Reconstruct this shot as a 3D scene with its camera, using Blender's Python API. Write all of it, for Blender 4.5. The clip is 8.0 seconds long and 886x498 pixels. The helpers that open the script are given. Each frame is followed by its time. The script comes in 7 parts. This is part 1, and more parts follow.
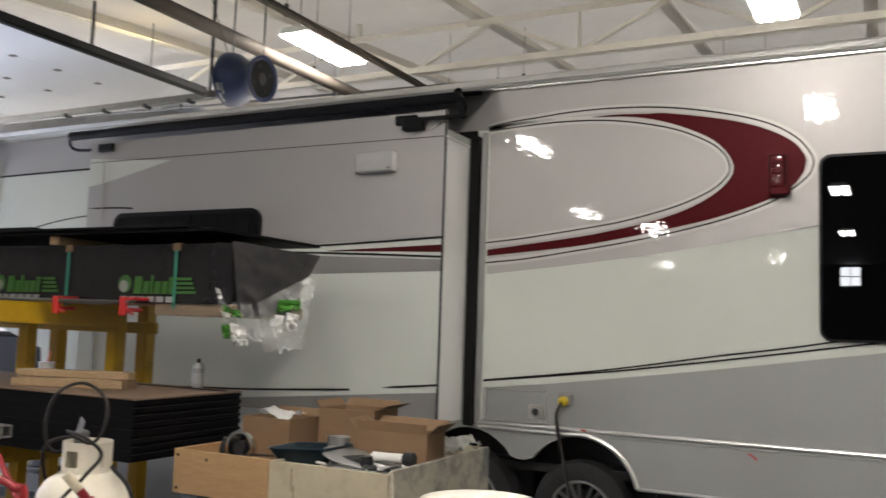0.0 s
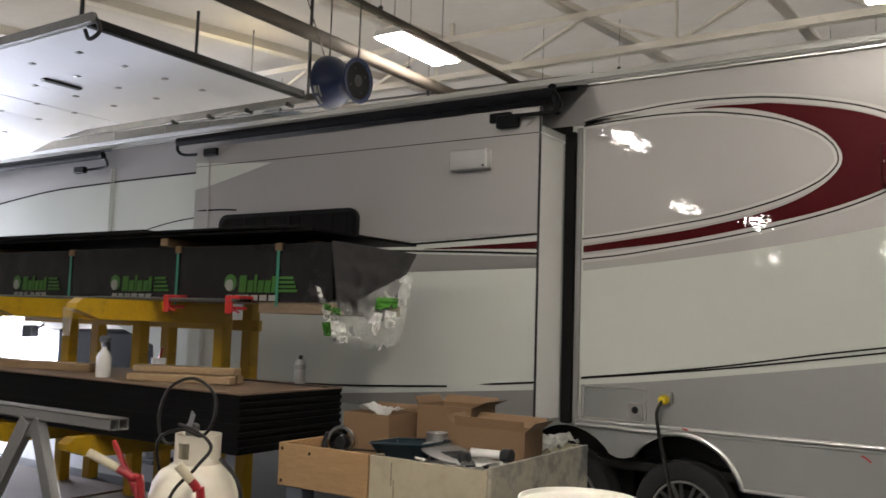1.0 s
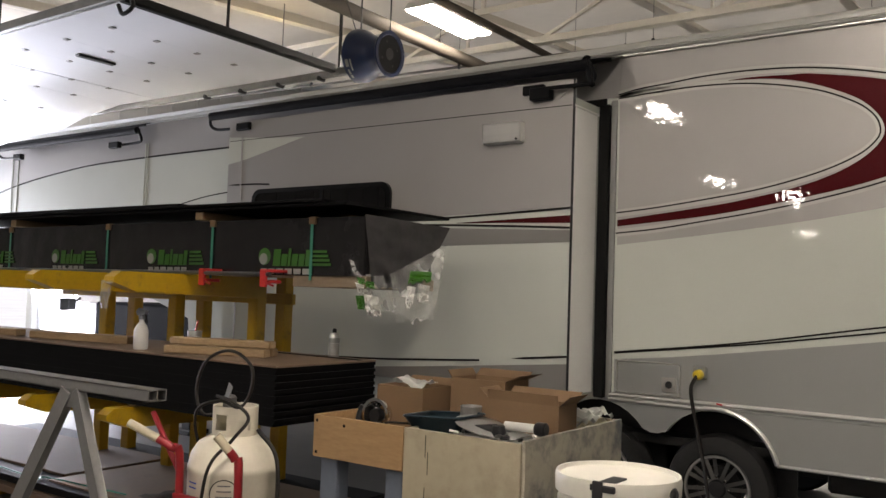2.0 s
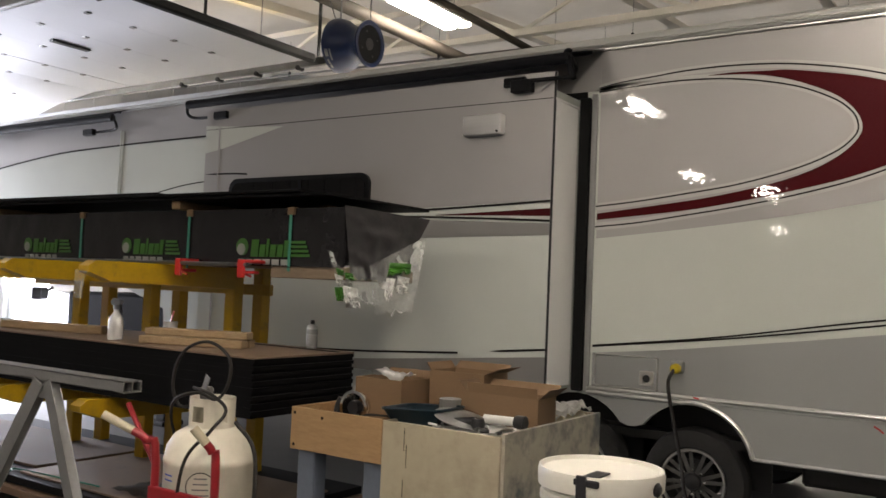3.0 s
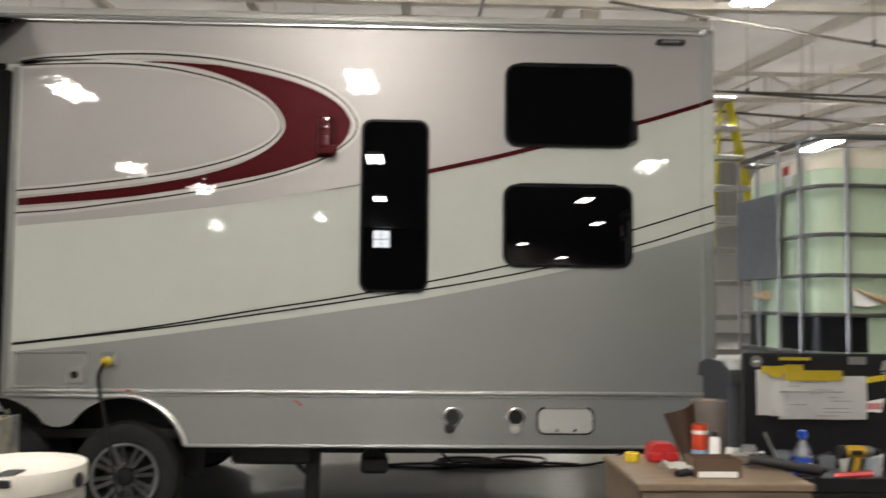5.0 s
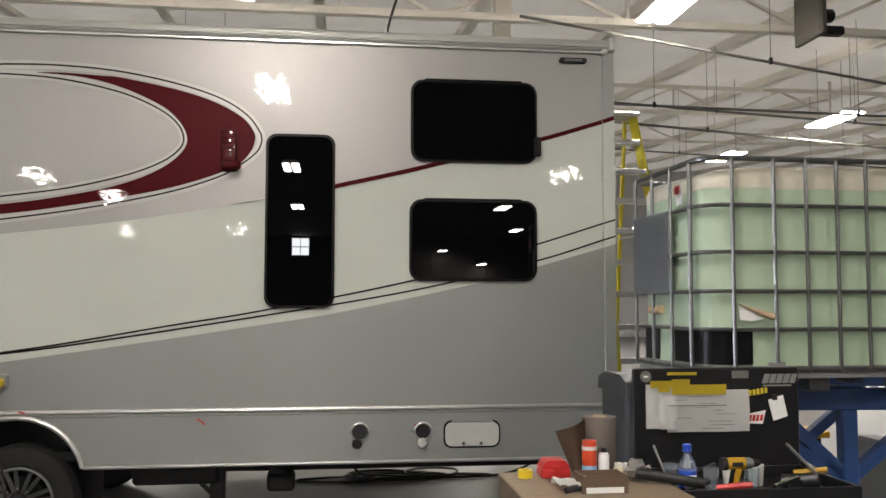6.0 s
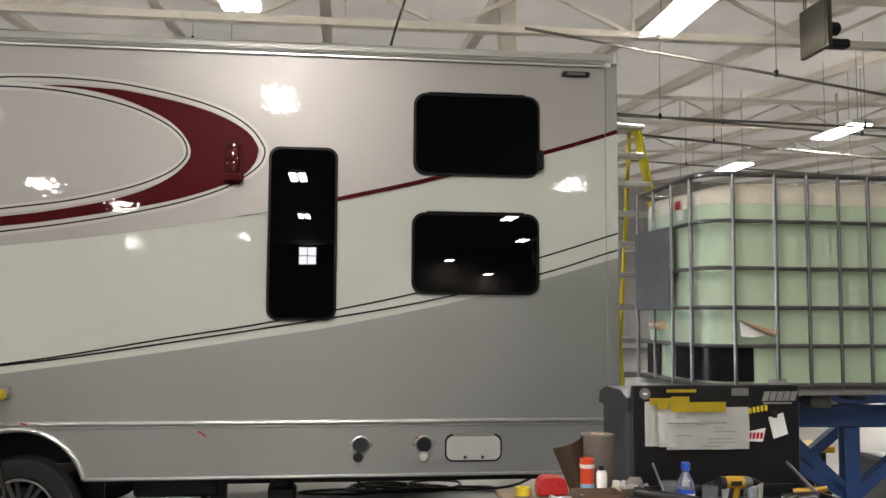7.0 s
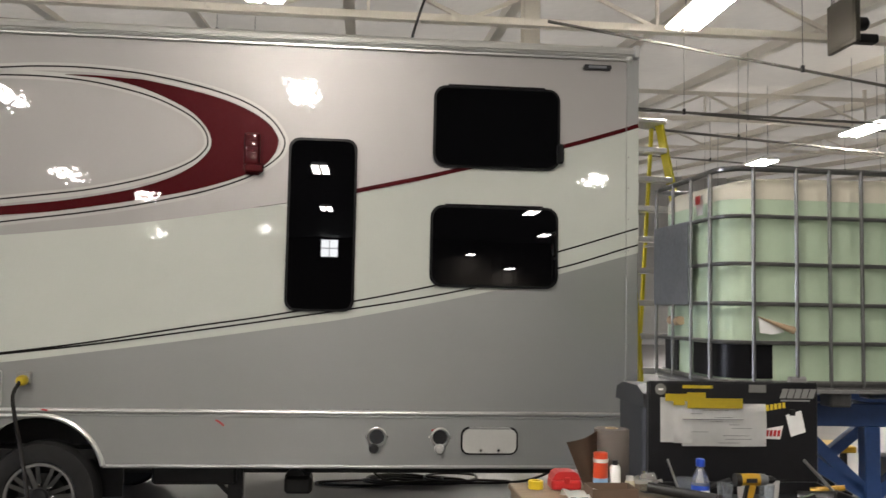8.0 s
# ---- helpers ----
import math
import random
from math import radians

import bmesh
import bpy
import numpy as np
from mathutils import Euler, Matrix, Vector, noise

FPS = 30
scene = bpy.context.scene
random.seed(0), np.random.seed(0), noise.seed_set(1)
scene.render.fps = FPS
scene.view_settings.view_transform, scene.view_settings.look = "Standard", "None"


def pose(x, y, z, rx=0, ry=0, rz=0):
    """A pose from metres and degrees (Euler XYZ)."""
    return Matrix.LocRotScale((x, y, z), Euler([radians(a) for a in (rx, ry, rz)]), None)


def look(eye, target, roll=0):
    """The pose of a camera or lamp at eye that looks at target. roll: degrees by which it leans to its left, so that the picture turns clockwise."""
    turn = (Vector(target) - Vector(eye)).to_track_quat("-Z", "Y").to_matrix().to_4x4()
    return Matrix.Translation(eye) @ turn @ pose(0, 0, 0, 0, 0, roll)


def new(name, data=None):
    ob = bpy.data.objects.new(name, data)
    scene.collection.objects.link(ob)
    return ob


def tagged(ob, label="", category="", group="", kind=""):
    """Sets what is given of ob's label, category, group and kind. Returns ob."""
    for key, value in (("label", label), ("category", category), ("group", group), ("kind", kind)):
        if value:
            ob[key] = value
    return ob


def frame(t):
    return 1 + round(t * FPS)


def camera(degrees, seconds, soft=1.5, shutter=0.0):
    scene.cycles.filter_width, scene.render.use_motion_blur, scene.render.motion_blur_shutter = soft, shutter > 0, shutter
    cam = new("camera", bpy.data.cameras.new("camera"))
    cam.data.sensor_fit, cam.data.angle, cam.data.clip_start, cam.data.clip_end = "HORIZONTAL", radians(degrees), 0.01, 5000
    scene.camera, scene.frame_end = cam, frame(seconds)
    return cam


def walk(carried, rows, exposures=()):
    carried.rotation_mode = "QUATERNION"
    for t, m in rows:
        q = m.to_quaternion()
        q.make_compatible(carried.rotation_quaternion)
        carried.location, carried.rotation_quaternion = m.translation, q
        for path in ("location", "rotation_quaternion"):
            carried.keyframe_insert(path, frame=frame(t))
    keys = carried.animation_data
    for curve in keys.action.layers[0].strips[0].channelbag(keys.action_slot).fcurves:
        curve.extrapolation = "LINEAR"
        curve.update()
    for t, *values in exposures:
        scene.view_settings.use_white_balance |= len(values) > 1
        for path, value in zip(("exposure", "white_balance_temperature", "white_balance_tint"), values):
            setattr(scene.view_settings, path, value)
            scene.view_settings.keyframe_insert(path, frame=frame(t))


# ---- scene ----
cam = camera(54.0, 8.0, 1.5, 0.5)
PATH = [
    (0, (0.926, 0.497, 1.61), (0.013, 2.267, 1.791), 1.9),
    (0.5, (0.935, 0.493, 1.611), (-0.114, 2.186, 1.796), 1.9),
    (1, (0.93, 0.485, 1.609), (-0.172, 2.146, 1.777), 1.8),
    (1.5, (0.918, 0.48, 1.604), (-0.244, 2.104, 1.72), 2.0),
    (3, (0.873, 0.494, 1.603), (-0.241, 2.152, 1.695), 2.4),
    (3.5, (0.859, 0.498, 1.609), (-0.035, 2.285, 1.702), 2.1),
    (4, (0.862, 0.514, 1.608), (0.253, 2.417, 1.696), 1.8),
    (4.5, (0.882, 0.523, 1.588), (0.624, 2.505, 1.658), 1.3),
    (5, (0.891, 0.521, 1.559), (0.962, 2.516, 1.675), 0.6),
    (5.2, (0.904, 0.52, 1.559), (1.058, 2.51, 1.691), 0.6),
    (6.5, (1.028, 0.479, 1.645), (1.283, 2.458, 1.777), 0.0),
    (7, (1.03, 0.485, 1.645), (1.262, 2.465, 1.797), 0.3),
    (7.5, (1.052, 0.489, 1.642), (1.287, 2.47, 1.793), 1.1),
    (8, (1.056, 0.491, 1.636), (1.238, 2.478, 1.774), 1.1),
]
walk(cam, [(t, look(eye, target, roll)) for t, eye, target, roll in PATH],
     [(0.0, 0.14, 6400, 12), (0.5, 0.0, 6500, 12), (1.0, -0.18, 6600, 12), (1.5, -0.24, 6950, 14), (3.3, -0.22, 6900, 13), (4.0, 0.02, 6700, 12), (4.5, 0.12, 6500, 11), (8.0, 0.15, 6500, 12)])

# ---- world, daylight, exposure ----
world = bpy.data.worlds.new("world")
scene.world = world
world.use_nodes = True
sky = world.node_tree.nodes.new("ShaderNodeTexSky")
sky.sky_type, sky.sun_disc = "NISHITA", False
sky.sun_elevation, sky.sun_rotation = radians(35), radians(200)
back = world.node_tree.nodes["Background"]
back.inputs["Strength"].default_value = 0.15
world.node_tree.links.new(sky.outputs["Color"], back.inputs["Color"])
sun = new("sun", bpy.data.lights.new("sun", "SUN"))
sun.data.energy, sun.data.angle, sun.data.color = 4.0, radians(4), (1.0, 0.95, 0.88)
sun.matrix_world = look((-30, 10, 30), (-18, 6, 0))
daylight = new("door_daylight", bpy.data.lights.new("door_daylight", "AREA"))
daylight.data.shape, daylight.data.size, daylight.data.size_y = "RECTANGLE", 4.4, 2.6
daylight.data.energy, daylight.data.color = 2100, (0.80, 0.85, 1.0)
daylight.matrix_world = look((-14.1, 6.7, 1.6), (-8.5, 6.7, 3.0))
LAMP = 152.0          # radiance of the lamp lenses


# ---- materials ----
def nodes_of(name):
    m = bpy.data.materials.new(name)
    m.use_nodes = True
    t = m.node_tree
    return m, t, t.nodes["Principled BSDF"]


def noise_node(t, scale, detail=4, rough=0.55, stretch=(1, 1, 1)):
    co = t.nodes.new("ShaderNodeTexCoord")
    mp = t.nodes.new("ShaderNodeMapping")
    mp.inputs["Scale"].default_value = stretch
    t.links.new(co.outputs["Object"], mp.inputs["Vector"])
    n = t.nodes.new("ShaderNodeTexNoise")
    n.inputs["Scale"].default_value, n.inputs["Detail"].default_value = scale, detail
    n.inputs["Roughness"].default_value = rough
    t.links.new(mp.outputs["Vector"], n.inputs["Vector"])
    return n


def ramp(t, src, c0, c1, p0=0.35, p1=0.65):
    r = t.nodes.new("ShaderNodeValToRGB")
    r.color_ramp.elements[0].position, r.color_ramp.elements[1].position = p0, p1
    r.color_ramp.elements[0].color, r.color_ramp.elements[1].color = (*c0, 1), (*c1, 1)
    t.links.new(src, r.inputs["Fac"])
    return r


def mixed(t, fac, a, b):
    m = t.nodes.new("ShaderNodeMix")
    m.data_type = "RGBA"
    t.links.new(fac, m.inputs["Factor"])
    t.links.new(a, m.inputs["A"])
    t.links.new(b, m.inputs["B"])
    return m.outputs["Result"]


def surface(name, color, rough=0.5, metal=0.0, vary=0.12, coarse=2.0, fine=40.0, bump=0.05, depth=0.002,
            stretch=(1, 1, 1), stain=None, stain_at=(0.55, 0.7), coat=0.0, coat_rough=0.03, wobble=0.0, wobble_scale=7.0, spec=0.5):
    """Colour varied at two scales, uneven gloss, fine relief; stain: a second colour in blotches."""
    m, t, p = nodes_of(name)
    big, small = noise_node(t, coarse, 5, 0.6, stretch), noise_node(t, fine, 3, 0.6, stretch)
    lo = tuple(c * (1 - vary) for c in color)
    hi = tuple(min(1, c * (1 + vary)) for c in color)
    a, b = ramp(t, big.outputs["Fac"], lo, hi, 0.3, 0.7), ramp(t, small.outputs["Fac"], lo, hi, 0.3, 0.7)
    half = t.nodes.new("ShaderNodeValue")
    half.outputs[0].default_value = 0.4
    col = mixed(t, half.outputs[0], a.outputs["Color"], b.outputs["Color"])
    if stain:
        sn = noise_node(t, coarse * 1.7, 6, 0.7, stretch)
        mask = ramp(t, sn.outputs["Fac"], (0, 0, 0), (1, 1, 1), *stain_at)
        flat = t.nodes.new("ShaderNodeRGB")
        flat.outputs[0].default_value = (*stain, 1)
        col = mixed(t, mask.outputs["Color"], col, flat.outputs[0])
    t.links.new(col, p.inputs["Base Color"])
    rr = t.nodes.new("ShaderNodeMapRange")
    rr.inputs["To Min"].default_value, rr.inputs["To Max"].default_value = max(0, rough * 0.85), min(1, rough * 1.15)
    t.links.new(big.outputs["Fac"], rr.inputs["Value"])
    t.links.new(rr.outputs["Result"], p.inputs["Roughness"])
    p.inputs["Metallic"].default_value = metal
    p.inputs["Specular IOR Level"].default_value = spec
    p.inputs["Coat Weight"].default_value, p.inputs["Coat Roughness"].default_value = coat, coat_rough
    if bump:
        bn = t.nodes.new("ShaderNodeBump")
        bn.inputs["Strength"].default_value, bn.inputs["Distance"].default_value = bump, depth
        t.links.new(small.outputs["Fac"], bn.inputs["Height"])
        t.links.new(bn.outputs["Normal"], p.inputs["Normal"])
    if wobble:
        wn = noise_node(t, wobble_scale, 1.5, 0.5)
        wb = t.nodes.new("ShaderNodeBump")
        wb.inputs["Strength"].default_value, wb.inputs["Distance"].default_value = 1.0, wobble
        t.links.new(wn.outputs["Fac"], wb.inputs["Height"])
        t.links.new(wb.outputs["Normal"], p.inputs["Coat Normal" if coat else "Normal"])
    return m


def wood(name, light, dark, grain=(1, 14, 14), rough=0.6):
    m, t, p = nodes_of(name)
    n = noise_node(t, 5, 6, 0.65, grain)
    blot = noise_node(t, 2.2, 4)
    a = ramp(t, n.outputs["Fac"], dark, light, 0.3, 0.68)
    b = ramp(t, blot.outputs["Fac"], tuple(c * 0.8 for c in light), tuple(min(1, c * 1.08) for c in light))
    k = t.nodes.new("ShaderNodeValue")
    k.outputs[0].default_value = 0.4
    t.links.new(mixed(t, k.outputs[0], a.outputs["Color"], b.outputs["Color"]), p.inputs["Base Color"])
    p.inputs["Roughness"].default_value = rough
    bn = t.nodes.new("ShaderNodeBump")
    bn.inputs["Strength"].default_value, bn.inputs["Distance"].default_value = 0.25, 0.002
    t.links.new(n.outputs["Fac"], bn.inputs["Height"])
    t.links.new(bn.outputs["Normal"], p.inputs["Normal"])
    return m


def glass(name, color, rough=0.02, trans=1.0, ior=1.45):
    m, t, p = nodes_of(name)
    p.inputs["Base Color"].default_value = (*color, 1)
    p.inputs["Roughness"].default_value, p.inputs["Transmission Weight"].default_value = rough, trans
    p.inputs["IOR"].default_value = ior
    return m


def sheer(name, color, rough, alpha):
    m, t, p = nodes_of(name)
    n = noise_node(t, 11, 2)
    r = t.nodes.new("ShaderNodeMapRange")
    r.inputs["From Min"].default_value, r.inputs["From Max"].default_value = 0.35, 0.7
    r.inputs["To Min"].default_value, r.inputs["To Max"].default_value = alpha * 0.4, min(1, alpha * 2.0)
    t.links.new(n.outputs["Fac"], r.inputs["Value"])
    t.links.new(r.outputs["Result"], p.inputs["Alpha"])
    p.inputs["Base Color"].default_value = (*color, 1)
    p.inputs["Roughness"].default_value = rough
    b = t.nodes.new("ShaderNodeBump")
    b.inputs["Strength"].default_value, b.inputs["Distance"].default_value = 0.3, 0.01
    t.links.new(n.outputs["Fac"], b.inputs["Height"])
    t.links.new(b.outputs["Normal"], p.inputs["Normal"])
    return m


def glowing(name, color, strength):
    m, t, p = nodes_of(name)
    p.inputs["Base Color"].default_value = (0.8, 0.8, 0.8, 1)
    p.inputs["Emission Color"].default_value = (*color, 1)
    p.inputs["Emission Strength"].default_value = strength
    return m


PAINT = dict(coat=1.0, coat_rough=0.004, bump=0, vary=0.045, coarse=1.2, fine=220, wobble=0.00034, wobble_scale=24.0, spec=0.12)
M = {
    "taupe": surface("taupe_metallic_paint", (0.40, 0.388, 0.374), 0.43, 0.5, **PAINT),
    "edging": surface("pale_edging_paint", (0.50, 0.495, 0.465), 0.35, 0.3, **PAINT),
    "cream": surface("cream_paint", (0.562, 0.588, 0.535), 0.35, 0.0, **PAINT),
    "silver": surface("silver_paint", (0.338, 0.346, 0.336), 0.43, 0.5, **PAINT),
    "midgrey": surface("mid_grey_paint", (0.26, 0.252, 0.24), 0.33, 0.25, **PAINT),
    "red": surface("dark_red_paint", (0.058, 0.001, 0.003), 0.4, 0.3, **PAINT),
    "pinstripe": surface("black_pinstripe", (0.012, 0.011, 0.010), 0.35, **PAINT),
    "white_trim": surface("white_trim", (0.80, 0.80, 0.77), 0.35, vary=0.05, bump=0.02),
    "alu": surface("mill_aluminium", (0.62, 0.62, 0.60), 0.32, 0.9, vary=0.06, coarse=3, fine=60, stretch=(1, 8, 8), bump=0.03),
    "alu_dull": surface("dull_aluminium", (0.36, 0.36, 0.35), 0.45, 0.8, vary=0.1, bump=0.05),
    "galv": surface("galvanised_steel", (0.19, 0.19, 0.185), 0.30, 0.9, vary=0.2, coarse=8, fine=50, bump=0.05),
    "chrome": surface("chrome", (0.8, 0.8, 0.8), 0.1, 1.0, vary=0.03, bump=0),
    "black_glass": surface("tinted_window_glass", (0.002, 0.002, 0.0025), 0.004, vary=0.0, bump=0, spec=0.5, wobble=0.00006, wobble_scale=5),
    "black_frame": surface("black_window_frame", (0.004, 0.004, 0.0045), 0.35, bump=0.02, spec=0.2),
    "rubber": surface("black_rubber", (0.008, 0.008, 0.008), 0.7, vary=0.2, bump=0.1, spec=0.12),
    "tyre": surface("tyre_rubber", (0.018, 0.018, 0.018), 0.75, vary=0.25, coarse=6, bump=0.2, spec=0.2),
    "black_steel": surface("black_painted_steel", (0.012, 0.012, 0.012), 0.5, vary=0.3, bump=0.1, spec=0.3),
    "black_plastic": surface("black_plastic", (0.015, 0.015, 0.016), 0.4, vary=0.2, bump=0.05, spec=0.3),
    "awning_cloth": surface("black_awning_cloth", (0.007, 0.007, 0.008), 0.7, vary=0.2, bump=0.1, spec=0.08),
    "floor": surface("sealed_concrete_floor", (0.085, 0.083, 0.08), 0.42, vary=0.18, coarse=0.5, fine=9, bump=0.06, depth=0.003, stain=(0.055, 0.053, 0.05), stain_at=(0.52, 0.75)),
    "outside": surface("snowy_yard", (0.75, 0.76, 0.78), 0.8, vary=0.15, coarse=0.4, fine=6),
    "ceiling": surface("white_insulation_facing", (0.60, 0.57, 0.515), 0.45, vary=0.07, coarse=0.8, fine=5, bump=0.35, depth=0.02),
    "steel_white": surface("off_white_painted_steel", (0.76, 0.72, 0.64), 0.5, vary=0.08, coarse=1.5, fine=30, bump=0.05, stain=(0.45, 0.41, 0.35), stain_at=(0.62, 0.8)),
    "wall": surface("ribbed_white_wall_panel", (0.46, 0.46, 0.45), 0.5, vary=0.06, coarse=0.7, fine=14, bump=0.06),
    "wall_dark": surface("dark_reflected_wall", (0.045, 0.038, 0.032), 0.7, vary=0.3, coarse=0.6, fine=10, stretch=(4, 4, 0.5), bump=0.1),
    "door_white": surface("white_door_skin", (0.72, 0.73, 0.76), 0.4, vary=0.04, coarse=1, fine=40, bump=0.05),
    "pipe_dark": surface("dark_brown_pipe", (0.05, 0.042, 0.034), 0.75, 0.0, vary=0.2, bump=0.05, spec=0.15),
    "pipe_grey": surface("grey_conduit", (0.12, 0.113, 0.10), 0.7, 0.0, vary=0.15, bump=0.05),
    "yellow": surface("yellow_rack_paint", (0.42, 0.255, 0.008), 0.42, vary=0.15, coarse=4, bump=0.08, stain=(0.20, 0.13, 0.03), stain_at=(0.6, 0.8)),
    "ladder_yellow": surface("yellow_fibreglass", (0.60, 0.52, 0.02), 0.45, vary=0.1, stretch=(1, 1, 0.2), bump=0.08),
    "black_board": surface("black_laminated_board", (0.005, 0.005, 0.0055), 0.6, vary=0.3, coarse=3, bump=0.08, spec=0.08),
    "board_face": surface("brown_hardboard_face", (0.165, 0.112, 0.075), 0.55, vary=0.14, coarse=2.5, bump=0.08, stain=(0.13, 0.085, 0.06)),
    "wrap": surface("black_wrap_film", (0.012, 0.0115, 0.0125), 0.24, vary=0.25, coarse=3, fine=14, bump=0.5, depth=0.006, spec=0.35),
    "green": surface("green_print", (0.022, 0.09, 0.010), 0.5, vary=0.08, bump=0.02),
    "white_print": surface("white_print", (0.22, 0.22, 0.21), 0.5, vary=0.12, bump=0.02),
    "film_white": surface("white_film_print", (0.50, 0.50, 0.47), 0.3, vary=0.2, coarse=14, bump=0.2, depth=0.004),
    "film_green": surface("green_film_print", (0.03, 0.13, 0.010), 0.3, vary=0.25, coarse=14, bump=0.2, depth=0.004),
    "matte_black": surface("matte_black_fitting", (0.005, 0.005, 0.0055), 0.6, vary=0.2, bump=0.04, spec=0.12),
    "strap": surface("green_plastic_strap", (0.03, 0.17, 0.12), 0.4, vary=0.1, bump=0.04),
    "film": sheer("clear_plastic_film", (0.82, 0.84, 0.80), 0.06, 0.20),
    "old_ply": wood("worn_bench_plywood", (0.20, 0.15, 0.10), (0.11, 0.075, 0.045), (2, 9, 9)),
    "film_dark": surface("grey_film", (0.036, 0.034, 0.035), 0.16, vary=0.25, coarse=4, fine=12, bump=0.4, depth=0.008),
    "lining_rear": surface("dark_rear_ceiling", (0.05, 0.046, 0.042), 0.7, vary=0.2, coarse=0.8, fine=5, bump=0.2, depth=0.02),
    "uplight_fill": glowing("added_uplight_glow", (1.0, 0.93, 0.84), 36.0),
    "warm_uplight": glowing("added_warm_uplight", (1.0, 0.80, 0.42), 90.0),
    "lumber": wood("pine_lumber", (0.31, 0.215, 0.12), (0.19, 0.12, 0.06)),
    "ply": wood("plywood", (0.36, 0.225, 0.11), (0.24, 0.14, 0.06), (2, 9, 9)),
    "cream_box": surface("cream_painted_plywood", (0.36, 0.315, 0.225), 0.5, vary=0.10, coarse=2.2, fine=18, bump=0.08, stain=(0.20, 0.165, 0.12), stain_at=(0.5, 0.85)),
    "stained_box": surface("paint_smeared_plywood", (0.36, 0.33, 0.26), 0.5, vary=0.12, coarse=2.0, fine=14, bump=0.08, stain=(0.085, 0.095, 0.10), stain_at=(0.44, 0.62)),
    "leg_blue": surface("blue_grey_paint", (0.11, 0.13, 0.165), 0.5, vary=0.12, bump=0.06),
    "card": surface("brown_cardboard", (0.155, 0.094, 0.048), 0.75, vary=0.10, coarse=5, fine=60, stretch=(1, 1, 5), bump=0.08),
    "paper": surface("white_paper", (0.74, 0.74, 0.72), 0.8, vary=0.05, coarse=6, bump=0.1, depth=0.004),
    "paper_brown": surface("brown_masking_paper", (0.10, 0.062, 0.038), 0.75, vary=0.1, bump=0.05),
    "paper_grey": surface("grey_brown_paper_roll", (0.09, 0.075, 0.064), 0.75, vary=0.1, bump=0.05),
    "tag_tan": surface("tan_paper", (0.40, 0.29, 0.18), 0.75, vary=0.1, bump=0.04),
    "ink": surface("grey_ink", (0.18, 0.18, 0.18), 0.8, vary=0.1, bump=0),
    "tank_white": surface("white_cylinder_paint", (0.58, 0.54, 0.44), 0.4, vary=0.06, coarse=5, bump=0.06, stain=(0.38, 0.30, 0.20), stain_at=(0.66, 0.8)),
    "truck_red": surface("red_enamel", (0.23, 0.010, 0.014), 0.4, vary=0.15, coarse=8, bump=0.08, stain=(0.13, 0.02, 0.02), stain_at=(0.62, 0.8)),
    "grip": surface("dirty_cream_grip", (0.47, 0.42, 0.30), 0.65, vary=0.15, bump=0.1),
    "hose": surface("black_hose", (0.016, 0.014, 0.012), 0.6, vary=0.25, bump=0.05, spec=0.25),
    "bucket": surface("white_pail_plastic", (0.60, 0.58, 0.51), 0.35, vary=0.05, coarse=5, bump=0.05, stain=(0.55, 0.50, 0.42), stain_at=(0.62, 0.8)),
    "black_tape": surface("black_tape", (0.012, 0.012, 0.014), 0.5, bump=0.1),
    "blue_fan": surface("blue_drum_enamel", (0.003, 0.012, 0.050), 0.3, 0.1, vary=0.15, bump=0.05),
    "blue_steel": surface("blue_painted_steel", (0.02, 0.055, 0.17), 0.4, vary=0.15, coarse=5, bump=0.06),
    "ibc": surface("translucent_tank_plastic", (0.36, 0.455, 0.325), 0.5, vary=0.05, coarse=2, bump=0.03),
    "ibc_empty": surface("empty_tank_plastic", (0.50, 0.475, 0.385), 0.6, vary=0.04, coarse=2, bump=0.03),
    "ibc_black": surface("black_tank_patch", (0.010, 0.010, 0.012), 0.35, vary=0.2, bump=0.04, spec=0.3),
    "plate_grey": surface("scuffed_metal_plate", (0.18, 0.19, 0.205), 0.4, 0.6, vary=0.25, coarse=4, bump=0.06),
    "chest": surface("black_enamel_chest", (0.010, 0.010, 0.011), 0.3, vary=0.2, bump=0.04, spec=0.35),
    "tape_yellow": surface("yellow_tape", (0.62, 0.47, 0.03), 0.5, vary=0.1, bump=0.05),
    "tape_grey": surface("grey_tape", (0.14, 0.14, 0.13), 0.5, vary=0.1, bump=0.05),
    "tool_yellow": surface("yellow_tool_plastic", (0.40, 0.23, 0.012), 0.4, vary=0.08, bump=0.05),
    "red_plastic": surface("red_plastic", (0.42, 0.02, 0.02), 0.35, vary=0.1, bump=0.04),
    "orange": surface("orange_red_plastic", (0.50, 0.055, 0.018), 0.35, vary=0.08, bump=0.03),
    "label_blue": surface("light_blue_label", (0.22, 0.38, 0.58), 0.45, vary=0.1, bump=0.02),
    "cap_blue": surface("blue_bottle_plastic", (0.02, 0.07, 0.42), 0.35, vary=0.08, bump=0.02),
    "bottle": glass("clear_bottle_plastic", (0.85, 0.9, 0.95), 0.05, 0.9),
    "milky": surface("milky_plastic", (0.52, 0.52, 0.49), 0.4, vary=0.05, bump=0.03),
    "teal": surface("teal_tray_plastic", (0.008, 0.022, 0.032), 0.3, vary=0.2, bump=0.05),
    "bin_grey": surface("dark_grey_bin", (0.030, 0.031, 0.033), 0.5, vary=0.1, bump=0.05, spec=0.25),
    "heater": surface("brown_grey_heater_case", (0.045, 0.039, 0.030), 0.5, vary=0.12, bump=0.05),
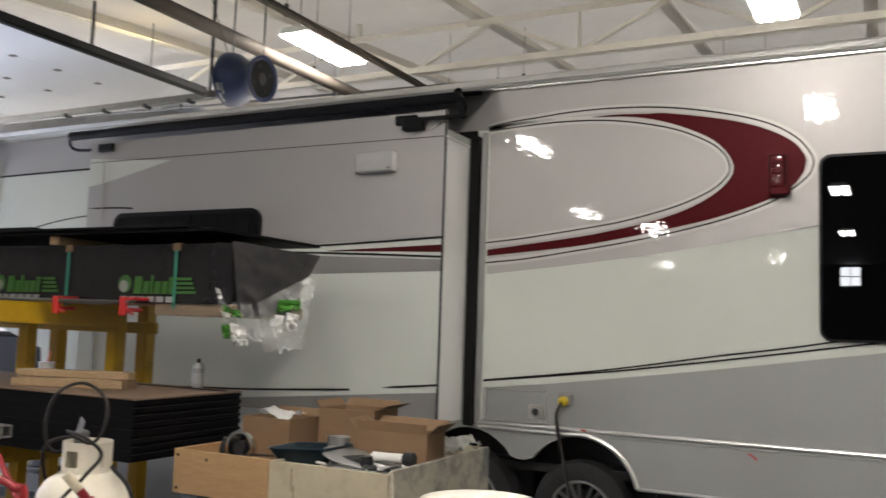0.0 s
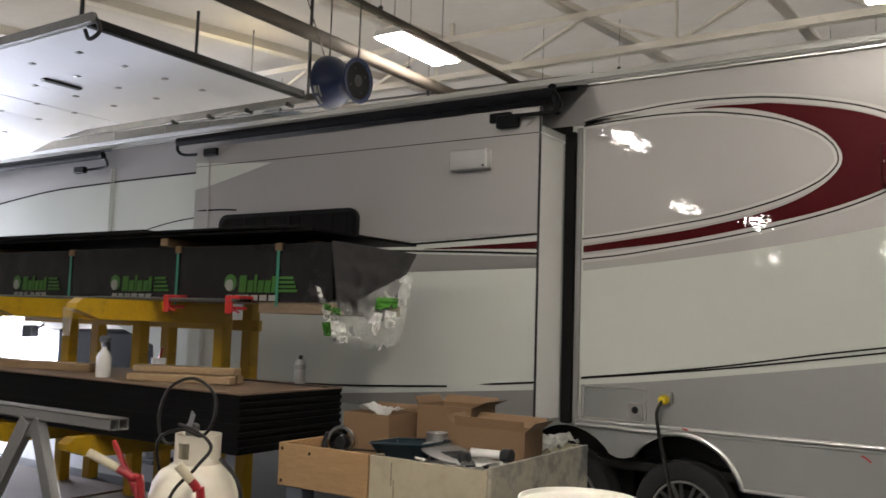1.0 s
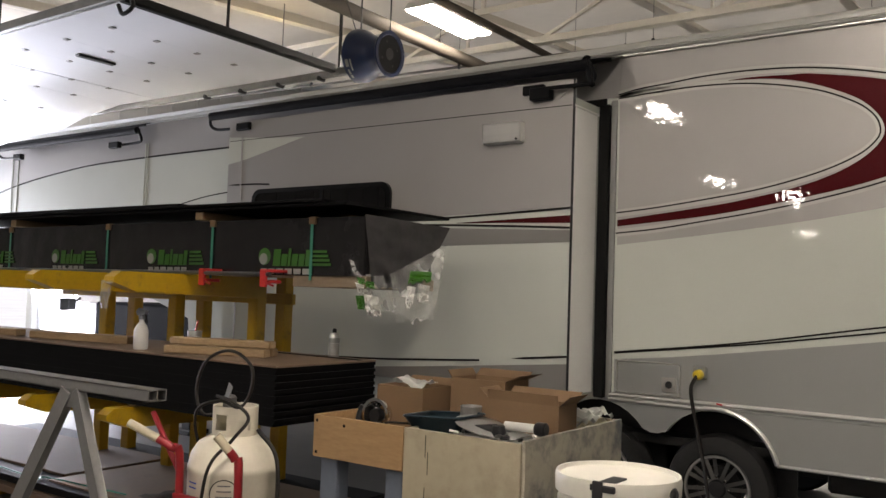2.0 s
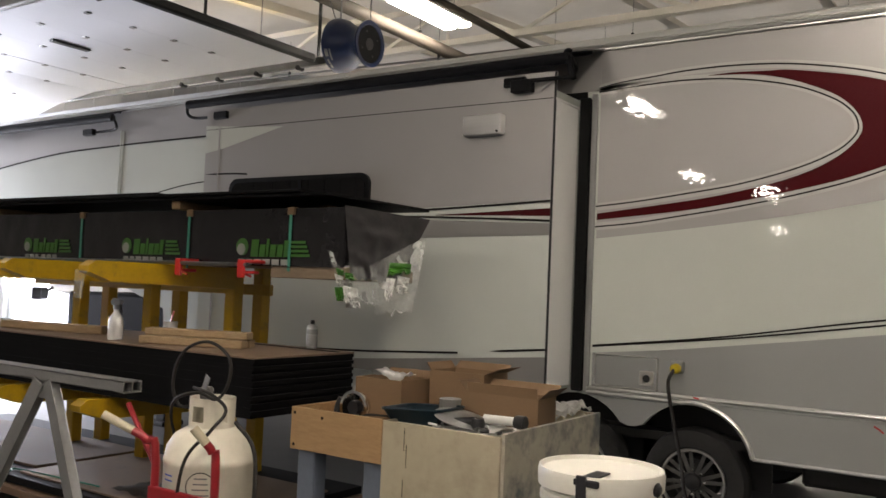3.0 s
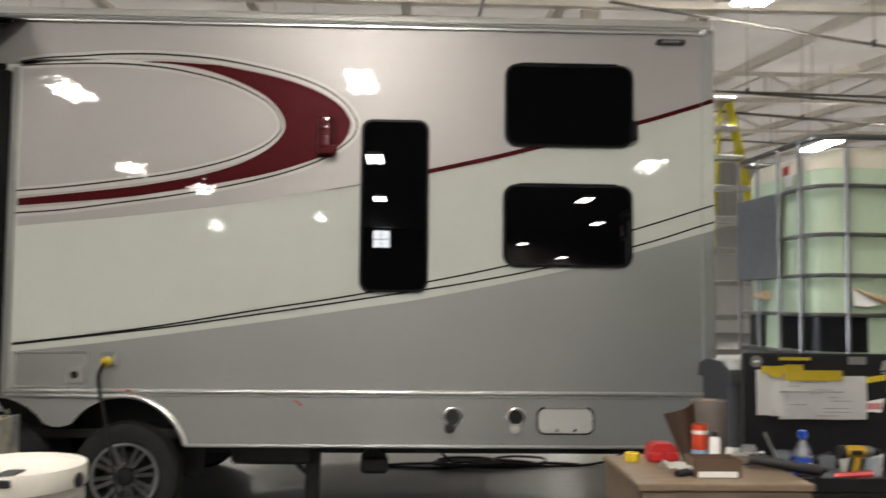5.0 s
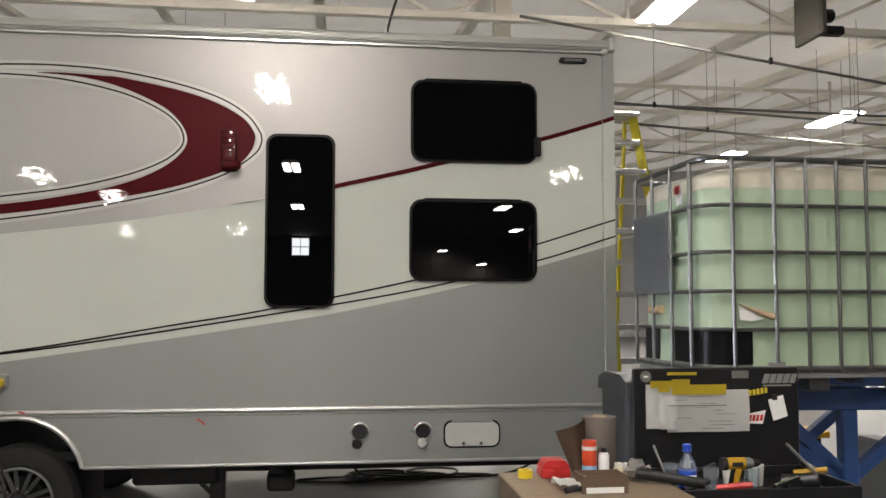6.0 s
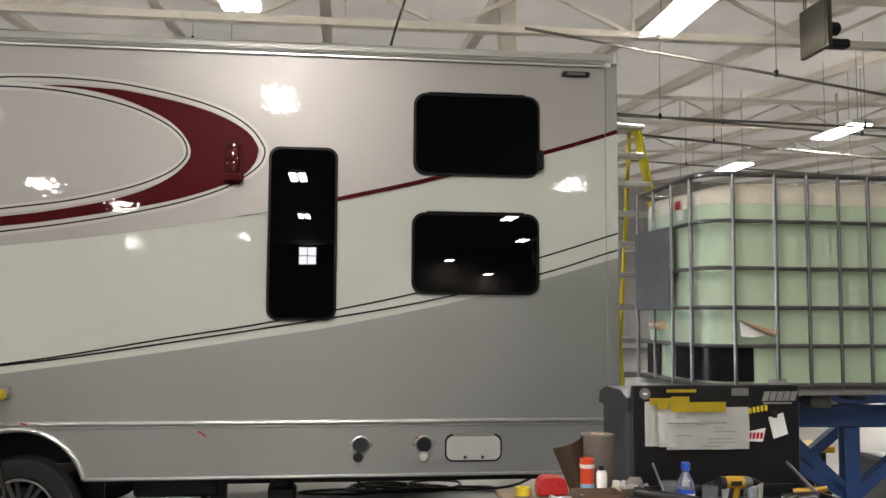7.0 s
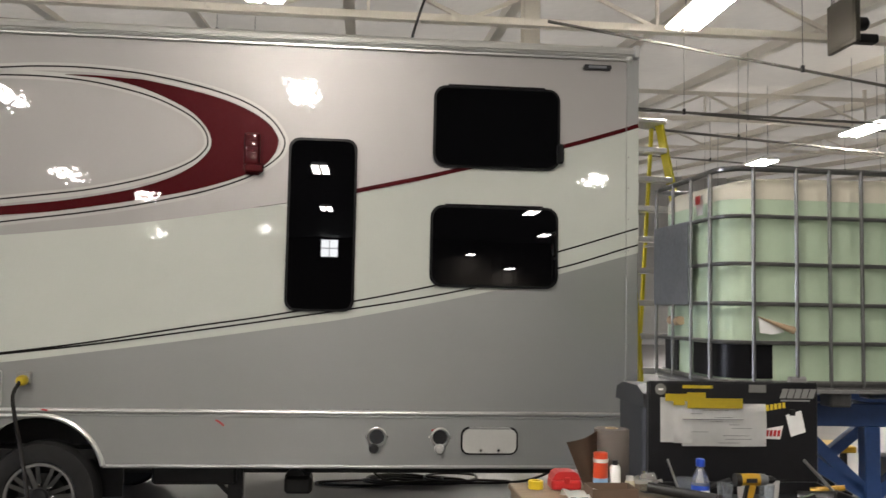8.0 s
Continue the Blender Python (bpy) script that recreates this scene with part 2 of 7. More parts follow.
    "truck_white": surface("white_vehicle_paint", (0.62, 0.63, 0.66), 0.3, vary=0.02, bump=0, coat=0.8),
    "mark_red": surface("red_crayon", (0.45, 0.03, 0.03), 0.7, vary=0.1, bump=0),
    "plug_yellow": surface("yellow_plug", (0.60, 0.44, 0.02), 0.45, vary=0.1, bump=0.04),
    "sky_pane": glowing("daylit_pane", (0.95, 0.98, 1.0), 22.0),
    "lamp_lens": glowing("lamp_lens", (1.0, 0.94, 0.86), LAMP),
}


# ---- building blocks ----
ORIG = {}


def thing(name, loc, label, category, group="", rz=0.0):
    """An Empty at the base of a thing. Turned things are built in their own coordinates, others in the world's."""
    ob = new(name)
    ob.empty_display_size = 0.2
    ob.location = loc
    ob.rotation_euler = (0, 0, radians(rz))
    ORIG[ob.name] = Vector((0, 0, 0)) if rz else Vector(loc)
    return tagged(ob, label, category, group)


def part(name, bm, material, parent=None, label="", smooth=False):
    """Links a bmesh as one mesh object, its origin at its own base."""
    xs = [v.co for v in bm.verts]
    base = Vector(((min(v.x for v in xs) + max(v.x for v in xs)) / 2, (min(v.y for v in xs) + max(v.y for v in xs)) / 2, min(v.z for v in xs)))
    bmesh.ops.translate(bm, verts=bm.verts, vec=-base)
    bmesh.ops.recalc_face_normals(bm, faces=bm.faces)
    me = bpy.data.meshes.new(name)
    bm.to_mesh(me)
    bm.free()
    me.materials.append(M[material])
    if smooth:
        me.shade_smooth()
        me.set_sharp_from_angle(angle=radians(38))
    ob = new(name, me)
    if parent:
        ob.parent = parent
        ob.location = base - ORIG[parent.name]
    else:
        ob.location = base
    ORIG[ob.name] = base
    if label:
        ob["label"] = label
    return ob


def solo(name, bm, material, label, category, group="", kind="", smooth=False):
    return tagged(part(name, bm, material, None, "", smooth), label, category, group, kind)


def bx(lo, hi, bev=0.0, bm=None, seg=1):
    bm = bm or bmesh.new()
    made = bmesh.ops.create_cube(bm, size=1)["verts"]
    for v in made:
        v.co = [(a + b) / 2 + c * (b - a) for a, b, c in zip(lo, hi, v.co)]
    if bev:
        edges = list({e for v in made for e in v.link_edges})
        bmesh.ops.bevel(bm, geom=edges, offset=bev, segments=seg, affect="EDGES", profile=0.5)
    return bm


def beam(p0, p1, w, h, bm=None, bev=0.0):
    """A bar of section w x h from p0 to p1, h upright as far as it can be."""
    bm = bm or bmesh.new()
    p0, p1 = Vector(p0), Vector(p1)
    d = (p1 - p0)
    n = d.normalized()
    side = n.cross(Vector((0, 0, 1)))
    side = side.normalized() if side.length > 1e-4 else Vector((1, 0, 0))
    up = side.cross(n)
    made = bmesh.ops.create_cube(bm, size=1)["verts"]
    for v in made:
        v.co = (p0 + p1) / 2 + n * (v.co.y * d.length) + side * (v.co.x * w) + up * (v.co.z * h)
    if bev:
        bmesh.ops.bevel(bm, geom=list({e for v in made for e in v.link_edges}), offset=bev, segments=1, affect="EDGES")
    return bm


def lathe(profile, centre, seg=32, bm=None, axis="z", caps=True):
    """Turns a profile of (radius, height) about an axis through centre."""
    bm = bm or bmesh.new()
    rings = []
    for r, h in profile:
        ring = []
        for k in range(seg):
            a = 2 * math.pi * k / seg
            c = (r * math.cos(a), r * math.sin(a), h)
            c = {"z": c, "y": (c[0], c[2], c[1]), "x": (c[2], c[0], c[1])}[axis]
            ring.append(bm.verts.new(Vector(c) + Vector(centre)))
        rings.append(ring)
    for a, b in zip(rings, rings[1:]):
        for k in range(seg):
            bm.faces.new((a[k], a[(k + 1) % seg], b[(k + 1) % seg], b[k]))
    for ring in (rings[0], rings[-1]) if caps else ():
        bm.faces.new(ring)
    return bm


def rod(p0, p1, r, seg=10, bm=None):
    return tube([p0, p1], r, seg, bm)


def smooth_path(pts, n=8):
    """Catmull-Rom through the control points."""
    p = [Vector(q) for q in pts]
    p = [p[0] * 2 - p[1]] + p + [p[-1] * 2 - p[-2]]
    out = []
    for a, b, c, d in zip(p, p[1:], p[2:], p[3:]):
        for k in range(n):
            t = k / n
            out.append(0.5 * (2 * b + (c - a) * t + (2 * a - 5 * b + 4 * c - d) * t * t + (3 * b - a - 3 * c + d) * t ** 3))
    return out + [p[-2]]


def tube(pts, r, seg=10, bm=None):
    bm = bm or bmesh.new()
    pts = [Vector(p) for p in pts]
    rings, side = [], None
    for k, p in enumerate(pts):
        d = (pts[min(k + 1, len(pts) - 1)] - pts[max(k - 1, 0)]).normalized()
        if side is None:
            side = d.orthogonal().normalized()
        side = (side - d * side.dot(d)).normalized()
        up = d.cross(side)
        rings.append([bm.verts.new(p + r * (side * math.cos(2 * math.pi * j / seg) + up * math.sin(2 * math.pi * j / seg))) for j in range(seg)])
    for a, b in zip(rings, rings[1:]):
        for j in range(seg):
            bm.faces.new((a[j], a[(j + 1) % seg], b[(j + 1) % seg], b[j]))
    bm.faces.new(rings[0])
    bm.faces.new(rings[-1])
    return bm


def prism(outline, y0, y1, bm=None, axis="y"):
    """An outline of (x, z) made solid from y0 to y1; axis x: an outline of (y, z) from x0 to x1; axis z: (x, y)."""
    bm = bm or bmesh.new()
    put = {"y": lambda a, b, c: (a, c, b), "x": lambda a, b, c: (c, a, b), "z": lambda a, b, c: (a, b, c)}[axis]
    f = [bm.verts.new(put(a, b, y0)) for a, b in outline]
    g = [bm.verts.new(put(a, b, y1)) for a, b in outline]
    bm.faces.new(f)
    bm.faces.new(g[::-1])
    for k in range(len(f)):
        bm.faces.new((f[k], f[(k + 1) % len(f)], g[(k + 1) % len(f)], g[k]))
    return bm


def rounded(x0, x1, z0, z1, r, n=6):
    out = []
    for cx, cz, a0 in ((x1 - r, z1 - r, 0), (x0 + r, z1 - r, 90), (x0 + r, z0 + r, 180), (x1 - r, z0 + r, 270)):
        for k in range(n + 1):
            a = radians(a0 + 90 * k / n)
            out.append((cx + r * math.cos(a), cz + r * math.sin(a)))
    return out


def even(pts, n):
    """n + 1 points at even steps along a smooth line of (x, z)."""
    p = smooth_path([(x, z, 0) for x, z in pts], 14)
    d = [0.0]
    for a, b in zip(p, p[1:]):
        d.append(d[-1] + (b - a).length)
    out, j = [], 0
    for k in range(n + 1):
        s = d[-1] * k / n
        while j < len(d) - 2 and d[j + 1] < s:
            j += 1
        f = (s - d[j]) / max(1e-9, d[j + 1] - d[j])
        out.append(p[j].lerp(p[j + 1], min(1, max(0, f))))
    return [(q.x, q.y) for q in out]


def between(low, high, y, n=60, thick=0.0015):
    """A thin coat of paint between two smooth lines of (x, z), its face at y."""
    bm = bmesh.new()
    a, b = even(low, n), even(high, n)
    fa, fb = [bm.verts.new((x, y, z)) for x, z in a], [bm.verts.new((x, y, z)) for x, z in b]
    ga, gb = [bm.verts.new((x, y + thick, z)) for x, z in a], [bm.verts.new((x, y + thick, z)) for x, z in b]
    for k in range(n):
        bm.faces.new((fa[k], fa[k + 1], fb[k + 1], fb[k]))
        bm.faces.new((ga[k], fa[k], fa[k + 1], ga[k + 1]))
        bm.faces.new((fb[k], gb[k], gb[k + 1], fb[k + 1]))
    bm.faces.new((fa[0], fb[0], gb[0], ga[0]))
    bm.faces.new((fa[-1], ga[-1], gb[-1], fb[-1]))
    return bm


def ribbon(line, w, y, n=90, shift=0.0, taper=False):
    """A painted stripe of width w along a smooth line of (x, z)."""
    p = even(line, n)
    lo, hi = [], []
    for k, (x, z) in enumerate(p):
        ax, az = p[max(0, k - 1)]
        cx, cz = p[min(n, k + 1)]
        l = math.hypot(cx - ax, cz - az) or 1
        nx, nz = -(cz - az) / l, (cx - ax) / l
        f = w / 2 * (min(1, 4 * k / n) if taper else 1)
        lo.append((x + nx * (shift - f), z + nz * (shift - f)))
        hi.append((x + nx * (shift + f), z + nz * (shift + f)))
    bm = bmesh.new()
    fa, fb = [bm.verts.new((x, y, z)) for x, z in lo], [bm.verts.new((x, y, z)) for x, z in hi]
    ga, gb = [bm.verts.new((x, y + 0.0012, z)) for x, z in lo], [bm.verts.new((x, y + 0.0012, z)) for x, z in hi]
    for k in range(n):
        bm.faces.new((fa[k], fa[k + 1], fb[k + 1], fb[k]))
        bm.faces.new((ga[k], fa[k], fa[k + 1], ga[k + 1]))
        bm.faces.new((fb[k], gb[k], gb[k + 1], fb[k + 1]))
    return bm


def rippled(lo, hi, nu, nv, amp, seed, axis="y"):
    """A crumpled sheet with thickness: lo and hi span two axes, the third is its level."""
    bm = bmesh.new()
    grid = []
    for i in range(nu + 1):
        row = []
        for j in range(nv + 1):
            u, v = lo[0] + (hi[0] - lo[0]) * i / nu, lo[1] + (hi[1] - lo[1]) * j / nv
            d = amp * (noise.noise(Vector((u * 9 + seed, v * 9, seed))) + 0.5 * noise.noise(Vector((u * 25, v * 25 + seed, 3))))
            row.append(bm.verts.new({"y": (u, lo[2] + d, v), "z": (u, v, lo[2] + d), "x": (lo[2] + d, u, v)}[axis]))
        grid.append(row)
    for i in range(nu):
        for j in range(nv):
            bm.faces.new((grid[i][j], grid[i + 1][j], grid[i + 1][j + 1], grid[i][j + 1]))
    bmesh.ops.solidify(bm, geom=bm.faces[:], thickness=0.0012)
    return bm


# ---- the hall ----
X0, X1, Y0, Y1 = -14.0, 30.0, -36.0, 45.0


def roof_z(y):
    return 5.7 + 0.083 * (max(y, 4.0) - 6)


solo("floor", bx((X0, Y0, -0.15), (X1, Y1, 0)), "floor", "grey sealed concrete workshop floor with dark stains", "floor", kind="structure")
solo("ground", bx((-400, -300, -0.4), (X0 - 0.25, 300, -0.02)), "outside", "pale concrete yard outside the open door", "ground", kind="structure")
# the roof lining sags a little between its purlins
PITCH = 2.45


def lining(ya, yb, nx, ny):
    bm = bmesh.new()
    grid = []
    for i in range(nx + 1):
        x = X0 + (X1 - X0) * i / nx
        sag = 0.09 * math.sin(math.pi * ((x - X0) % PITCH) / PITCH)
        row = []
        for j in range(ny + 1):
            y = ya + (yb - ya) * j / ny
            row.append(bm.verts.new((x, y, roof_z(y) - sag + 0.03 * noise.noise(Vector((x * 1.5, y * 0.6, 0))))))
        grid.append(row)
    for i in range(nx):
        for j in range(ny):
            bm.faces.new((grid[i][j], grid[i + 1][j], grid[i + 1][j + 1], grid[i][j + 1]))
    bmesh.ops.solidify(bm, geom=bm.faces[:], thickness=-0.12)
    return bm


solo("ceiling", lining(2.0, Y1, 200, 44), "ceiling", "white sagging insulation lining under a metal roof", "ceiling", kind="structure", smooth=True)
# unseen rear half, coloured dark so the trailer reflects little light
solo("ceiling_rear", lining(Y0, 2.0, 60, 30), "lining_rear", "unseen rear ceiling, made dark to darken the trailer's reflections", "ceiling", kind="structure", smooth=True)
for k in range(1, 18):
    x = X0 + PITCH * k
    bm = bmesh.new()
    for ya, yb in ((2.0, 4.0), (4.0, Y1)):
        beam((x, ya, roof_z(ya) - 0.10), (x, yb, roof_z(yb) - 0.10), 0.07, 0.16, bm)
        beam((x + 0.05, ya, roof_z(ya) - 0.186), (x + 0.05, yb, roof_z(yb) - 0.186), 0.17, 0.012, bm)
    solo("roof_purlin", bm, "steel_white", "off-white painted steel roof purlin under the lining", "purlin", "roof purlins", kind="structure")


def ribbed_wall(name, lo, hi, axis, label, material="wall"):
    bm = bx(lo, hi)
    along = 0 if axis == "y" else 1
    a = lo[along] + 0.3
    while a < hi[along] - 0.1:
        l, h = list(lo), list(hi)
        l[along], h[along] = a, a + 0.035
        other = 1 - along
        l[other], h[other] = lo[other] - 0.022, hi[other] + 0.022
        l[2] = 0.001
        bx(l, h, 0, bm)
        a += 0.61
    return solo(name, bm, material, label, "wall", kind="structure")


ribbed_wall("wall_east", (X1, Y0, 0), (X1 + 0.2, Y1, 9.2), "x", "grey ribbed metal end wall")
ribbed_wall("wall_north", (X0, Y1, 0), (X1, Y1 + 0.2, 9.2), "y", "white ribbed metal back wall")
# the south wall is out of view; its dark colour keeps window reflections black
ribbed_wall("wall_south", (X0, Y0 - 0.2, 0), (X1, Y0, 5.9), "y", "unseen front wall, made dark to darken the trailer's reflections", "wall_dark")
win_s = thing("window_1", (-0.82, Y0, 4.4), "high four-pane window in the dark front wall, bright with daylight", "window")
win_s["kind"] = "structure"
part("window_frame", bx((-1.32, Y0 + 0.002, 4.34), (-0.32, Y0 + 0.05, 5.38), 0.01), "white_trim", win_s)
for i in range(2):
    for j in range(2):
        part("pane", bx((-1.27 + 0.47 * i, Y0 + 0.0505, 4.40 + 0.49 * j), (-0.84 + 0.47 * i, Y0 + 0.056, 4.84 + 0.49 * j)), "sky_pane", win_s, "pane bright with daylight")
OPEN = (4.5, 8.9, 4.15)
for lo, hi in (((X0 - 0.2, Y0, 0), (X0, OPEN[0], 7.5)), ((X0 - 0.2, OPEN[1], 0), (X0, Y1, 9.2))):
    ribbed_wall("wall_west", lo, hi, "x", "white ribbed metal wall beside the open door")
solo("wall_west_lintel", bx((X0 - 0.2, OPEN[0], OPEN[2]), (X0, OPEN[1], 7.5)), "wall", "white metal wall above the open door", "wall", kind="structure")


def truss(y, z0, z1, name="roof_truss"):
    t = thing(name, (0, y, z0), "off-white steel roof truss with slanting web bars", "truss", "roof trusses")
    t["kind"] = "structure"
    for z in (z0, z1):
        bm = bx((X0, y - 0.06, z - 0.045), (X1, y - 0.05, z + 0.045))
        bx((X0, y - 0.05, z + (0.033 if z == z1 else -0.045)), (X1, y + 0.07, z + (0.045 if z == z1 else -0.033)), 0, bm)
        part("chord", bm, "steel_white", t)
    step, x, k = 1.22, X0 + 0.4, 0
    while x + step < X1:
        a, b = ((x, y, z0), (x + step, y, z1)) if k % 2 else ((x, y, z1), (x + step, y, z0))
        part("web_bar", beam(a, b, 0.045, 0.05), "steel_white", t)
        if k % 3 == 0:
            part("web_post", beam((x, y + 0.03, z0), (x, y + 0.03, z1), 0.04, 0.04), "steel_white", t)
        x, k = x + step, k + 1
    for x in (-12.0, -6.0, 0.2, 6.1, 12.0):
        part("hanger_bar", beam((x, y, z1), (x, y, roof_z(y) - 0.08), 0.06, 0.06), "steel_white", t)


truss(11.0, 5.22, 5.78)
truss(18.5, 5.85, 6.4)
truss(27.0, 6.9, 7.4)
# upright of the frame behind the trailer
col = thing("steel_column", (3.25, 12.0, 0), "off-white painted steel building column", "column")
col["kind"] = "structure"
part("web", bx((3.24, 11.88, 0), (3.26, 12.12, 6.1)), "steel_white", col)
for y in (11.87, 12.12):
    part("flange", bx((3.14, y - 0.01, 0), (3.36, y + 0.01, 6.1)), "steel_white", col)


def pipe(name, pts, r, material, label, group=""):
    return solo(name, tube(pts, r, 12), material, label, "pipe", group, smooth=True)


def with_hangers(name, pts, r, material, label, every=2.4, dark=False):
    root = thing(name, pts[0], label, "pipe")
    part("run", tube(pts, r, 12), material, root, smooth=True)
    a, b = Vector(pts[0]), Vector(pts[-1])
    n = int((b - a).length / every)
    for k in range(1, n):
        p = a.lerp(b, k / n)
        part("clamp", bx((p.x - 0.02, p.y - 0.02, p.z - r - 0.008), (p.x + 0.02, p.y + 0.02, p.z + r + 0.04), 0.005), "black_steel", root)
        part("hanger_rod", rod((p.x, p.y, p.z + r), (p.x, p.y, roof_z(p.y) - 0.1), 0.0045, 6), "pipe_grey", root)
    return root


with_hangers("gas_pipe", [(-5.75, -6, 4.85), (-5.75, 13.5, 4.85)], 0.085, "pipe_dark", "thick dark brown pipe hung below the roof", 3.3)
with_hangers("gas_pipe", [(-5.0, 4, 5.05), (-5.0, 20, 5.05)], 0.05, "pipe_dark", "thin dark pipe hung below the roof beside a lamp", 3.3)
with_hangers("conduit", [(-14, 12.2, 5.55), (2.9, 12.2, 5.2)], 0.02, "pipe_grey", "thin grey conduit run below the roof", 3.0)
with_hangers("sprinkler_pipe", [(3.2, 10.6, 5.12), (16, 10.6, 3.3)], 0.019, "pipe_grey", "grey sprinkler pipe falling across the hall", 2.8)
with_hangers("sprinkler_pipe", [(2.5, 15.4, 5.45), (16, 15.4, 4.75)], 0.022, "pipe_grey", "grey sprinkler pipe below the roof lining", 2.6)
with_hangers("sprinkler_pipe", [(2.5, 15.8, 5.25), (16, 15.8, 4.35)], 0.024, "pipe_grey", "grey sprinkler pipe with clamps below the roof", 2.6)
with_hangers("conduit", [(2.5, 20.4, 5.6), (16, 20.4, 5.0)], 0.022, "pipe_grey", "thin grey conduit far below the roof", 3.0)
with_hangers("conduit", [(2.5, 13.2, 4.75), (16, 13.2, 4.55)], 0.02, "pipe_grey", "thin grey conduit below the roof lining", 3.0)
with_hangers("conduit", [(-9, 14.2, 6.0), (2.5, 14.2, 5.9)], 0.02, "pipe_grey", "thin grey conduit along the roof lining", 3.0)


def high_bay(x, y, z=5.0, length=1.3):
    t = thing("high_bay_light", (x, y, z), "white twin-lens fluorescent high bay light, lit, hung on rods", "light", "high bay lights")
    part("housing", prism([(x - 0.22, z + 0.01), (x + 0.22, z + 0.01), (x + 0.16, z + 0.09), (x - 0.16, z + 0.09)], y - length / 2, y + length / 2), "white_trim", t)
    for s in (-1, 1):
        part("lens", bx((x + s * 0.115 - 0.077, y - length / 2 + 0.02, z - 0.012), (x + s * 0.115 + 0.077, y + length / 2 - 0.02, z + 0.008), 0.004), "lamp_lens", t, "glowing white lens")
        # unseen glow strips put on top to brighten the roof lining
        if y > 9.6:
            part("top_slot", bx((x + s * 0.08 - 0.02, y - length * 0.4, z + 0.0905), (x + s * 0.08 + 0.02, y + length * 0.4, z + 0.096)), "uplight_fill", t, "added glowing strip that brightens the ceiling")
        part("hanger_rod", rod((x, y + s * length * 0.4, z + 0.09), (x, y + s * length * 0.4, roof_z(y) + 0.03), 0.006, 6), "galv", t)


# (0.3, 2.1) is an unseen lamp, added to brighten the trailer side
for x, y in ((-5.28, 9.15), (-0.1, 9.45), (4.75, 9.65), (10.0, 15.1), (9.8, 19.1), (-10.3, 9.4), (4.8, 19.2), (-3.5, 19.0), (0.3, 2.1), (7.4, -1.4),
             (0.05, -1.3), (-4.9, -2.3), (-0.05, -9.1), (-0.25, -17.7), (6.9, -9.3), (6.8, -17.2), (9.1, -25.9), (-6.7, -11.2),
             # the first seven here are unseen, added to brighten the far hall
             (12.0, 27.0), (18.0, 27.0), (6.0, 28.0), (22.0, 33.0), (14.0, 36.0), (22.0, 13.0), (20.0, 20.5), (-5.8, -15.5), (-8.6, -29.5), (-3.2, -26.0)):
    high_bay(x, y)
high_bay(6.9, -34.8, 4.62)
high_bay(9.1, -35.0, 3.9)
# unseen uplight, added to give the ceiling its warm glow near the door
warm = thing("high_bay_light", (-8.7, 9.6, 4.95), "unseen warm uplight, added above the open door for the ceiling glow", "light", "high bay lights")
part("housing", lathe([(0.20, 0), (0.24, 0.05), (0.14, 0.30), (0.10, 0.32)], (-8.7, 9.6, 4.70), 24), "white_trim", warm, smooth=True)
part("upper_slot", lathe([(0.11, 0.33), (0.11, 0.345), (0.02, 0.345)], (-8.7, 9.6, 4.70), 24), "warm_uplight", warm, "added warm glow aimed at the ceiling")
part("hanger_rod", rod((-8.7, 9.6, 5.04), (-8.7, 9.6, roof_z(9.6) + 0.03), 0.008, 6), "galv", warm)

# overhead door, open, lying under the roof
DZ = 4.3
door = thing("door_1", (-9.5, 6.7, DZ), "white sectional overhead door, open under the roof", "door")
door["kind"] = "structure"
for k in range(8):
    xa = -6.35 - 0.85 * k
    dz = 0.0 if k < 6 else -0.10 * (k - 5) ** 1.5
    dz2 = 0.0 if k + 1 < 6 else -0.10 * (k - 4) ** 1.5
    gap = 0.025 if k in (3, 6) else 0.0015
    leaf = part("door_section", prism([(xa, DZ + dz), (xa - 0.85 + gap, DZ + dz2), (xa - 0.85 + gap, DZ + dz2 + 0.05), (xa, DZ + dz + 0.05)], 5.3, 8.15), "door_white", door)
    for y in (5.75, 6.3, 6.85, 7.4):
        part("hinge", bx((xa - 0.885, y - 0.03, DZ + dz2 - 0.012), (xa - 0.815, y + 0.03, DZ + dz2 - 0.001), 0.004), "galv", leaf)
part("bottom_seal", bx((-6.36, 5.24, DZ - 0.03), (-6.26, 8.2, DZ + 0.07), 0.02), "rubber", door, "dark rubber bottom seal")
part("lift_handle", bx((-8.55, 6.15, DZ - 0.03), (-8.45, 6.65, DZ - 0.004), 0.012), "black_steel", door)
for y in (5.17, 8.28):
    track = part("track", bx((-12.2, y - 0.03, DZ - 0.05), (-6.1, y + 0.03, DZ + 0.05), 0.008), "galv", door)
    for x in (-6.3, -8.4, -10.4):
        part("track_hanger", beam((x, y, DZ + 0.04), (x, y, roof_z(y) - 0.12), 0.03, 0.03), "black_steel", door)
    for k in range(4 if y > 6 else 0):
        part("roller", lathe([(0.03, -0.05), (0.03, 0.05)], (-6.6 - 0.72 * k, y, DZ - 0.05), 12, axis="y"), "black_steel", door)
part("bumper_hook", tube(smooth_path([(-6.15, 5.2, DZ + 0.05), (-6.05, 5.2, DZ - 0.12), (-6.2, 5.2, DZ - 0.18), (-6.28, 5.2, DZ - 0.08)]), 0.02, 8), "black_steel", door)
part("bumper_hook", tube(smooth_path([(-6.15, 8.25, DZ + 0.05), (-6.0, 8.25, DZ - 0.16), (-5.9, 8.25, DZ - 0.05), (-5.8, 8.25, DZ + 0.05)]), 0.02, 8), "black_steel", door)

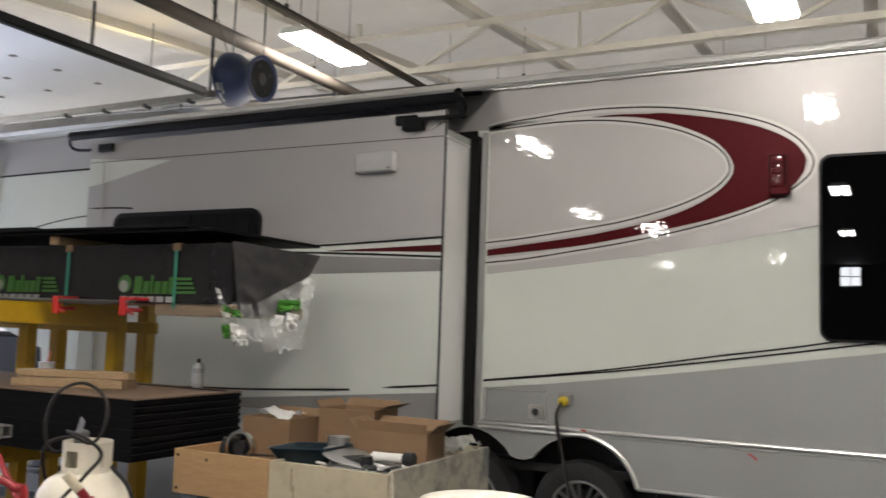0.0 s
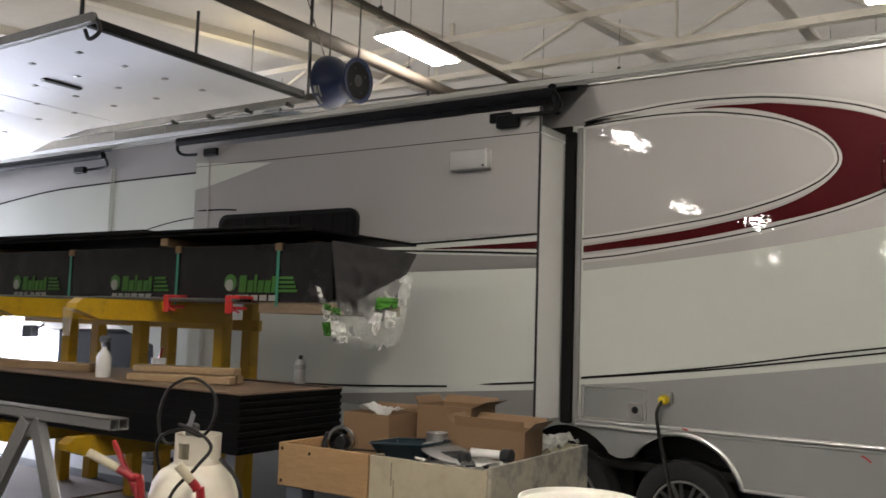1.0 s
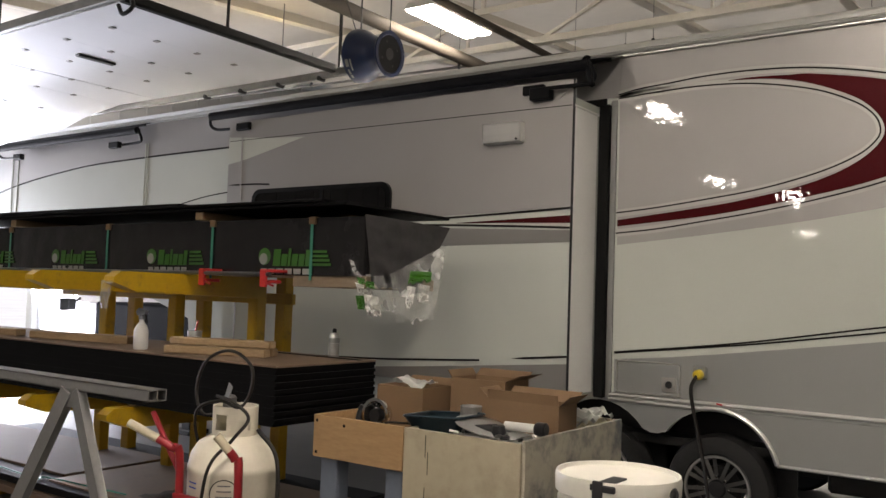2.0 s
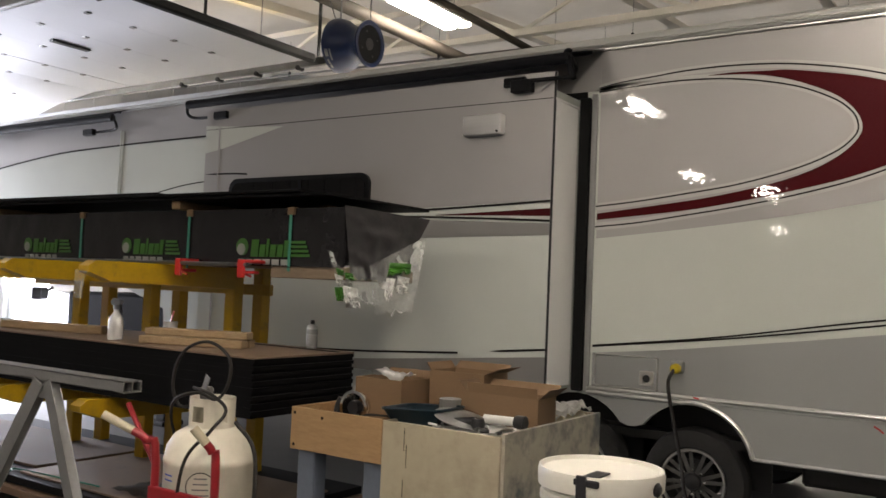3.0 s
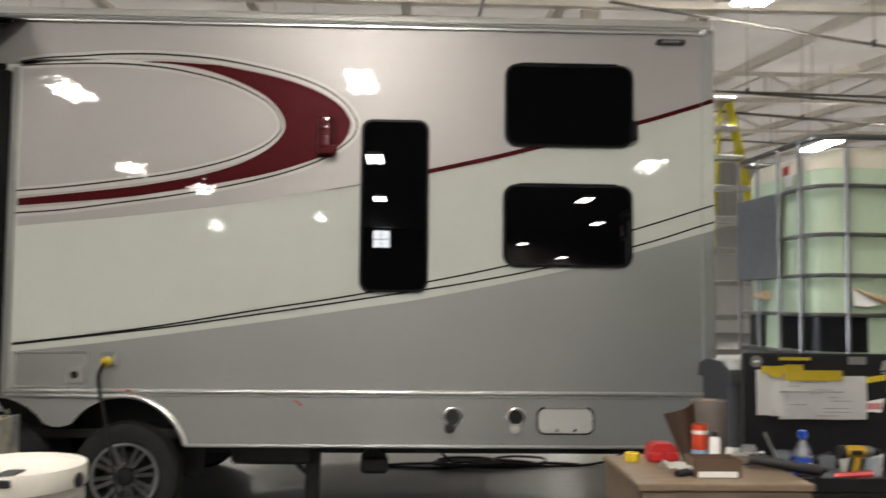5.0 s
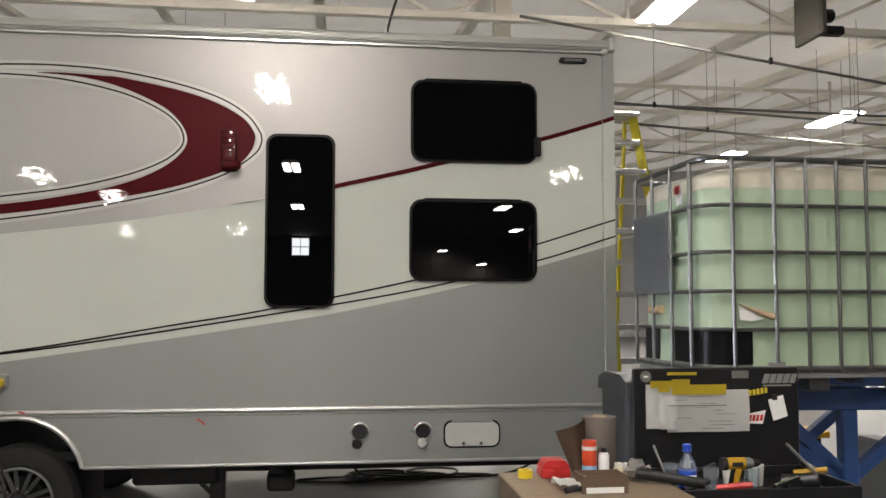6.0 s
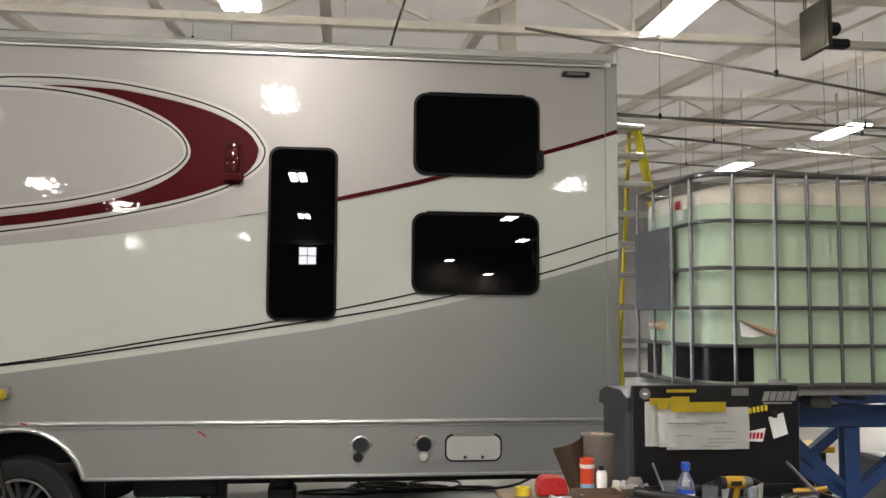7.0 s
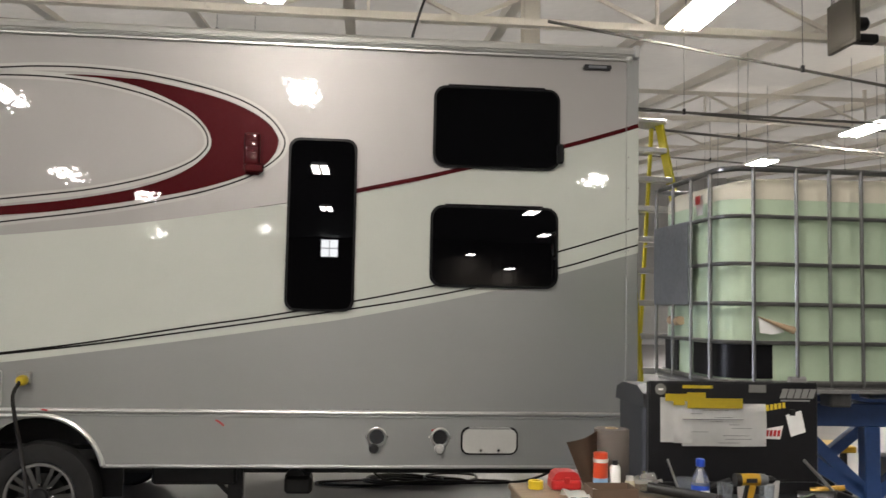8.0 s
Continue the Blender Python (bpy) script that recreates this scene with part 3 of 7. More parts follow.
# blue spool drum hung over the trailer
fx, fy, fz = -4.87, 7.25, 4.06
fan = thing("spool_drum", (fx, fy, fz), "blue enamelled spool drum hung on rods above the trailer", "spool")
fd = Vector((0.98, 0.02, -0.06)).normalized()
fm = fd.to_track_quat("Z", "Y").to_matrix().to_4x4()


def aimed(bm):
    bmesh.ops.transform(bm, matrix=Matrix.Translation((fx, fy, fz)) @ fm, verts=bm.verts)
    return bm


part("drum", aimed(lathe([(0.03, -0.21), (0.26, -0.21), (0.28, -0.20), (0.282, -0.17), (0.265, -0.10), (0.215, -0.02), (0.18, 0.06), (0.185, 0.13), (0.215, 0.18), (0.235, 0.20), (0.232, 0.215), (0.20, 0.215), (0.19, 0.20), (0.03, 0.195)], (0, 0, 0), 48)), "blue_fan", fan, smooth=True)
part("end_face", aimed(lathe([(0.19, 0.199), (0.19, 0.202), (0.05, 0.202)], (0, 0, 0), 36)), "matte_black", fan, "dark inner face")
part("hub_plate", aimed(lathe([(0.06, 0.19), (0.06, 0.205), (0.015, 0.21)], (0, 0, 0), 20)), "black_steel", fan, smooth=True)
for k in range(4):
    a_ = k * math.pi / 2 + 0.5
    part("bolt", aimed(lathe([(0.012, 0.195), (0.010, 0.208)], (0.13 * math.cos(a_), 0.13 * math.sin(a_), 0), 8)), "black_steel", fan)
for k, (th, w) in enumerate(((200, 16), (222, 12), (236, 9), (200, 26))):
    bm = bmesh.new()
    z0, z1 = ((-0.165, -0.13), (-0.16, -0.14), (-0.16, -0.14), (-0.115, -0.10))[k]
    lo, hi = [], []
    for q in range(9):
        t_ = radians(th + w * q / 8)
        for z, arr in ((z0, lo), (z1, hi)):
            r = 0.2835 - max(0, z + 0.17) * 0.24
            arr.append(bm.verts.new((r * math.cos(t_), r * math.sin(t_), z)))
    for q in range(8):
        bm.faces.new((lo[q], lo[q + 1], hi[q + 1], hi[q]))
    part("print_bar", aimed(bm), "white_print", fan)
for s in (-0.19, 0.2):
    p = Vector((fx, fy, fz)) + fd * s + Vector((0, 0, 0.2))
    part("hanger_rod", rod(p, (p.x, p.y, roof_z(fy) - 0.1), 0.008, 6), "black_steel", fan)
part("chain", rod((fx - 0.2, fy, fz + 0.15), (fx - 0.75, fy - 0.1, roof_z(fy) - 0.1), 0.006, 6), "black_steel", fan)

# unit heater hung on the far side
h = thing("unit_heater", (6.6, 9.75, 4.6), "brown-grey gas unit heater hung from the roof", "heater")
hx, hy, hz = 6.58, 9.75, 4.62
part("case", bx((hx - 0.17, hy - 0.30, hz + 0.06), (hx - 0.11, hy + 0.30, hz + 0.64), 0.01), "heater", h)
part("fan_guard", lathe([(0.18, -0.11), (0.19, -0.05), (0.13, -0.02)], (hx, hy, hz + 0.36), 24, axis="x"), "black_steel", h)
part("motor", lathe([(0.02, -0.03), (0.08, -0.02), (0.08, 0.12), (0.05, 0.15)], (hx, hy, hz + 0.36), 18, axis="x"), "black_steel", h, smooth=True)
part("gas_valve", bx((hx - 0.112, hy - 0.22, hz + 0.08), (hx + 0.16, hy - 0.08, hz + 0.18), 0.02), "black_steel", h)
part("flue", rod((hx + 0.08, hy + 0.15, hz + 0.42), (hx + 0.08, hy + 0.15, roof_z(hy) - 0.05), 0.014, 10), "heater", h, smooth=True)
part("control_box", bx((hx - 0.108, hy - 0.02, hz + 0.50), (hx + 0.02, hy + 0.14, hz + 0.62), 0.01), "black_steel", h)
part("louvre_frame", bx((hx - 0.176, hy - 0.26, hz + 0.10), (hx - 0.1705, hy + 0.26, hz + 0.60), 0.004), "heater", h)
for dx, dy in ((-0.15, -0.22), (-0.125, -0.22), (-0.15, 0.22), (-0.125, 0.22)):
    part("hanger_rod", rod((hx + dx, hy + dy, hz + 0.62), (hx + dx, hy + dy, roof_z(hy) - 0.1), 0.007, 6), "black_steel", h)

# ---- the trailer ----
D, S = 6.43, 5.995          # faces of its long side and of the slide-out
BACK = 8.93
trailer = thing("fifth_wheel_trailer", (0, 7.6, 0), "cream, taupe and silver fifth-wheel camping trailer with red swoosh stripes", "trailer")


def arch(cx, a0, a1, r=0.42, cz=0.465, n=12):
    return [(cx + r * math.cos(radians(a0 + (a1 - a0) * k / n)), cz + r * math.sin(radians(a0 + (a1 - a0) * k / n))) for k in range(n + 1)]


AX1, AX2 = -1.02, -1.87
side = [(2.96, 3.50), (2.96, 0.57)] + arch(AX1, 15, 145) + [(-1.415, 0.692), (-1.475, 0.692)] + arch(AX2, 35, 165)
side += [(-6.5, 0.57), (-6.6, 1.28), (-7.2, 1.46), (-8.4, 1.58), (-12.4, 1.62), (-12.9, 2.0), (-12.9, 3.1), (-12.5, 3.50)]
part("side_wall", prism(side, D, D + 0.06), "cream", trailer)
part("side_wall", prism([(x, z) for x, z in side if z > 0.9 or x > 0 or x < -6] , BACK - 0.06, BACK), "cream", trailer)
part("end_wall", bx((2.90, D + 0.06, 0.57), (2.96, BACK - 0.06, 3.50)), "silver", trailer)
part("nose_wall", bx((-12.9, D + 0.06, 2.0), (-12.84, BACK - 0.06, 3.1)), "cream", trailer)
part("underside", bx((-6.3, D + 0.12, 0.60), (2.85, BACK - 0.12, 0.66)), "black_steel", trailer)
part("nose_underside", prism([(-6.52, 0.62), (-6.62, 1.30), (-7.2, 1.48), (-8.4, 1.60), (-12.4, 1.64), (-12.4, 1.69), (-8.4, 1.65), (-7.2, 1.54), (-6.56, 1.34), (-6.46, 0.66)], D + 0.06, BACK - 0.06), "midgrey", trailer)
# crowned roof
roof = []
for k in range(13):
    f = k / 12
    roof.append((D + 0.02 + (BACK - D - 0.04) * f, 3.50 + 0.09 * math.sin(math.pi * f)))
part("roof", prism(roof + [(BACK - 0.02, 3.45), (D + 0.02, 3.45)], -12.5, 2.95, axis="x"), "white_trim", trailer, smooth=True)
# gutter rail: rounded top, two grooves, lip below
rail = [(D + 0.03, 3.525), (D - 0.012, 3.515), (D - 0.034, 3.492), (D - 0.040, 3.462), (D - 0.030, 3.455), (D - 0.040, 3.448), (D - 0.036, 3.436), (D - 0.026, 3.432), (D - 0.026, 3.418), (D, 3.416), (D, 3.45)]
part("roof_rail", prism(rail, -12.5, 2.925, axis="x"), "alu", trailer, "bright aluminium gutter rail")
part("gutter_spout", bx((2.872, D - 0.048, 3.408), (2.918, D - 0.002, 3.448), 0.012), "white_trim", trailer)
part("corner_trim", bx((2.885, D - 0.014, 0.60), (2.972, D - 0.001, 3.50), 0.005), "silver", trailer, "painted corner trim with screws")
part("rail_end_cap", bx((2.925, D - 0.045, 3.43), (2.975, D + 0.05, 3.53), 0.012), "alu", trailer)
for k in range(13):
    part("screw", lathe([(0.006, 0), (0.004, -0.003)], (2.90, D - 0.0142, 0.75 + 0.22 * k), 8, axis="y"), "alu_dull", trailer)

# painted fields and stripes
FIELD = [(-1.76, 2.022), (-1.30, 2.068), (-1.11, 2.088), (-0.55, 2.155), (-0.15, 2.215), (0.24, 2.282), (0.53, 2.331), (1.0, 2.428), (1.785, 2.624), (2.435, 2.790), (2.886, 2.928)]
part("upper_paint", between(FIELD, [(x, 3.416) for x, z in FIELD], D - 0.002), "taupe", trailer, "taupe metallic upper paint")
part("upper_paint", bx((-5.60, D - 0.002, 3.122), (-1.7605, D - 0.0002, 3.416)), "taupe", trailer)
LOW = [(-1.76, 1.186), (-1.283, 1.235), (-0.706, 1.312), (-0.088, 1.399), (0.534, 1.494), (1.021, 1.572), (1.948, 1.767), (2.398, 1.889), (2.886, 2.032)]
ledge = [(x, 0.946) for x, z in LOW]
part("lower_paint", between(ledge, LOW, D - 0.002), "silver", trailer, "silver-grey lower paint")
skirt = [(2.884, 0.946), (2.884, 0.572)] + arch(AX1, 14, 145, 0.424) + [(-1.415, 0.690), (-1.475, 0.690)] + arch(AX2, 35, 90, 0.424) + [(-1.87, 0.946)]
part("skirt", prism(skirt, D - 0.004, D), "silver", trailer, "silver-grey lower skirt with wheel arches")
part("skirt_lip", tube([(-0.60, D - 0.004, 0.572), (2.88, D - 0.004, 0.572)], 0.012, 8), "silver", trailer, smooth=True)
LINE1 = [(-1.76, 1.237), (-0.892, 1.349), (-0.09, 1.485), (0.532, 1.588), (1.537, 1.794), (2.398, 2.047), (2.886, 2.202)]
LINE2 = [(-1.76, 1.231), (-1.148, 1.305), (-0.625, 1.373), (0.533, 1.553), (1.537, 1.725), (2.398, 1.932), (2.886, 2.085)]
for line in (LINE1, LINE2):
    part("pinstripe", ribbon(line, 0.0115, D - 0.004), "pinstripe", trailer, "thin black pinstripe")
part("red_stripe", ribbon([(0.99, 2.430), (1.47, 2.542), (1.785, 2.624), (2.435, 2.790), (2.884, 2.928)], 0.030, D - 0.006), "red", trailer, "dark red stripe")
# the stripes run on over the corner trim
part("red_stripe", ribbon([(2.884, 2.928), (2.928, 2.943), (2.970, 2.957)], 0.030, D - 0.0155, 6), "red", trailer)
for z in (2.202, 2.085):
    part("pinstripe", ribbon([(2.884, z), (2.928, z + 0.013), (2.970, z + 0.026)], 0.0115, D - 0.0155, 6), "pinstripe", trailer)
part("corner_paint", prism([(2.8855, 2.030), (2.9715, 2.056), (2.9715, 2.942), (2.8855, 2.913)], D - 0.0150, D - 0.0142), "cream", trailer)
part("pinstripe", ribbon([(0.30, 2.294), (0.42, 2.314), (0.54, 2.335)], 0.004, D - 0.006, taper=True), "pinstripe", trailer)
OUT_A = [(-0.96, 3.155), (-0.783, 3.158), (-0.56, 3.146), (-0.42, 3.137), (-0.05, 3.065), (0.203, 2.985), (0.38, 2.885), (0.453, 2.79), (0.461, 2.743), (0.437, 2.665), (0.36, 2.577), (0.20, 2.497), (-0.084, 2.405), (-0.40, 2.335), (-0.757, 2.270), (-1.11, 2.218), (-1.76, 2.158)]
IN_A = [(-0.96, 3.153), (-0.66, 3.130), (-0.417, 3.070), (-0.169, 2.96), (-0.044, 2.857), (0.012, 2.75), (-0.01, 2.66), (-0.112, 2.560), (-0.281, 2.468), (-0.521, 2.390), (-0.83, 2.326), (-1.11, 2.283), (-1.76, 2.206)]
EDGE_OUT = [(-1.77, 3.140), (-1.602, 3.168), (-1.371, 3.185), (-1.12, 3.204), (-0.80, 3.206), (-0.43, 3.178), (-0.05, 3.105), (0.227, 3.017), (0.405, 2.907), (0.494, 2.788), (0.504, 2.729), (0.472, 2.655), (0.36, 2.562), (0.236, 2.488), (-0.034, 2.392), (-0.399, 2.304), (-0.757, 2.237), (-1.11, 2.184), (-1.45, 2.136), (-1.77, 2.108)]
EDGE_IN = [(-1.77, 3.112), (-1.50, 3.128), (-1.14, 3.137), (-0.78, 3.112), (-0.41, 3.033), (-0.168, 2.929), (-0.05, 2.835), (-0.010, 2.745), (-0.03, 2.672), (-0.14, 2.580), (-0.37, 2.484), (-0.73, 2.393), (-1.10, 2.336), (-1.467, 2.288), (-1.77, 2.259)]
part("cream_edging", ribbon(EDGE_OUT, 0.056, D - 0.0035, 140, -0.002), "edging", trailer, "cream edging round the red swoosh")
part("cream_edging", ribbon(EDGE_IN, 0.056, D - 0.0035, 140, 0.004), "edging", trailer, "cream edging inside the red swoosh")
part("red_swoosh", between(OUT_A, IN_A, D - 0.005, 140), "red", trailer, "dark red crescent swoosh")
for line in (EDGE_OUT, EDGE_IN):
    part("pinstripe", ribbon(line, 0.0105, D - 0.0066, 140), "pinstripe", trailer)
# front half beyond the slide-out: taupe over a cream arc
ARC = [(-12.4, 2.25), (-10.64, 2.76), (-8.94, 2.985), (-7.58, 3.04), (-5.6, 3.06)]
part("front_paint", between(ARC, [(x, 3.416) for x, z in ARC], D - 0.002), "taupe", trailer, "taupe metallic paint above a cream arc")
part("pinstripe", ribbon(ARC, 0.02, D - 0.004), "pinstripe", trailer)
part("pinstripe", ribbon([(-7.2, 2.42), (-6.4, 2.56), (-5.6, 2.62)], 0.012, D - 0.004, taper=True), "pinstripe", trailer)
for x in (-10.28, -7.47):
    for dx in (0.0, 0.13 if x < -9 else 0.04):
        part("slide_trim", bx((x + dx - 0.006, D - 0.010, 1.55), (x + dx + 0.006, D, 3.2), 0.002), "cream", trailer)
part("belt_moulding", tube([(-1.79, D - 0.006, 0.929), (2.885, D - 0.006, 0.929)], 0.0165, 12), "alu", trailer, "bright aluminium belt moulding", smooth=True)
part("belt_backing", bx((-1.79, D - 0.012, 0.895), (2.885, D - 0.003, 0.914), 0.003), "silver", trailer)
# wheel arch trims
FL = [(x, D - 0.012, z) for x, z in arch(AX1, 15, 100, 0.434)]
part("arch_trim", tube(FL, 0.017, 8), "alu", trailer, "bright trim along the wheel arch", smooth=True)
part("arch_trim", tube([(-1.09, D - 0.012, 0.893), (-1.79, D - 0.012, 0.898)], 0.014, 8), "alu", trailer, smooth=True)
bm = bmesh.new()
for cx in (AX1, AX2):
    bx((cx - 0.46, D + 0.35, 0.30), (cx + 0.46, D + 0.37, 0.90), 0, bm)
bx((-2.4, D + 0.06, 0.905), (-0.55, D + 0.37, 0.92), 0, bm)
part("wheel_well", bm, "black_plastic", trailer)


def window(x0, x1, z0, z1, r, name, tilt=0.0, bars=()):
    fr = part("window", prism(rounded(x0, x1, z0, z1, r), D - 0.024, D), "black_frame", trailer, "black tinted window with rounded corners")
    p = prism(rounded(x0 + 0.018, x1 - 0.018, z0 + 0.018, z1 - 0.018, r - 0.012), D - 0.029, D - 0.0245)
    if tilt:
        bmesh.ops.rotate(p, verts=p.verts, cent=(0, D - 0.026, z1 - 0.02), matrix=Matrix.Rotation(radians(tilt), 3, "X"))
    part("glass", p, "black_glass", fr)
    for lo, hi in bars:
        part("sash_bar", bx((lo[0], D - 0.0305, lo[1]), (hi[0], D - 0.0292, hi[1])), "rubber", fr)
    if z1 - z0 < 1:
        part("top_flange", bx((x0 + 0.1, D - 0.034, z1 - 0.006), (x1 - 0.11, D - 0.002, z1 + 0.008), 0.003), "black_frame", fr)
    return fr


window(0.534, 1.0, 1.604, 2.783, 0.075, "tall")
window(1.515, 2.405, 2.614, 3.187, 0.085, "upper", -1.6)
window(1.508, 2.400, 1.787, 2.352, 0.085, "lower")
part("window_stay", bx((2.38, D - 0.06, 2.66), (2.428, D - 0.02, 2.80), 0.012), "black_frame", trailer)

# fittings on the long side
ml = part("marker_lamp", prism(rounded(2.57, 2.77, 3.345, 3.378, 0.014), D - 0.03, D - 0.002), "black_plastic", trailer, "black housed marker lamp")
part("lamp_lens", bx((2.605, D - 0.034, 3.352), (2.735, D - 0.029, 3.370), 0.003), "plate_grey", ml)
br = part("bracket_plate", prism(rounded(0.222, 0.358, 2.515, 2.815, 0.03), D - 0.022, D - 0.004), "red", trailer, "dark red painted bracket cover")
part("bracket_body", bx((0.237, D - 0.062, 2.535), (0.345, D - 0.018, 2.80), 0.020, None, 3), "red", br, smooth=True)
part("bracket_foot", bx((0.245, D - 0.085, 2.525), (0.375, D - 0.04, 2.585), 0.012), "red", br)
for z in (2.66, 2.70, 2.74):
    part("louvre", bx((0.256, D - 0.068, z), (0.328, D - 0.060, z + 0.014), 0.003), "red", br)
hatch = part("hatch", prism(rounded(-1.735, -1.262, 0.953, 1.182, 0.02), D - 0.008, D - 0.002), "silver", trailer, "silver baggage hatch with a chrome latch")
part("hatch_gasket", tube([(x, D - 0.009, z) for x, z in rounded(-1.735, -1.262, 0.953, 1.182, 0.02)] + [(-1.262, D - 0.009, 1.162)], 0.006, 6), "alu", hatch)
latch = part("latch", prism(rounded(-1.39, -1.285, 0.985, 1.085, 0.012), D - 0.02, D - 0.008), "alu", hatch, "square metal paddle latch")
part("latch_ring", lathe([(0.026, 0), (0.024, -0.006), (0.012, -0.006)], (-1.338, D - 0.02, 1.035), 16, axis="y"), "black_steel", hatch)
inlet = part("power_inlet", bx((-1.165, D - 0.035, 1.092), (-1.068, D - 0.002, 1.182), 0.012), "alu_dull", trailer, "weatherproof power inlet with a yellow plug")
part("plug", lathe([(0.03, -0.03), (0.036, -0.04), (0.032, -0.085), (0.02, -0.1)], (-1.117, D, 1.125), 16, axis="y"), "plug_yellow", inlet, smooth=True)
cord = smooth_path([(-1.117, D - 0.09, 1.12), (-1.14, D - 0.13, 1.04), (-1.13, D - 0.12, 0.92), (-1.10, D - 0.10, 0.75), (-1.04, D - 0.12, 0.5), (-0.98, D - 0.16, 0.28), (-0.80, D - 0.2, 0.08), (-0.45, D - 0.22, 0.02)])
part("cord", tube(cord, 0.013, 8), "hose", inlet, "thick black power cord", smooth=True)
for x, z, open_ in ((1.177, 0.772, False), (1.604, 0.772, True)):
    port = part("water_inlet", lathe([(0.062, 0.0), (0.066, -0.014), (0.058, -0.018), (0.05, -0.006), (0.03, 0.0)], (x, D - 0.004, z), 28, axis="y", caps=False), "alu", trailer, "round recessed inlet with a hanging cap", smooth=True)
    part("dish", lathe([(0.05, -0.005), (0.03, -0.002), (0.004, -0.002)], (x, D - 0.005, z - 0.002), 24, axis="y"), "bin_grey" if not open_ else "black_plastic", port, smooth=True)
    part("cap", lathe([(0.03, -0.012), (0.034, -0.03), (0.028, -0.045), (0.006, -0.048)], (x - 0.018 if not open_ else x - 0.006, D - 0.004, z - 0.074), 20, axis="y"), "black_plastic" if not open_ else "milky", port, smooth=True)
    for s in (-1, 1):
        part("screw", lathe([(0.007, 0), (0.005, -0.004)], (x + s * 0.073, D - 0.0045, z), 8, axis="y"), "chrome", port)
acc = part("access_door", prism(rounded(1.745, 2.137, 0.655, 0.842, 0.055), D - 0.01, D - 0.004), "black_frame", trailer, "rounded white access door with two screw knobs")
part("door_panel", prism(rounded(1.757, 2.125, 0.667, 0.828, 0.046), D - 0.018, D - 0.0102), "milky", acc)
part("hinge", bx((1.80, D - 0.022, 0.826), (2.085, D - 0.009, 0.842), 0.005), "alu_dull", acc)
for x in (1.88, 2.0):
    part("knob", lathe([(0.012, 0), (0.014, -0.012), (0.008, -0.022)], (x, D - 0.018, 0.69), 12, axis="y"), "chrome", acc, smooth=True)
for pts in ([(0.11, 0.875), (0.135, 0.862), (0.165, 0.838)], [(-1.0, 0.938), (-0.96, 0.931)], [(1.545, 0.815), (1.575, 0.822)]):
    part("crayon_mark", ribbon(pts, 0.011, D - (0.024 if pts[0][1] > 0.9 else 0.006), 8), "mark_red", trailer)

# roof fittings
part("roof_vent", prism([(0.75, 3.56), (1.62, 3.56), (1.55, 3.615), (0.85, 3.63), (0.78, 3.60)], 7.0, 7.6), "black_plastic", trailer, "low black roof vent cover")
part("roof_hose", tube(smooth_path([(1.38, 7.3, 3.6), (1.42, 7.5, 3.9), (1.6, 8.2, 4.6), (1.75, 9.0, 5.3)]), 0.012, 8), "hose", trailer)
part("roof_vent", prism([(-7.0, 3.55), (-6.1, 3.55), (-6.4, 3.70), (-6.75, 3.70)], 7.3, 7.9), "black_plastic", trailer, "black roof vent cover")
for k in range(5):
    x = -9.6 + 0.55 * k
    part("solar_mount", prism([(x, 3.54), (x + 0.42, 3.54), (x + 0.38, 3.60), (x + 0.05, 3.62)], 7.2, 7.7), "white_trim" if k % 2 else "alu_dull", trailer)

# slide-out
slide = part("slide_out", bx((-5.57, S + 0.002, 0.93), (-1.92, D + 0.02, 3.06), 0.006), "cream", trailer, "cream slide-out room with taupe and red stripes")
part("fascia", bx((-5.57, S + 0.001, 3.055), (-1.915, S + 0.03, 3.19), 0.004), "taupe", slide)
part("side_panel", bx((-1.921, S + 0.02, 0.94), (-1.9165, D - 0.05, 2.985)), "white_trim", slide, "white gelcoat side panel")
part("top_paint", between([(-5.565, 2.235), (-4.6, 2.225), (-3.3, 2.222), (-1.925, 2.262)], [(-5.565, 3.185), (-4.6, 3.185), (-3.3, 3.185), (-1.925, 3.185)], S - 0.001), "taupe", slide, "taupe upper paint")
part("cream_wedge", between([(-5.565, 2.785), (-5.35, 2.815), (-5.0, 2.885), (-4.58, 2.974)], [(-5.565, 3.045), (-5.35, 3.028), (-5.0, 3.0), (-4.57, 2.976)], S - 0.003), "cream", slide)
part("band", between([(-5.565, 1.90), (-4.2, 1.955), (-3.0, 1.992), (-1.925, 2.014)], [(-5.565, 2.18), (-4.2, 2.16), (-3.0, 2.132), (-1.925, 2.098)], S - 0.001), "midgrey", slide, "mid-grey band")
part("red_wedge", between([(-2.90, 2.166), (-2.4, 2.160), (-1.925, 2.150)], [(-2.90, 2.170), (-2.4, 2.188), (-1.925, 2.206)], S - 0.003), "red", slide, "dark red tapered stripe")
for line in ([(-3.6, 2.215), (-3.1, 2.209), (-2.44, 2.233), (-1.925, 2.258)], [(-3.6, 2.168), (-3.1, 2.158), (-2.43, 2.137), (-1.925, 2.116)],
             [(-4.6, 1.05), (-3.69, 1.075), (-3.12, 1.105), (-2.65, 1.133)], [(-2.38, 1.164), (-2.15, 1.185), (-1.925, 1.207)], [(-5.56, 2.585), (-5.2, 2.58), (-4.99, 2.568)]):
    part("pinstripe", ribbon(line, 0.016, S - 0.0035, 40, taper=True), "pinstripe", slide)
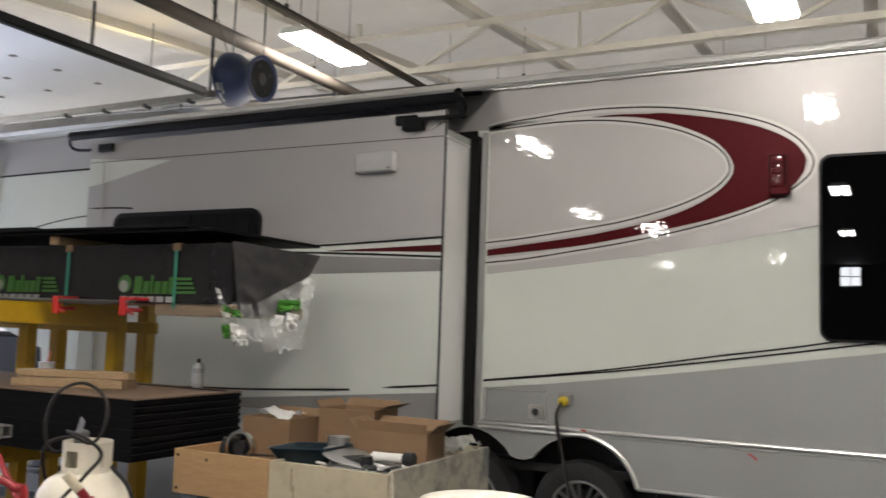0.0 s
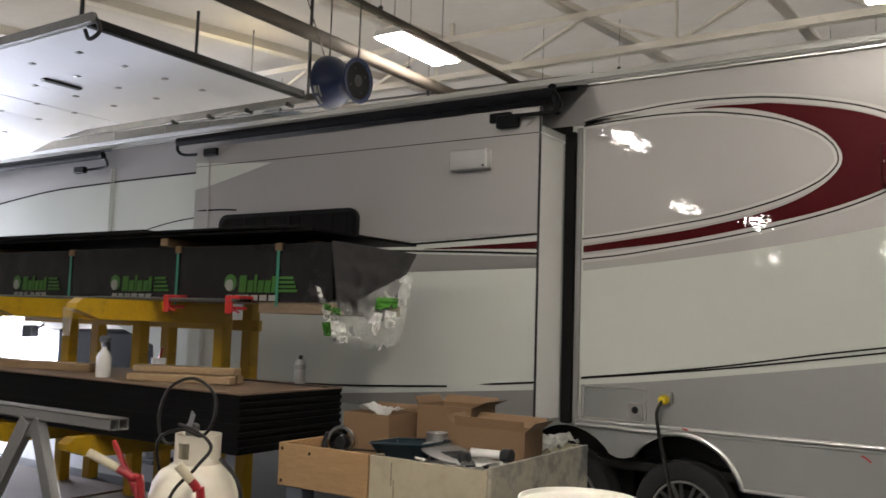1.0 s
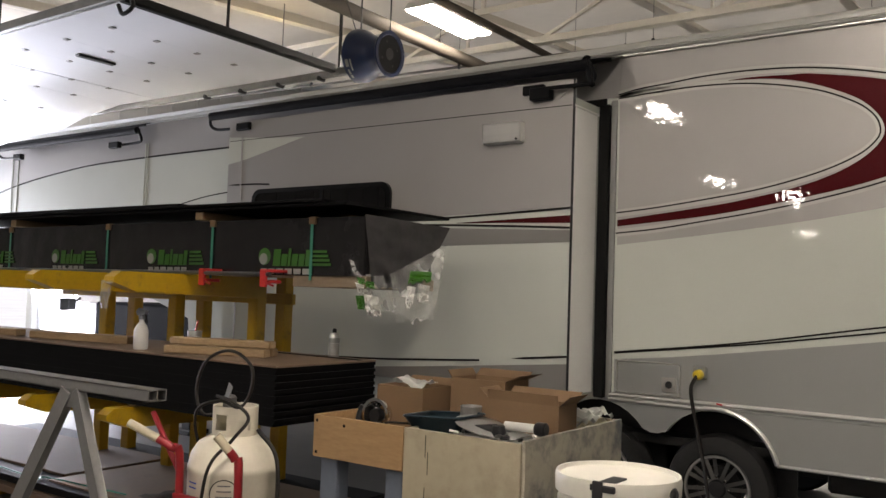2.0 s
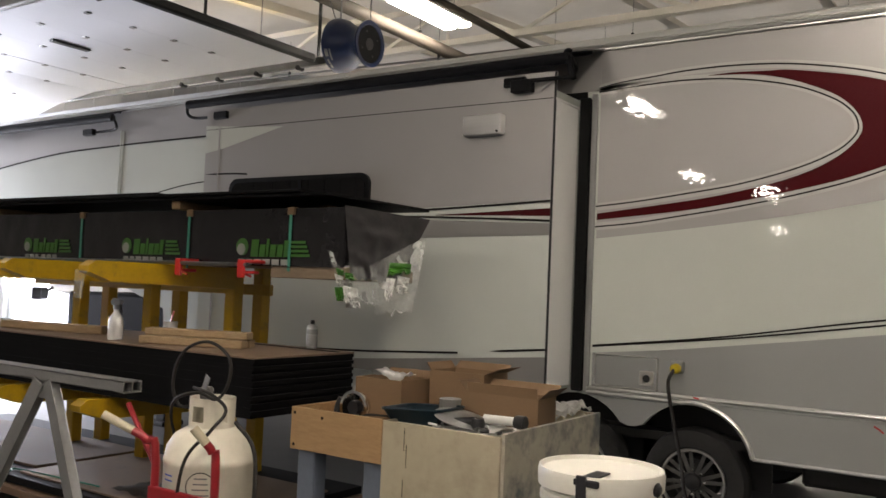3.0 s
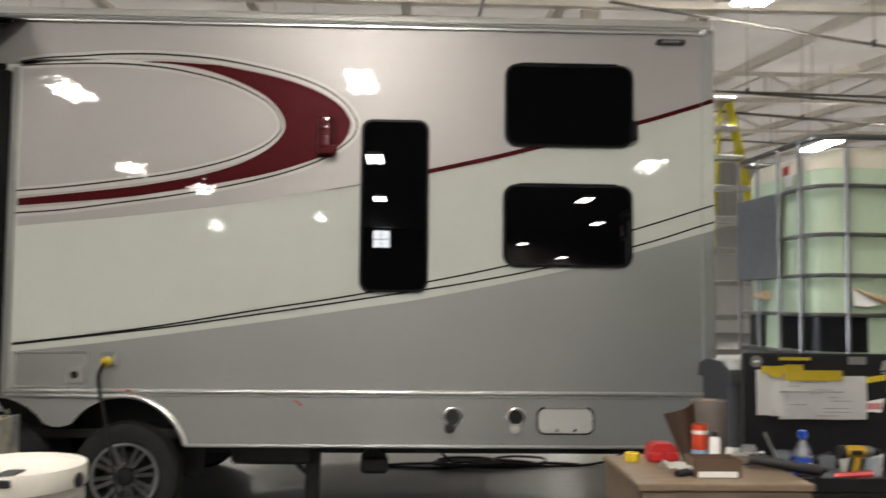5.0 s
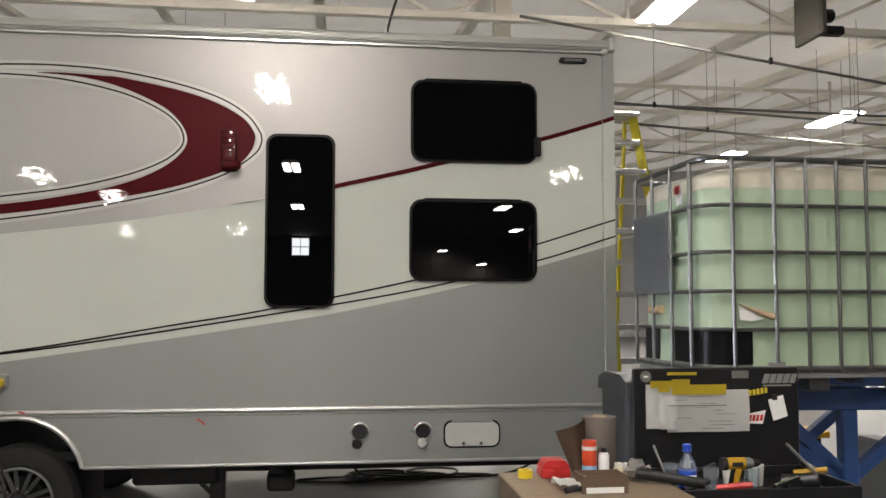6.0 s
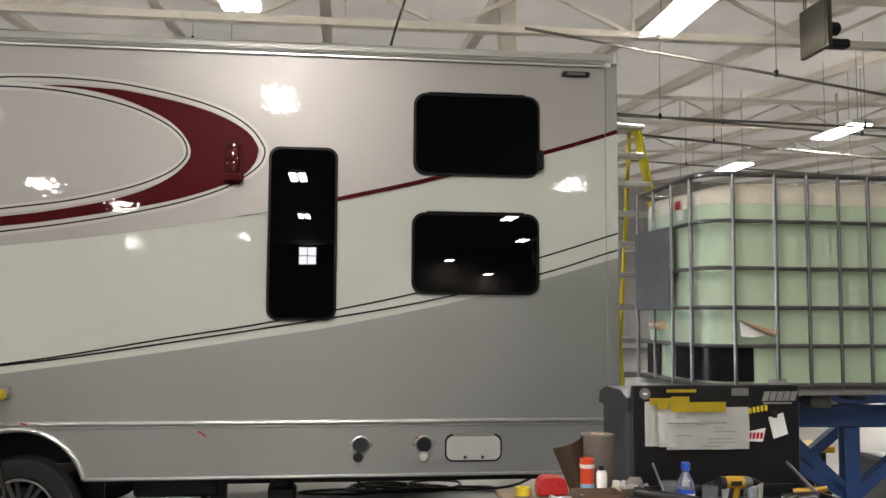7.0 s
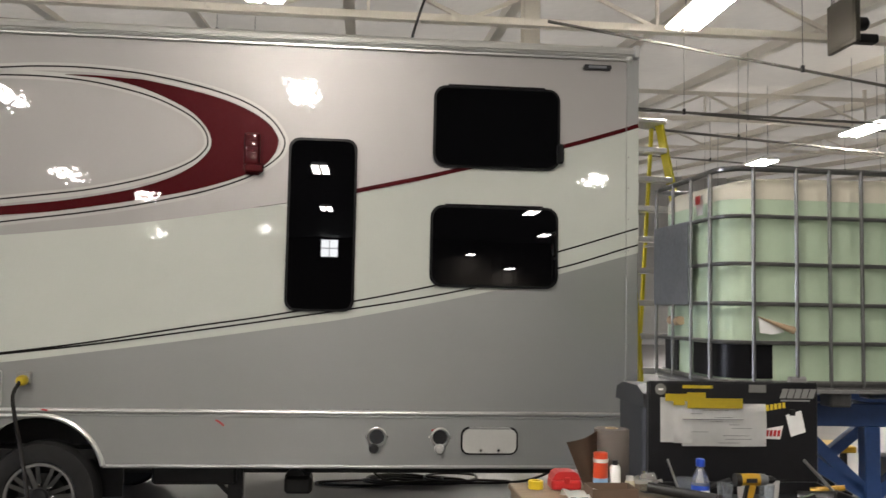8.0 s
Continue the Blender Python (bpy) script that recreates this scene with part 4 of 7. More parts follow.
part("low_paint", between([(-5.565, 0.935), (-3.7, 0.935), (-1.925, 0.935)], [(-5.565, 0.90), (-3.7, 1.01), (-1.925, 1.155)], S - 0.001), "midgrey", slide, "mid-grey lower paint")
part("edge_trim", bx((-1.925, S - 0.004, 0.93), (-1.911, S + 0.012, 3.185), 0.002), "black_plastic", slide)
part("top_trim", bx((-1.935, S, 2.985), (-1.908, D, 3.0), 0.002), "white_trim", slide)
part("top_seam", ribbon([(-5.56, 3.005), (-3.7, 3.0), (-1.93, 2.995)], 0.006, S - 0.003, 20), "pinstripe", slide)
part("corner_trim", bx((-5.39, S - 0.006, 0.94), (-5.37, S - 0.001, 3.04), 0.002), "taupe", slide)
vent = part("range_vent", prism(rounded(-2.640, -2.318, 2.752, 2.902, 0.012), S - 0.055, S - 0.001), "alu", slide, "silver range hood vent cover")
part("flap", bx((-2.645, S - 0.068, 2.752), (-2.316, S - 0.056, 2.903), 0.010, None, 3), "alu", vent)
part("flap_screw", lathe([(0.012, 0), (0.008, -0.006)], (-2.35, S - 0.068, 2.775), 10, axis="y"), "chrome", vent)
sw = part("slide_window", prism(rounded(-5.19, -3.55, 1.80, 2.525, 0.10), S - 0.03, S - 0.001), "black_frame", slide, "black tinted slide-out window")
part("glass", prism(rounded(-5.15, -3.59, 1.84, 2.485, 0.085), S - 0.036, S - 0.031), "black_glass", sw)
part("sash_bar", bx((-4.32, S - 0.044, 1.84), (-4.29, S - 0.0365, 2.485)), "black_frame", sw)
part("slide_seal", bx((-1.909, D - 0.045, 0.90), (-1.822, D - 0.001, 3.07), 0.01), "rubber", trailer, "black rubber slide-out seal")
part("seal_flange", bx((-1.82, D - 0.02, 0.90), (-1.775, D - 0.001, 3.10), 0.004), "alu_dull", trailer)
part("seal_flange", bx((-5.62, D - 0.02, 3.065), (-1.86, D - 0.001, 3.12), 0.004), "rubber", trailer)


def topper(x0, x1, yr, zr, ends=True):
    """A roller awning over a slide-out: cloth from the rail to a roller, end caps, arms."""
    bm = bmesh.new()
    low = [bm.verts.new(p) for p in ((x0 - 0.04, D - 0.03, 3.418), (x1 + 0.09, D - 0.03, 3.418), (x1, yr, zr + 0.034), (x0, yr, zr + 0.034))]
    high = [bm.verts.new(v.co + Vector((0, 0, 0.006))) for v in low]
    bm.faces.new(low)
    bm.faces.new(high)
    for k in range(4):
        bm.faces.new((low[k], low[(k + 1) % 4], high[(k + 1) % 4], high[k]))
    aw = part("awning", bm, "awning_cloth", trailer, "black slide-out awning on a roller")
    part("roller", tube([(x0, yr, zr), (x1, yr, zr)], 0.040, 18), "awning_cloth", aw, smooth=True)
    part("weather_strip", bx((x0, D - 0.06, 3.39), (x1, D - 0.03, 3.416), 0.004), "black_plastic", aw)
    for x, s in ((x0, -1), (x1, 1)):
        part("end_cap", lathe([(0.040, 0), (0.040, s * 0.025), (0.02, s * 0.04)], (x, yr, zr), 18, axis="x"), "matte_black", aw)
        part("arm", tube(smooth_path([(x + s * 0.04, yr, zr), (x + s * 0.06, yr + 0.03, zr - 0.08), (x - s * 0.02, yr + 0.06, zr - 0.12), (x - s * 0.32, yr + 0.05, zr - 0.13)], 5), 0.015, 8), "matte_black", aw, smooth=True)
        part("bracket", bx((x - s * 0.42 - 0.09, yr + 0.0, zr - 0.165), (x - s * 0.42 + 0.09, yr + 0.06, zr - 0.095), 0.008), "matte_black", aw)
    return aw


topper(-5.78, -1.82, S - 0.035, 3.262)
part("awning_bracket", bx((-2.25, S - 0.07, 3.045), (-2.08, S - 0.004, 3.135), 0.006), "matte_black", trailer, "black awning bracket")
part("awning_bracket", beam((-2.15, S - 0.055, 3.122), (-1.76, S - 0.05, 3.118), 0.03, 0.026, None, 0.004), "matte_black", trailer)
part("awning_bracket", beam((-1.805, S - 0.045, 3.295), (-1.758, S - 0.05, 3.105), 0.03, 0.026, None, 0.005), "matte_black", trailer)
part("awning_strut", beam((-2.02, S - 0.02, 3.045), (-1.94, S - 0.03, 3.105), 0.006, 0.006), "alu_dull", trailer)
part("awning_spring", tube(smooth_path([(-1.83, S - 0.05, 3.30), (-1.80, S - 0.06, 3.312), (-1.775, S - 0.05, 3.30)], 4), 0.012, 8), "matte_black", trailer, smooth=True)
topper(-10.35, -7.45, D - 0.16, 3.32)


def wheel(cx, y, group="trailer wheels"):
    r, z = 0.362, 0.356
    w = part("wheel", lathe([(0.225, 0.21), (0.30, 0.225), (0.345, 0.205), (r, 0.16), (r, 0.06), (0.345, 0.012), (0.30, -0.004), (0.235, 0.006), (0.222, 0.03)], (cx, y, z), 48, axis="y", caps=False), "tyre", trailer, "black tyre on a machined eight-spoke alloy rim", smooth=True)
    part("rim", lathe([(0.228, 0.028), (0.224, 0.002), (0.210, 0.003), (0.205, 0.02)], (cx, y, z), 48, axis="y", caps=False), "alu_dull", w, smooth=True)
    part("barrel", lathe([(0.205, 0.02), (0.196, 0.06), (0.19, 0.14), (0.20, 0.19)], (cx, y, z), 48, axis="y", caps=False), "black_steel", w, smooth=True)
    part("brake_drum", lathe([(0.15, 0.08), (0.15, 0.19), (0.02, 0.19)], (cx, y, z), 24, axis="y"), "black_steel", w)
    for k in range(8):
        a = 2 * math.pi * (k + 0.3) / 8
        bm = bmesh.new()
        for s in (-1, 1):
            q = []
            for rr, off, dy in ((0.055, 0.010, 0.03), (0.205, 0.030, 0.012)):
                q.append((rr * math.cos(a) - s * off * math.sin(a), rr * math.sin(a) + s * off * math.cos(a), dy))
            beam((cx + q[0][0], y + q[0][2], z + q[0][1]), (cx + q[1][0], y + q[1][2], z + q[1][1]), 0.007, 0.022, bm, 0.002)
        part("spoke", bm, "galv", w, "machined twin spoke")
    part("hub_cap", lathe([(0.062, 0.05), (0.062, 0.015), (0.05, 0.0), (0.02, -0.006)], (cx, y, z), 24, axis="y"), "black_plastic", w, smooth=True)
    for k in range(8):
        a = 2 * math.pi * k / 8
        part("lug_nut", lathe([(0.011, 0.03), (0.011, 0.005), (0.006, 0.0)], (cx + 0.083 * math.cos(a), y, z + 0.083 * math.sin(a)), 8, axis="y"), "chrome", w)


wheel(-1.01, D + 0.03)
wheel(-1.87, D + 0.03)
for cx in (-1.01, -1.87):
    part("far_tyre", lathe([(0.2, 0.0), (0.33, 0.0), (0.362, 0.03), (0.362, 0.18), (0.33, 0.21), (0.2, 0.21)], (cx, BACK - 0.28, 0.356), 36, axis="y"), "tyre", trailer, smooth=True)
    part("axle", rod((cx, D + 0.2, 0.356), (cx, BACK - 0.2, 0.356), 0.04, 12), "black_steel", trailer)
    part("leaf_spring", beam((cx - 0.33, D + 0.42, 0.42), (cx + 0.33, D + 0.42, 0.42), 0.05, 0.03), "black_steel", trailer)
for y in (D + 0.42, BACK - 0.45):
    part("chassis_rail", bx((-6.2, y - 0.04, 0.46), (2.6, y + 0.04, 0.62), 0.006), "black_steel", trailer)
part("holding_tank", bx((-0.35, D + 0.25, 0.40), (0.22, D + 1.5, 0.61), 0.02), "black_plastic", trailer)
jack = part("stabiliser_jack", bx((0.16, D + 0.30, 0.02), (0.26, D + 0.40, 0.58), 0.006), "black_steel", trailer, "black stabiliser jack with a round foot")
part("foot", lathe([(0.11, 0), (0.11, 0.012), (0.04, 0.03)], (0.21, D + 0.35, 0.0), 20), "black_steel", jack)
part("brace", beam((0.22, D + 0.35, 0.50), (0.62, D + 0.35, 0.50), 0.06, 0.05), "black_steel", jack)
part("drive_motor", lathe([(0.07, 0), (0.07, 0.16), (0.04, 0.18)], (0.62, D + 0.27, 0.44), 16, axis="y"), "black_steel", jack, smooth=True)
part("gear_box", bx((0.55, D + 0.24, 0.34), (0.74, D + 0.42, 0.46), 0.02), "black_steel", jack)
part("brace", beam((0.2, D + 0.32, 0.30), (-0.05, D + 0.32, 0.55), 0.03, 0.03), "black_steel", jack)
leg = part("landing_leg", bx((-7.0, D + 0.3, 0.05), (-6.86, D + 0.44, 1.3), 0.008), "black_steel", trailer)
part("foot", bx((-7.07, D + 0.23, 0.0), (-6.79, D + 0.51, 0.05), 0.006), "black_steel", leg)
# matte black block put in for the dark void under the nose
part("generator_box", bx((-8.45, D + 0.10, 0.72), (-6.66, BACK - 0.25, 1.40), 0.03), "awning_cloth", trailer)

# black cable coils on the floor behind the trailer side
cab = []
for k in range(190):
    a = k * 0.21
    lap = int(a / (2 * math.pi))
    cxk, rx_ = ((1.05, 0.42), (1.55, 0.46), (1.42, 0.30), (1.75, 0.34), (1.60, 0.55), (1.95, 0.30), (2.35, 0.22))[min(lap, 6)]
    ry_ = 0.12 + 0.05 * (lap % 3)
    cab.append((cxk + rx_ * math.cos(a), 8.72 + 0.05 * (lap % 2) + ry_ * math.sin(a), 0.014 + 0.022 * (lap % 3) + 0.012 * noise.noise(Vector((k * 0.23, 2, 0)))))
cab = [tuple(sum(cab[min(189, max(0, k + j))][c] for j in range(-3, 4)) / 7 for c in range(3)) for k in range(190)]
solo("cable_coil", tube(cab, 0.012, 6), "hose", "tangled black cable coil lying on the floor", "cable", smooth=True)
cab = smooth_path([(1.02, 8.6, 0.55), (1.10, 8.65, 0.25), (1.28, 8.7, 0.06), (1.42, 8.72, 0.05), (2.0, 8.70, 0.02), (2.55, 8.75, 0.02), (2.85, 8.9, 0.06), (3.05, 9.0, 0.16)])
solo("loose_cable", tube(cab, 0.012, 6), "hose", "black cable hanging down and along the floor", "cable", smooth=True)

# ---- rack with sheet goods ----
rack = thing("cantilever_rack", (-5.2, 5.2, 0), "yellow painted steel cantilever rack loaded with boards", "rack")
for x in (-3.84, -4.75, -5.66, -6.57):
    for y in (4.85, 5.12) if x > -6 else ():
        part("post", bx((x - 0.05, y - 0.045, 0), (x + 0.05, y + 0.045, 1.80), 0.006), "yellow", rack)
    part("foot", bx((x - 0.06, 3.9, 0), (x + 0.06, 5.3, 0.10), 0.006), "yellow", rack)
    for top in (1.69, 0.85):
        arm = [(3.64, top - 0.035), (3.69, top), (4.82, top), (4.82, top - 0.15), (3.80, top - 0.125), (3.64, top - 0.07)]
        part("arm", prism(arm, x - 0.05, x + 0.05, axis="x"), "yellow", rack, "yellow arm with a chamfered tip")
part("tie_bar", bx((-6.7, 5.06, 1.50), (-3.7, 5.10, 1.58), 0.004), "yellow", rack)

# lower stack: black boards with uneven ends, brown top
low = thing("board_stack", (-4.9, 4.3, 0.868), "stack of black laminated boards with a brown top sheet", "boards", "board stacks")
random.seed(3)
N = 16
for k in range(N):
    z0 = 0.868 + (1.185 - 0.868) * k / N
    z1 = 0.868 + (1.185 - 0.868) * (k + 0.997) / N
    e = -2.54 + (0.005 if k % 2 else -0.005) + random.uniform(-0.002, 0.002)
    f = 3.81 + random.uniform(-0.001, 0.001)
    part("board", bx((-7.3, f, z0), (e, 4.64, z1)), "black_board", low)
    if k == 7:
        part("board", bx((-7.3, 3.808, z1), (-2.53, 4.64, z1 + 0.006)), "black_board", low)
part("core", bx((-7.28, 3.83, 0.870), (-2.57, 4.62, 1.184)), "black_board", low)
part("top_sheet", bx((-7.3, 3.80, 1.1865), (-2.53, 4.64, 1.197), 0.002), "board_face", low, "brown hardboard top sheet")
part("top_edge", bx((-4.3, 4.50, 1.198), (-2.55, 4.53, 1.2015)), "black_board", low)
for x in (-3.84, -4.75, -5.66):
    solo("timber_bearer", bx((x - 0.045, 3.84, 0.8505), (x + 0.045, 4.6, 0.867), 0.003), "lumber", "flat timber bearer under the board stack", "timber", "bearers")


def lumber(p0, p1, w, h, label, group="lumber"):
    return solo("timber", beam(p0, p1, w, h, None, 0.006), "lumber", label, "timber", group)


lumber((-5.25, 3.98, 1.225), (-4.35, 4.18, 1.225), 0.09, 0.055, "rough pine timber lying on the board stack")
lumber((-3.62, 3.92, 1.223), (-2.98, 4.16, 1.223), 0.085, 0.05, "pine timber offcut lying on the board stack")
lumber((-3.66, 4.02, 1.223), (-3.02, 4.26, 1.223), 0.085, 0.05, "pine timber offcut beside another on the stack")
lumber((-3.63, 3.97, 1.272), (-2.99, 4.21, 1.272), 0.09, 0.045, "pine timber offcut on top of two others")
lumber((-6.3, 3.95, 1.222), (-5.5, 4.02, 1.222), 0.09, 0.05, "short pine timber on the far end of the stack")

# spray bottle, glue pot, spray can on the stack
sx, sy, sz = -3.90, 3.93, 1.198
sb = thing("spray_bottle", (sx, sy, sz), "milky plastic spray bottle with a dark trigger, on the boards", "bottle")
part("bottle", lathe([(0.042, 0), (0.046, 0.01), (0.046, 0.12), (0.035, 0.15), (0.016, 0.175), (0.016, 0.20)], (sx, sy, sz), 24), "milky", sb, smooth=True)
part("collar", lathe([(0.02, 0.19), (0.02, 0.215), (0.015, 0.22)], (sx, sy, sz), 16), "plate_grey", sb)
part("trigger_head", prism([(-0.03, 0.215), (0.05, 0.225), (0.055, 0.25), (-0.02, 0.262), (-0.045, 0.24)], -0.013, 0.013), "plate_grey", sb)
sb.children[-1].location = Vector((0.0, 0, 0.215))
part("trigger", beam((sx + 0.035, sy, sz + 0.225), (sx + 0.052, sy, sz + 0.165), 0.012, 0.01), "black_plastic", sb)
gx, gy = -4.02, 4.45
gp = thing("glue_pot", (gx, gy, 1.198), "clear plastic jar with an orange brush on the boards", "jar")
part("jar", lathe([(0.045, 0), (0.048, 0.01), (0.048, 0.10), (0.05, 0.105)], (gx, gy, 1.198), 20), "milky", gp, smooth=True)
part("brush", rod((gx, gy, 1.29), (gx + 0.03, gy, 1.375), 0.007, 8), "orange", gp)
cx, cy = -2.83, 4.58
sc = thing("spray_can", (cx, cy, 1.198), "grey and white aerosol spray can standing on the boards", "can")
part("can_body", lathe([(0.03, 0), (0.033, 0.004), (0.033, 0.135), (0.024, 0.15), (0.018, 0.152)], (cx, cy, 1.198), 24), "alu_dull", sc, smooth=True)
part("label_band", lathe([(0.0336, 0.02), (0.0336, 0.085)], (cx, cy, 1.198), 24), "white_print", sc, "white printed label")
part("label_bar", lathe([(0.034, 0.088), (0.034, 0.12)], (cx, cy, 1.198), 24), "ink", sc)
part("nozzle", lathe([(0.014, 0.15), (0.014, 0.172), (0.008, 0.178)], (cx, cy, 1.198), 12), "black_plastic", sc)

# wrapped pack of floor panels
PF, PB, PZ0, PZ1 = 4.30, 4.98, 1.70, 2.05
pack = thing("panel_pack", (-4.9, 4.8, PZ0), "pack of floor panels in black printed film, strapped with green bands", "pack")
bm = bmesh.new()
nx, nz = 150, 10
rows = []
for i in range(nx + 1):
    x = -7.6 + (7.6 - 2.37) * i / nx
    row = []
    for j in range(nz + 1):
        z = PZ0 + (PZ1 - PZ0) * j / nz
        pull = 0.008 * math.exp(-min(abs(x - s) for s in (-6.25, -4.88, -3.70, -2.79)) * 9)
        row.append(bm.verts.new((x, PF + pull + 0.006 * noise.noise(Vector((x * 6, z * 9, 1))), z)))
    rows.append(row)
for i in range(nx):
    for j in range(nz):
        bm.faces.new((rows[i][j], rows[i + 1][j], rows[i + 1][j + 1], rows[i][j + 1]))
part("front_film", bm, "wrap", pack, smooth=True)
part("panel_core", bx((-7.6, PF + 0.02, PZ0 + 0.004), (-2.38, PB, PZ1), 0.012), "wrap", pack)
part("bottom_board", bx((-2.95, PF + 0.01, PZ0 - 0.07), (-2.36, PB, PZ0 + 0.002), 0.004), "old_ply", pack, "plywood bottom board")
part("bottom_board", bx((-7.6, PF + 0.015, PZ0 - 0.004), (-2.96, PB, PZ0 + 0.003), 0.002), "ply", pack)
for x in (-6.25, -4.88, -3.70, -2.79):
    part("strap", bx((x - 0.011, PF - 0.003, PZ0 - 0.03), (x + 0.011, PF - 0.001, PZ1 + 0.004)), "strap", pack, "green plastic strap")
    part("strap", bx((x - 0.011, PF, PZ1 + 0.002), (x + 0.011, PB, PZ1 + 0.004)), "strap", pack)
    part("corner_board", bx((x - 0.028, PF - 0.006, PZ1 - 0.04), (x + 0.028, PF + 0.03, PZ1 + 0.006), 0.003), "card", pack)
# printed marks: badge, green word shapes, green bars, white shapes beneath
for x in (-6.75, -5.57, -4.35, -3.20):
    part("print_badge", lathe([(0.036, 0), (0.036, -0.001)], (x, PF - 0.003, 1.80), 24, axis="y"), "white_print", pack)
    part("print_arc", lathe([(0.054, 0), (0.054, -0.0008)], (x + 0.008, PF - 0.0015, 1.815), 24, axis="y"), "green", pack)
    xx = x + 0.085
    for k, (w, hh) in enumerate(((0.062, 0.105), (0.05, 0.075), (0.022, 0.11), (0.05, 0.075), (0.048, 0.075), (0.035, 0.10))):
        part("print_shape", prism([(xx, 1.755), (xx + w, 1.755), (xx + w + 0.008, 1.755 + hh), (xx + 0.008, 1.755 + hh)], PF - 0.004, PF - 0.0025), "green", pack)
        xx += w + 0.009
    for k in range(4):
        part("print_bar", bx((xx + 0.02, PF - 0.004, 1.758 + 0.026 * k), (xx + 0.17 - 0.012 * k, PF - 0.0025, 1.774 + 0.026 * k)), "green", pack)
    xx = x - 0.02
    for w in (0.055, 0.05, 0.06, 0.06, 0.06, 0.055):
        part("print_shape", prism([(xx, 1.705), (xx + w, 1.705), (xx + w, 1.74), (xx, 1.74)], PF - 0.004, PF - 0.0025), "white_print", pack)
        xx += w + 0.016
# loose film over the end: a grey tail that narrows downwards, clear scraps on both sides
def drape(name, tl, tr_, bl, br_, m, label, seed, amp=0.03, nu=26, nv=22):
    bm = bmesh.new()
    g = []
    for i in range(nu + 1):
        u = i / nu
        line = []
        for j in range(nv + 1):
            v = j / nv
            p = (Vector(tl) * (1 - u) + Vector(tr_) * u) * (1 - v) + (Vector(bl) * (1 - u) + Vector(br_) * u) * v
            f = amp * (0.25 + v)
            p += Vector((0.8, -0.8, 0.25)) * f * (noise.noise(Vector((u * 2.6 + seed, v * 3.0, seed))) + 0.6 * noise.noise(Vector((u * 6, v * 7 + seed, 2))))
            p.z += 0.04 * v * v * noise.noise(Vector((u * 8, seed, 0)))
            line.append(bm.verts.new(p))
        g.append(line)
    for i in range(nu):
        for j in range(nv):
            bm.faces.new((g[i][j], g[i + 1][j], g[i + 1][j + 1], g[i][j + 1]))
    return part(name, bm, m, pack, label, smooth=True)


drape("end_film", (-2.365, PF - 0.01, PZ1 + 0.01), (-2.22, 4.94, 2.03), (-2.36, 4.36, 1.66), (-2.26, 4.66, 1.60), "film_dark", "grey film tail folded at the end", 3)
drape("clear_film", (-2.46, PF - 0.03, 1.80), (-2.34, 4.44, 1.72), (-2.40, PF + 0.02, 1.56), (-2.22, 4.42, 1.49), "film", "crumpled clear film with green print", 5, 0.05)
drape("clear_film", (-2.30, 4.46, 1.72), (-2.17, 4.84, 1.92), (-2.28, 4.50, 1.44), (-2.12, 4.66, 1.47), "film", "crumpled clear film with white print", 8, 0.05)
# print on the loose film, in torn and folded pieces
drape("film_print", (-2.40, 4.275, 1.70), (-2.36, 4.30, 1.685), (-2.385, 4.28, 1.655), (-2.355, 4.31, 1.66), "film_green", "green printed film", 11, 0.02, 8, 8)
drape("film_print", (-2.405, 4.27, 1.665), (-2.345, 4.34, 1.64), (-2.385, 4.28, 1.60), (-2.335, 4.35, 1.60), "film_white", "white printed film", 12, 0.04, 10, 10)
drape("film_print", (-2.36, 4.31, 1.675), (-2.325, 4.34, 1.67), (-2.355, 4.31, 1.635), (-2.32, 4.35, 1.63), "film_green", "", 13, 0.02, 8, 8)
drape("film_print", (-2.39, 4.26, 1.59), (-2.36, 4.30, 1.59), (-2.385, 4.28, 1.51), (-2.355, 4.31, 1.51), "film_green", "", 14, 0.03, 8, 10)
drape("film_print", (-2.365, 4.30, 1.60), (-2.30, 4.36, 1.585), (-2.33, 4.30, 1.475), (-2.275, 4.36, 1.475), "film_white", "", 15, 0.04, 10, 12)
drape("film_print", (-2.245, 4.58, 1.745), (-2.175, 4.70, 1.745), (-2.245, 4.56, 1.665), (-2.165, 4.68, 1.69), "film_green", "green printed film", 16, 0.02, 10, 10)
drape("film_print", (-2.25, 4.56, 1.655), (-2.215, 4.60, 1.65), (-2.255, 4.55, 1.53), (-2.225, 4.58, 1.53), "film_white", "", 17, 0.02, 6, 12)
drape("film_print", (-2.205, 4.61, 1.67), (-2.155, 4.66, 1.66), (-2.205, 4.60, 1.56), (-2.16, 4.65, 1.57), "film_white", "", 18, 0.03, 8, 12)
# black sheets on blocks over the pack
sheets = thing("sheet_stack", (-4.8, 4.75, 2.1), "black laminated sheets lying on wood blocks over the pack", "boards", "board stacks")
part("sheet", bx((-7.7, 4.22, 2.112), (-2.45, 5.26, 2.132), 0.003), "black_board", sheets)
part("sheet", bx((-7.7, 4.20, 2.134), (-2.62, 5.25, 2.152), 0.003), "black_board", sheets)
part("sheet", bx((-7.7, 4.24, 2.154), (-4.0, 5.24, 2.172), 0.003), "black_board", sheets)
for x in (-6.15, -3.80, -2.9):
    solo("wood_block", bx((x - 0.04, 4.26 if x < -3 else 4.7, 2.056), (x + 0.04, 5.2, 2.111), 0.004), "lumber", "short pine block under the black sheets", "block", "wood blocks")

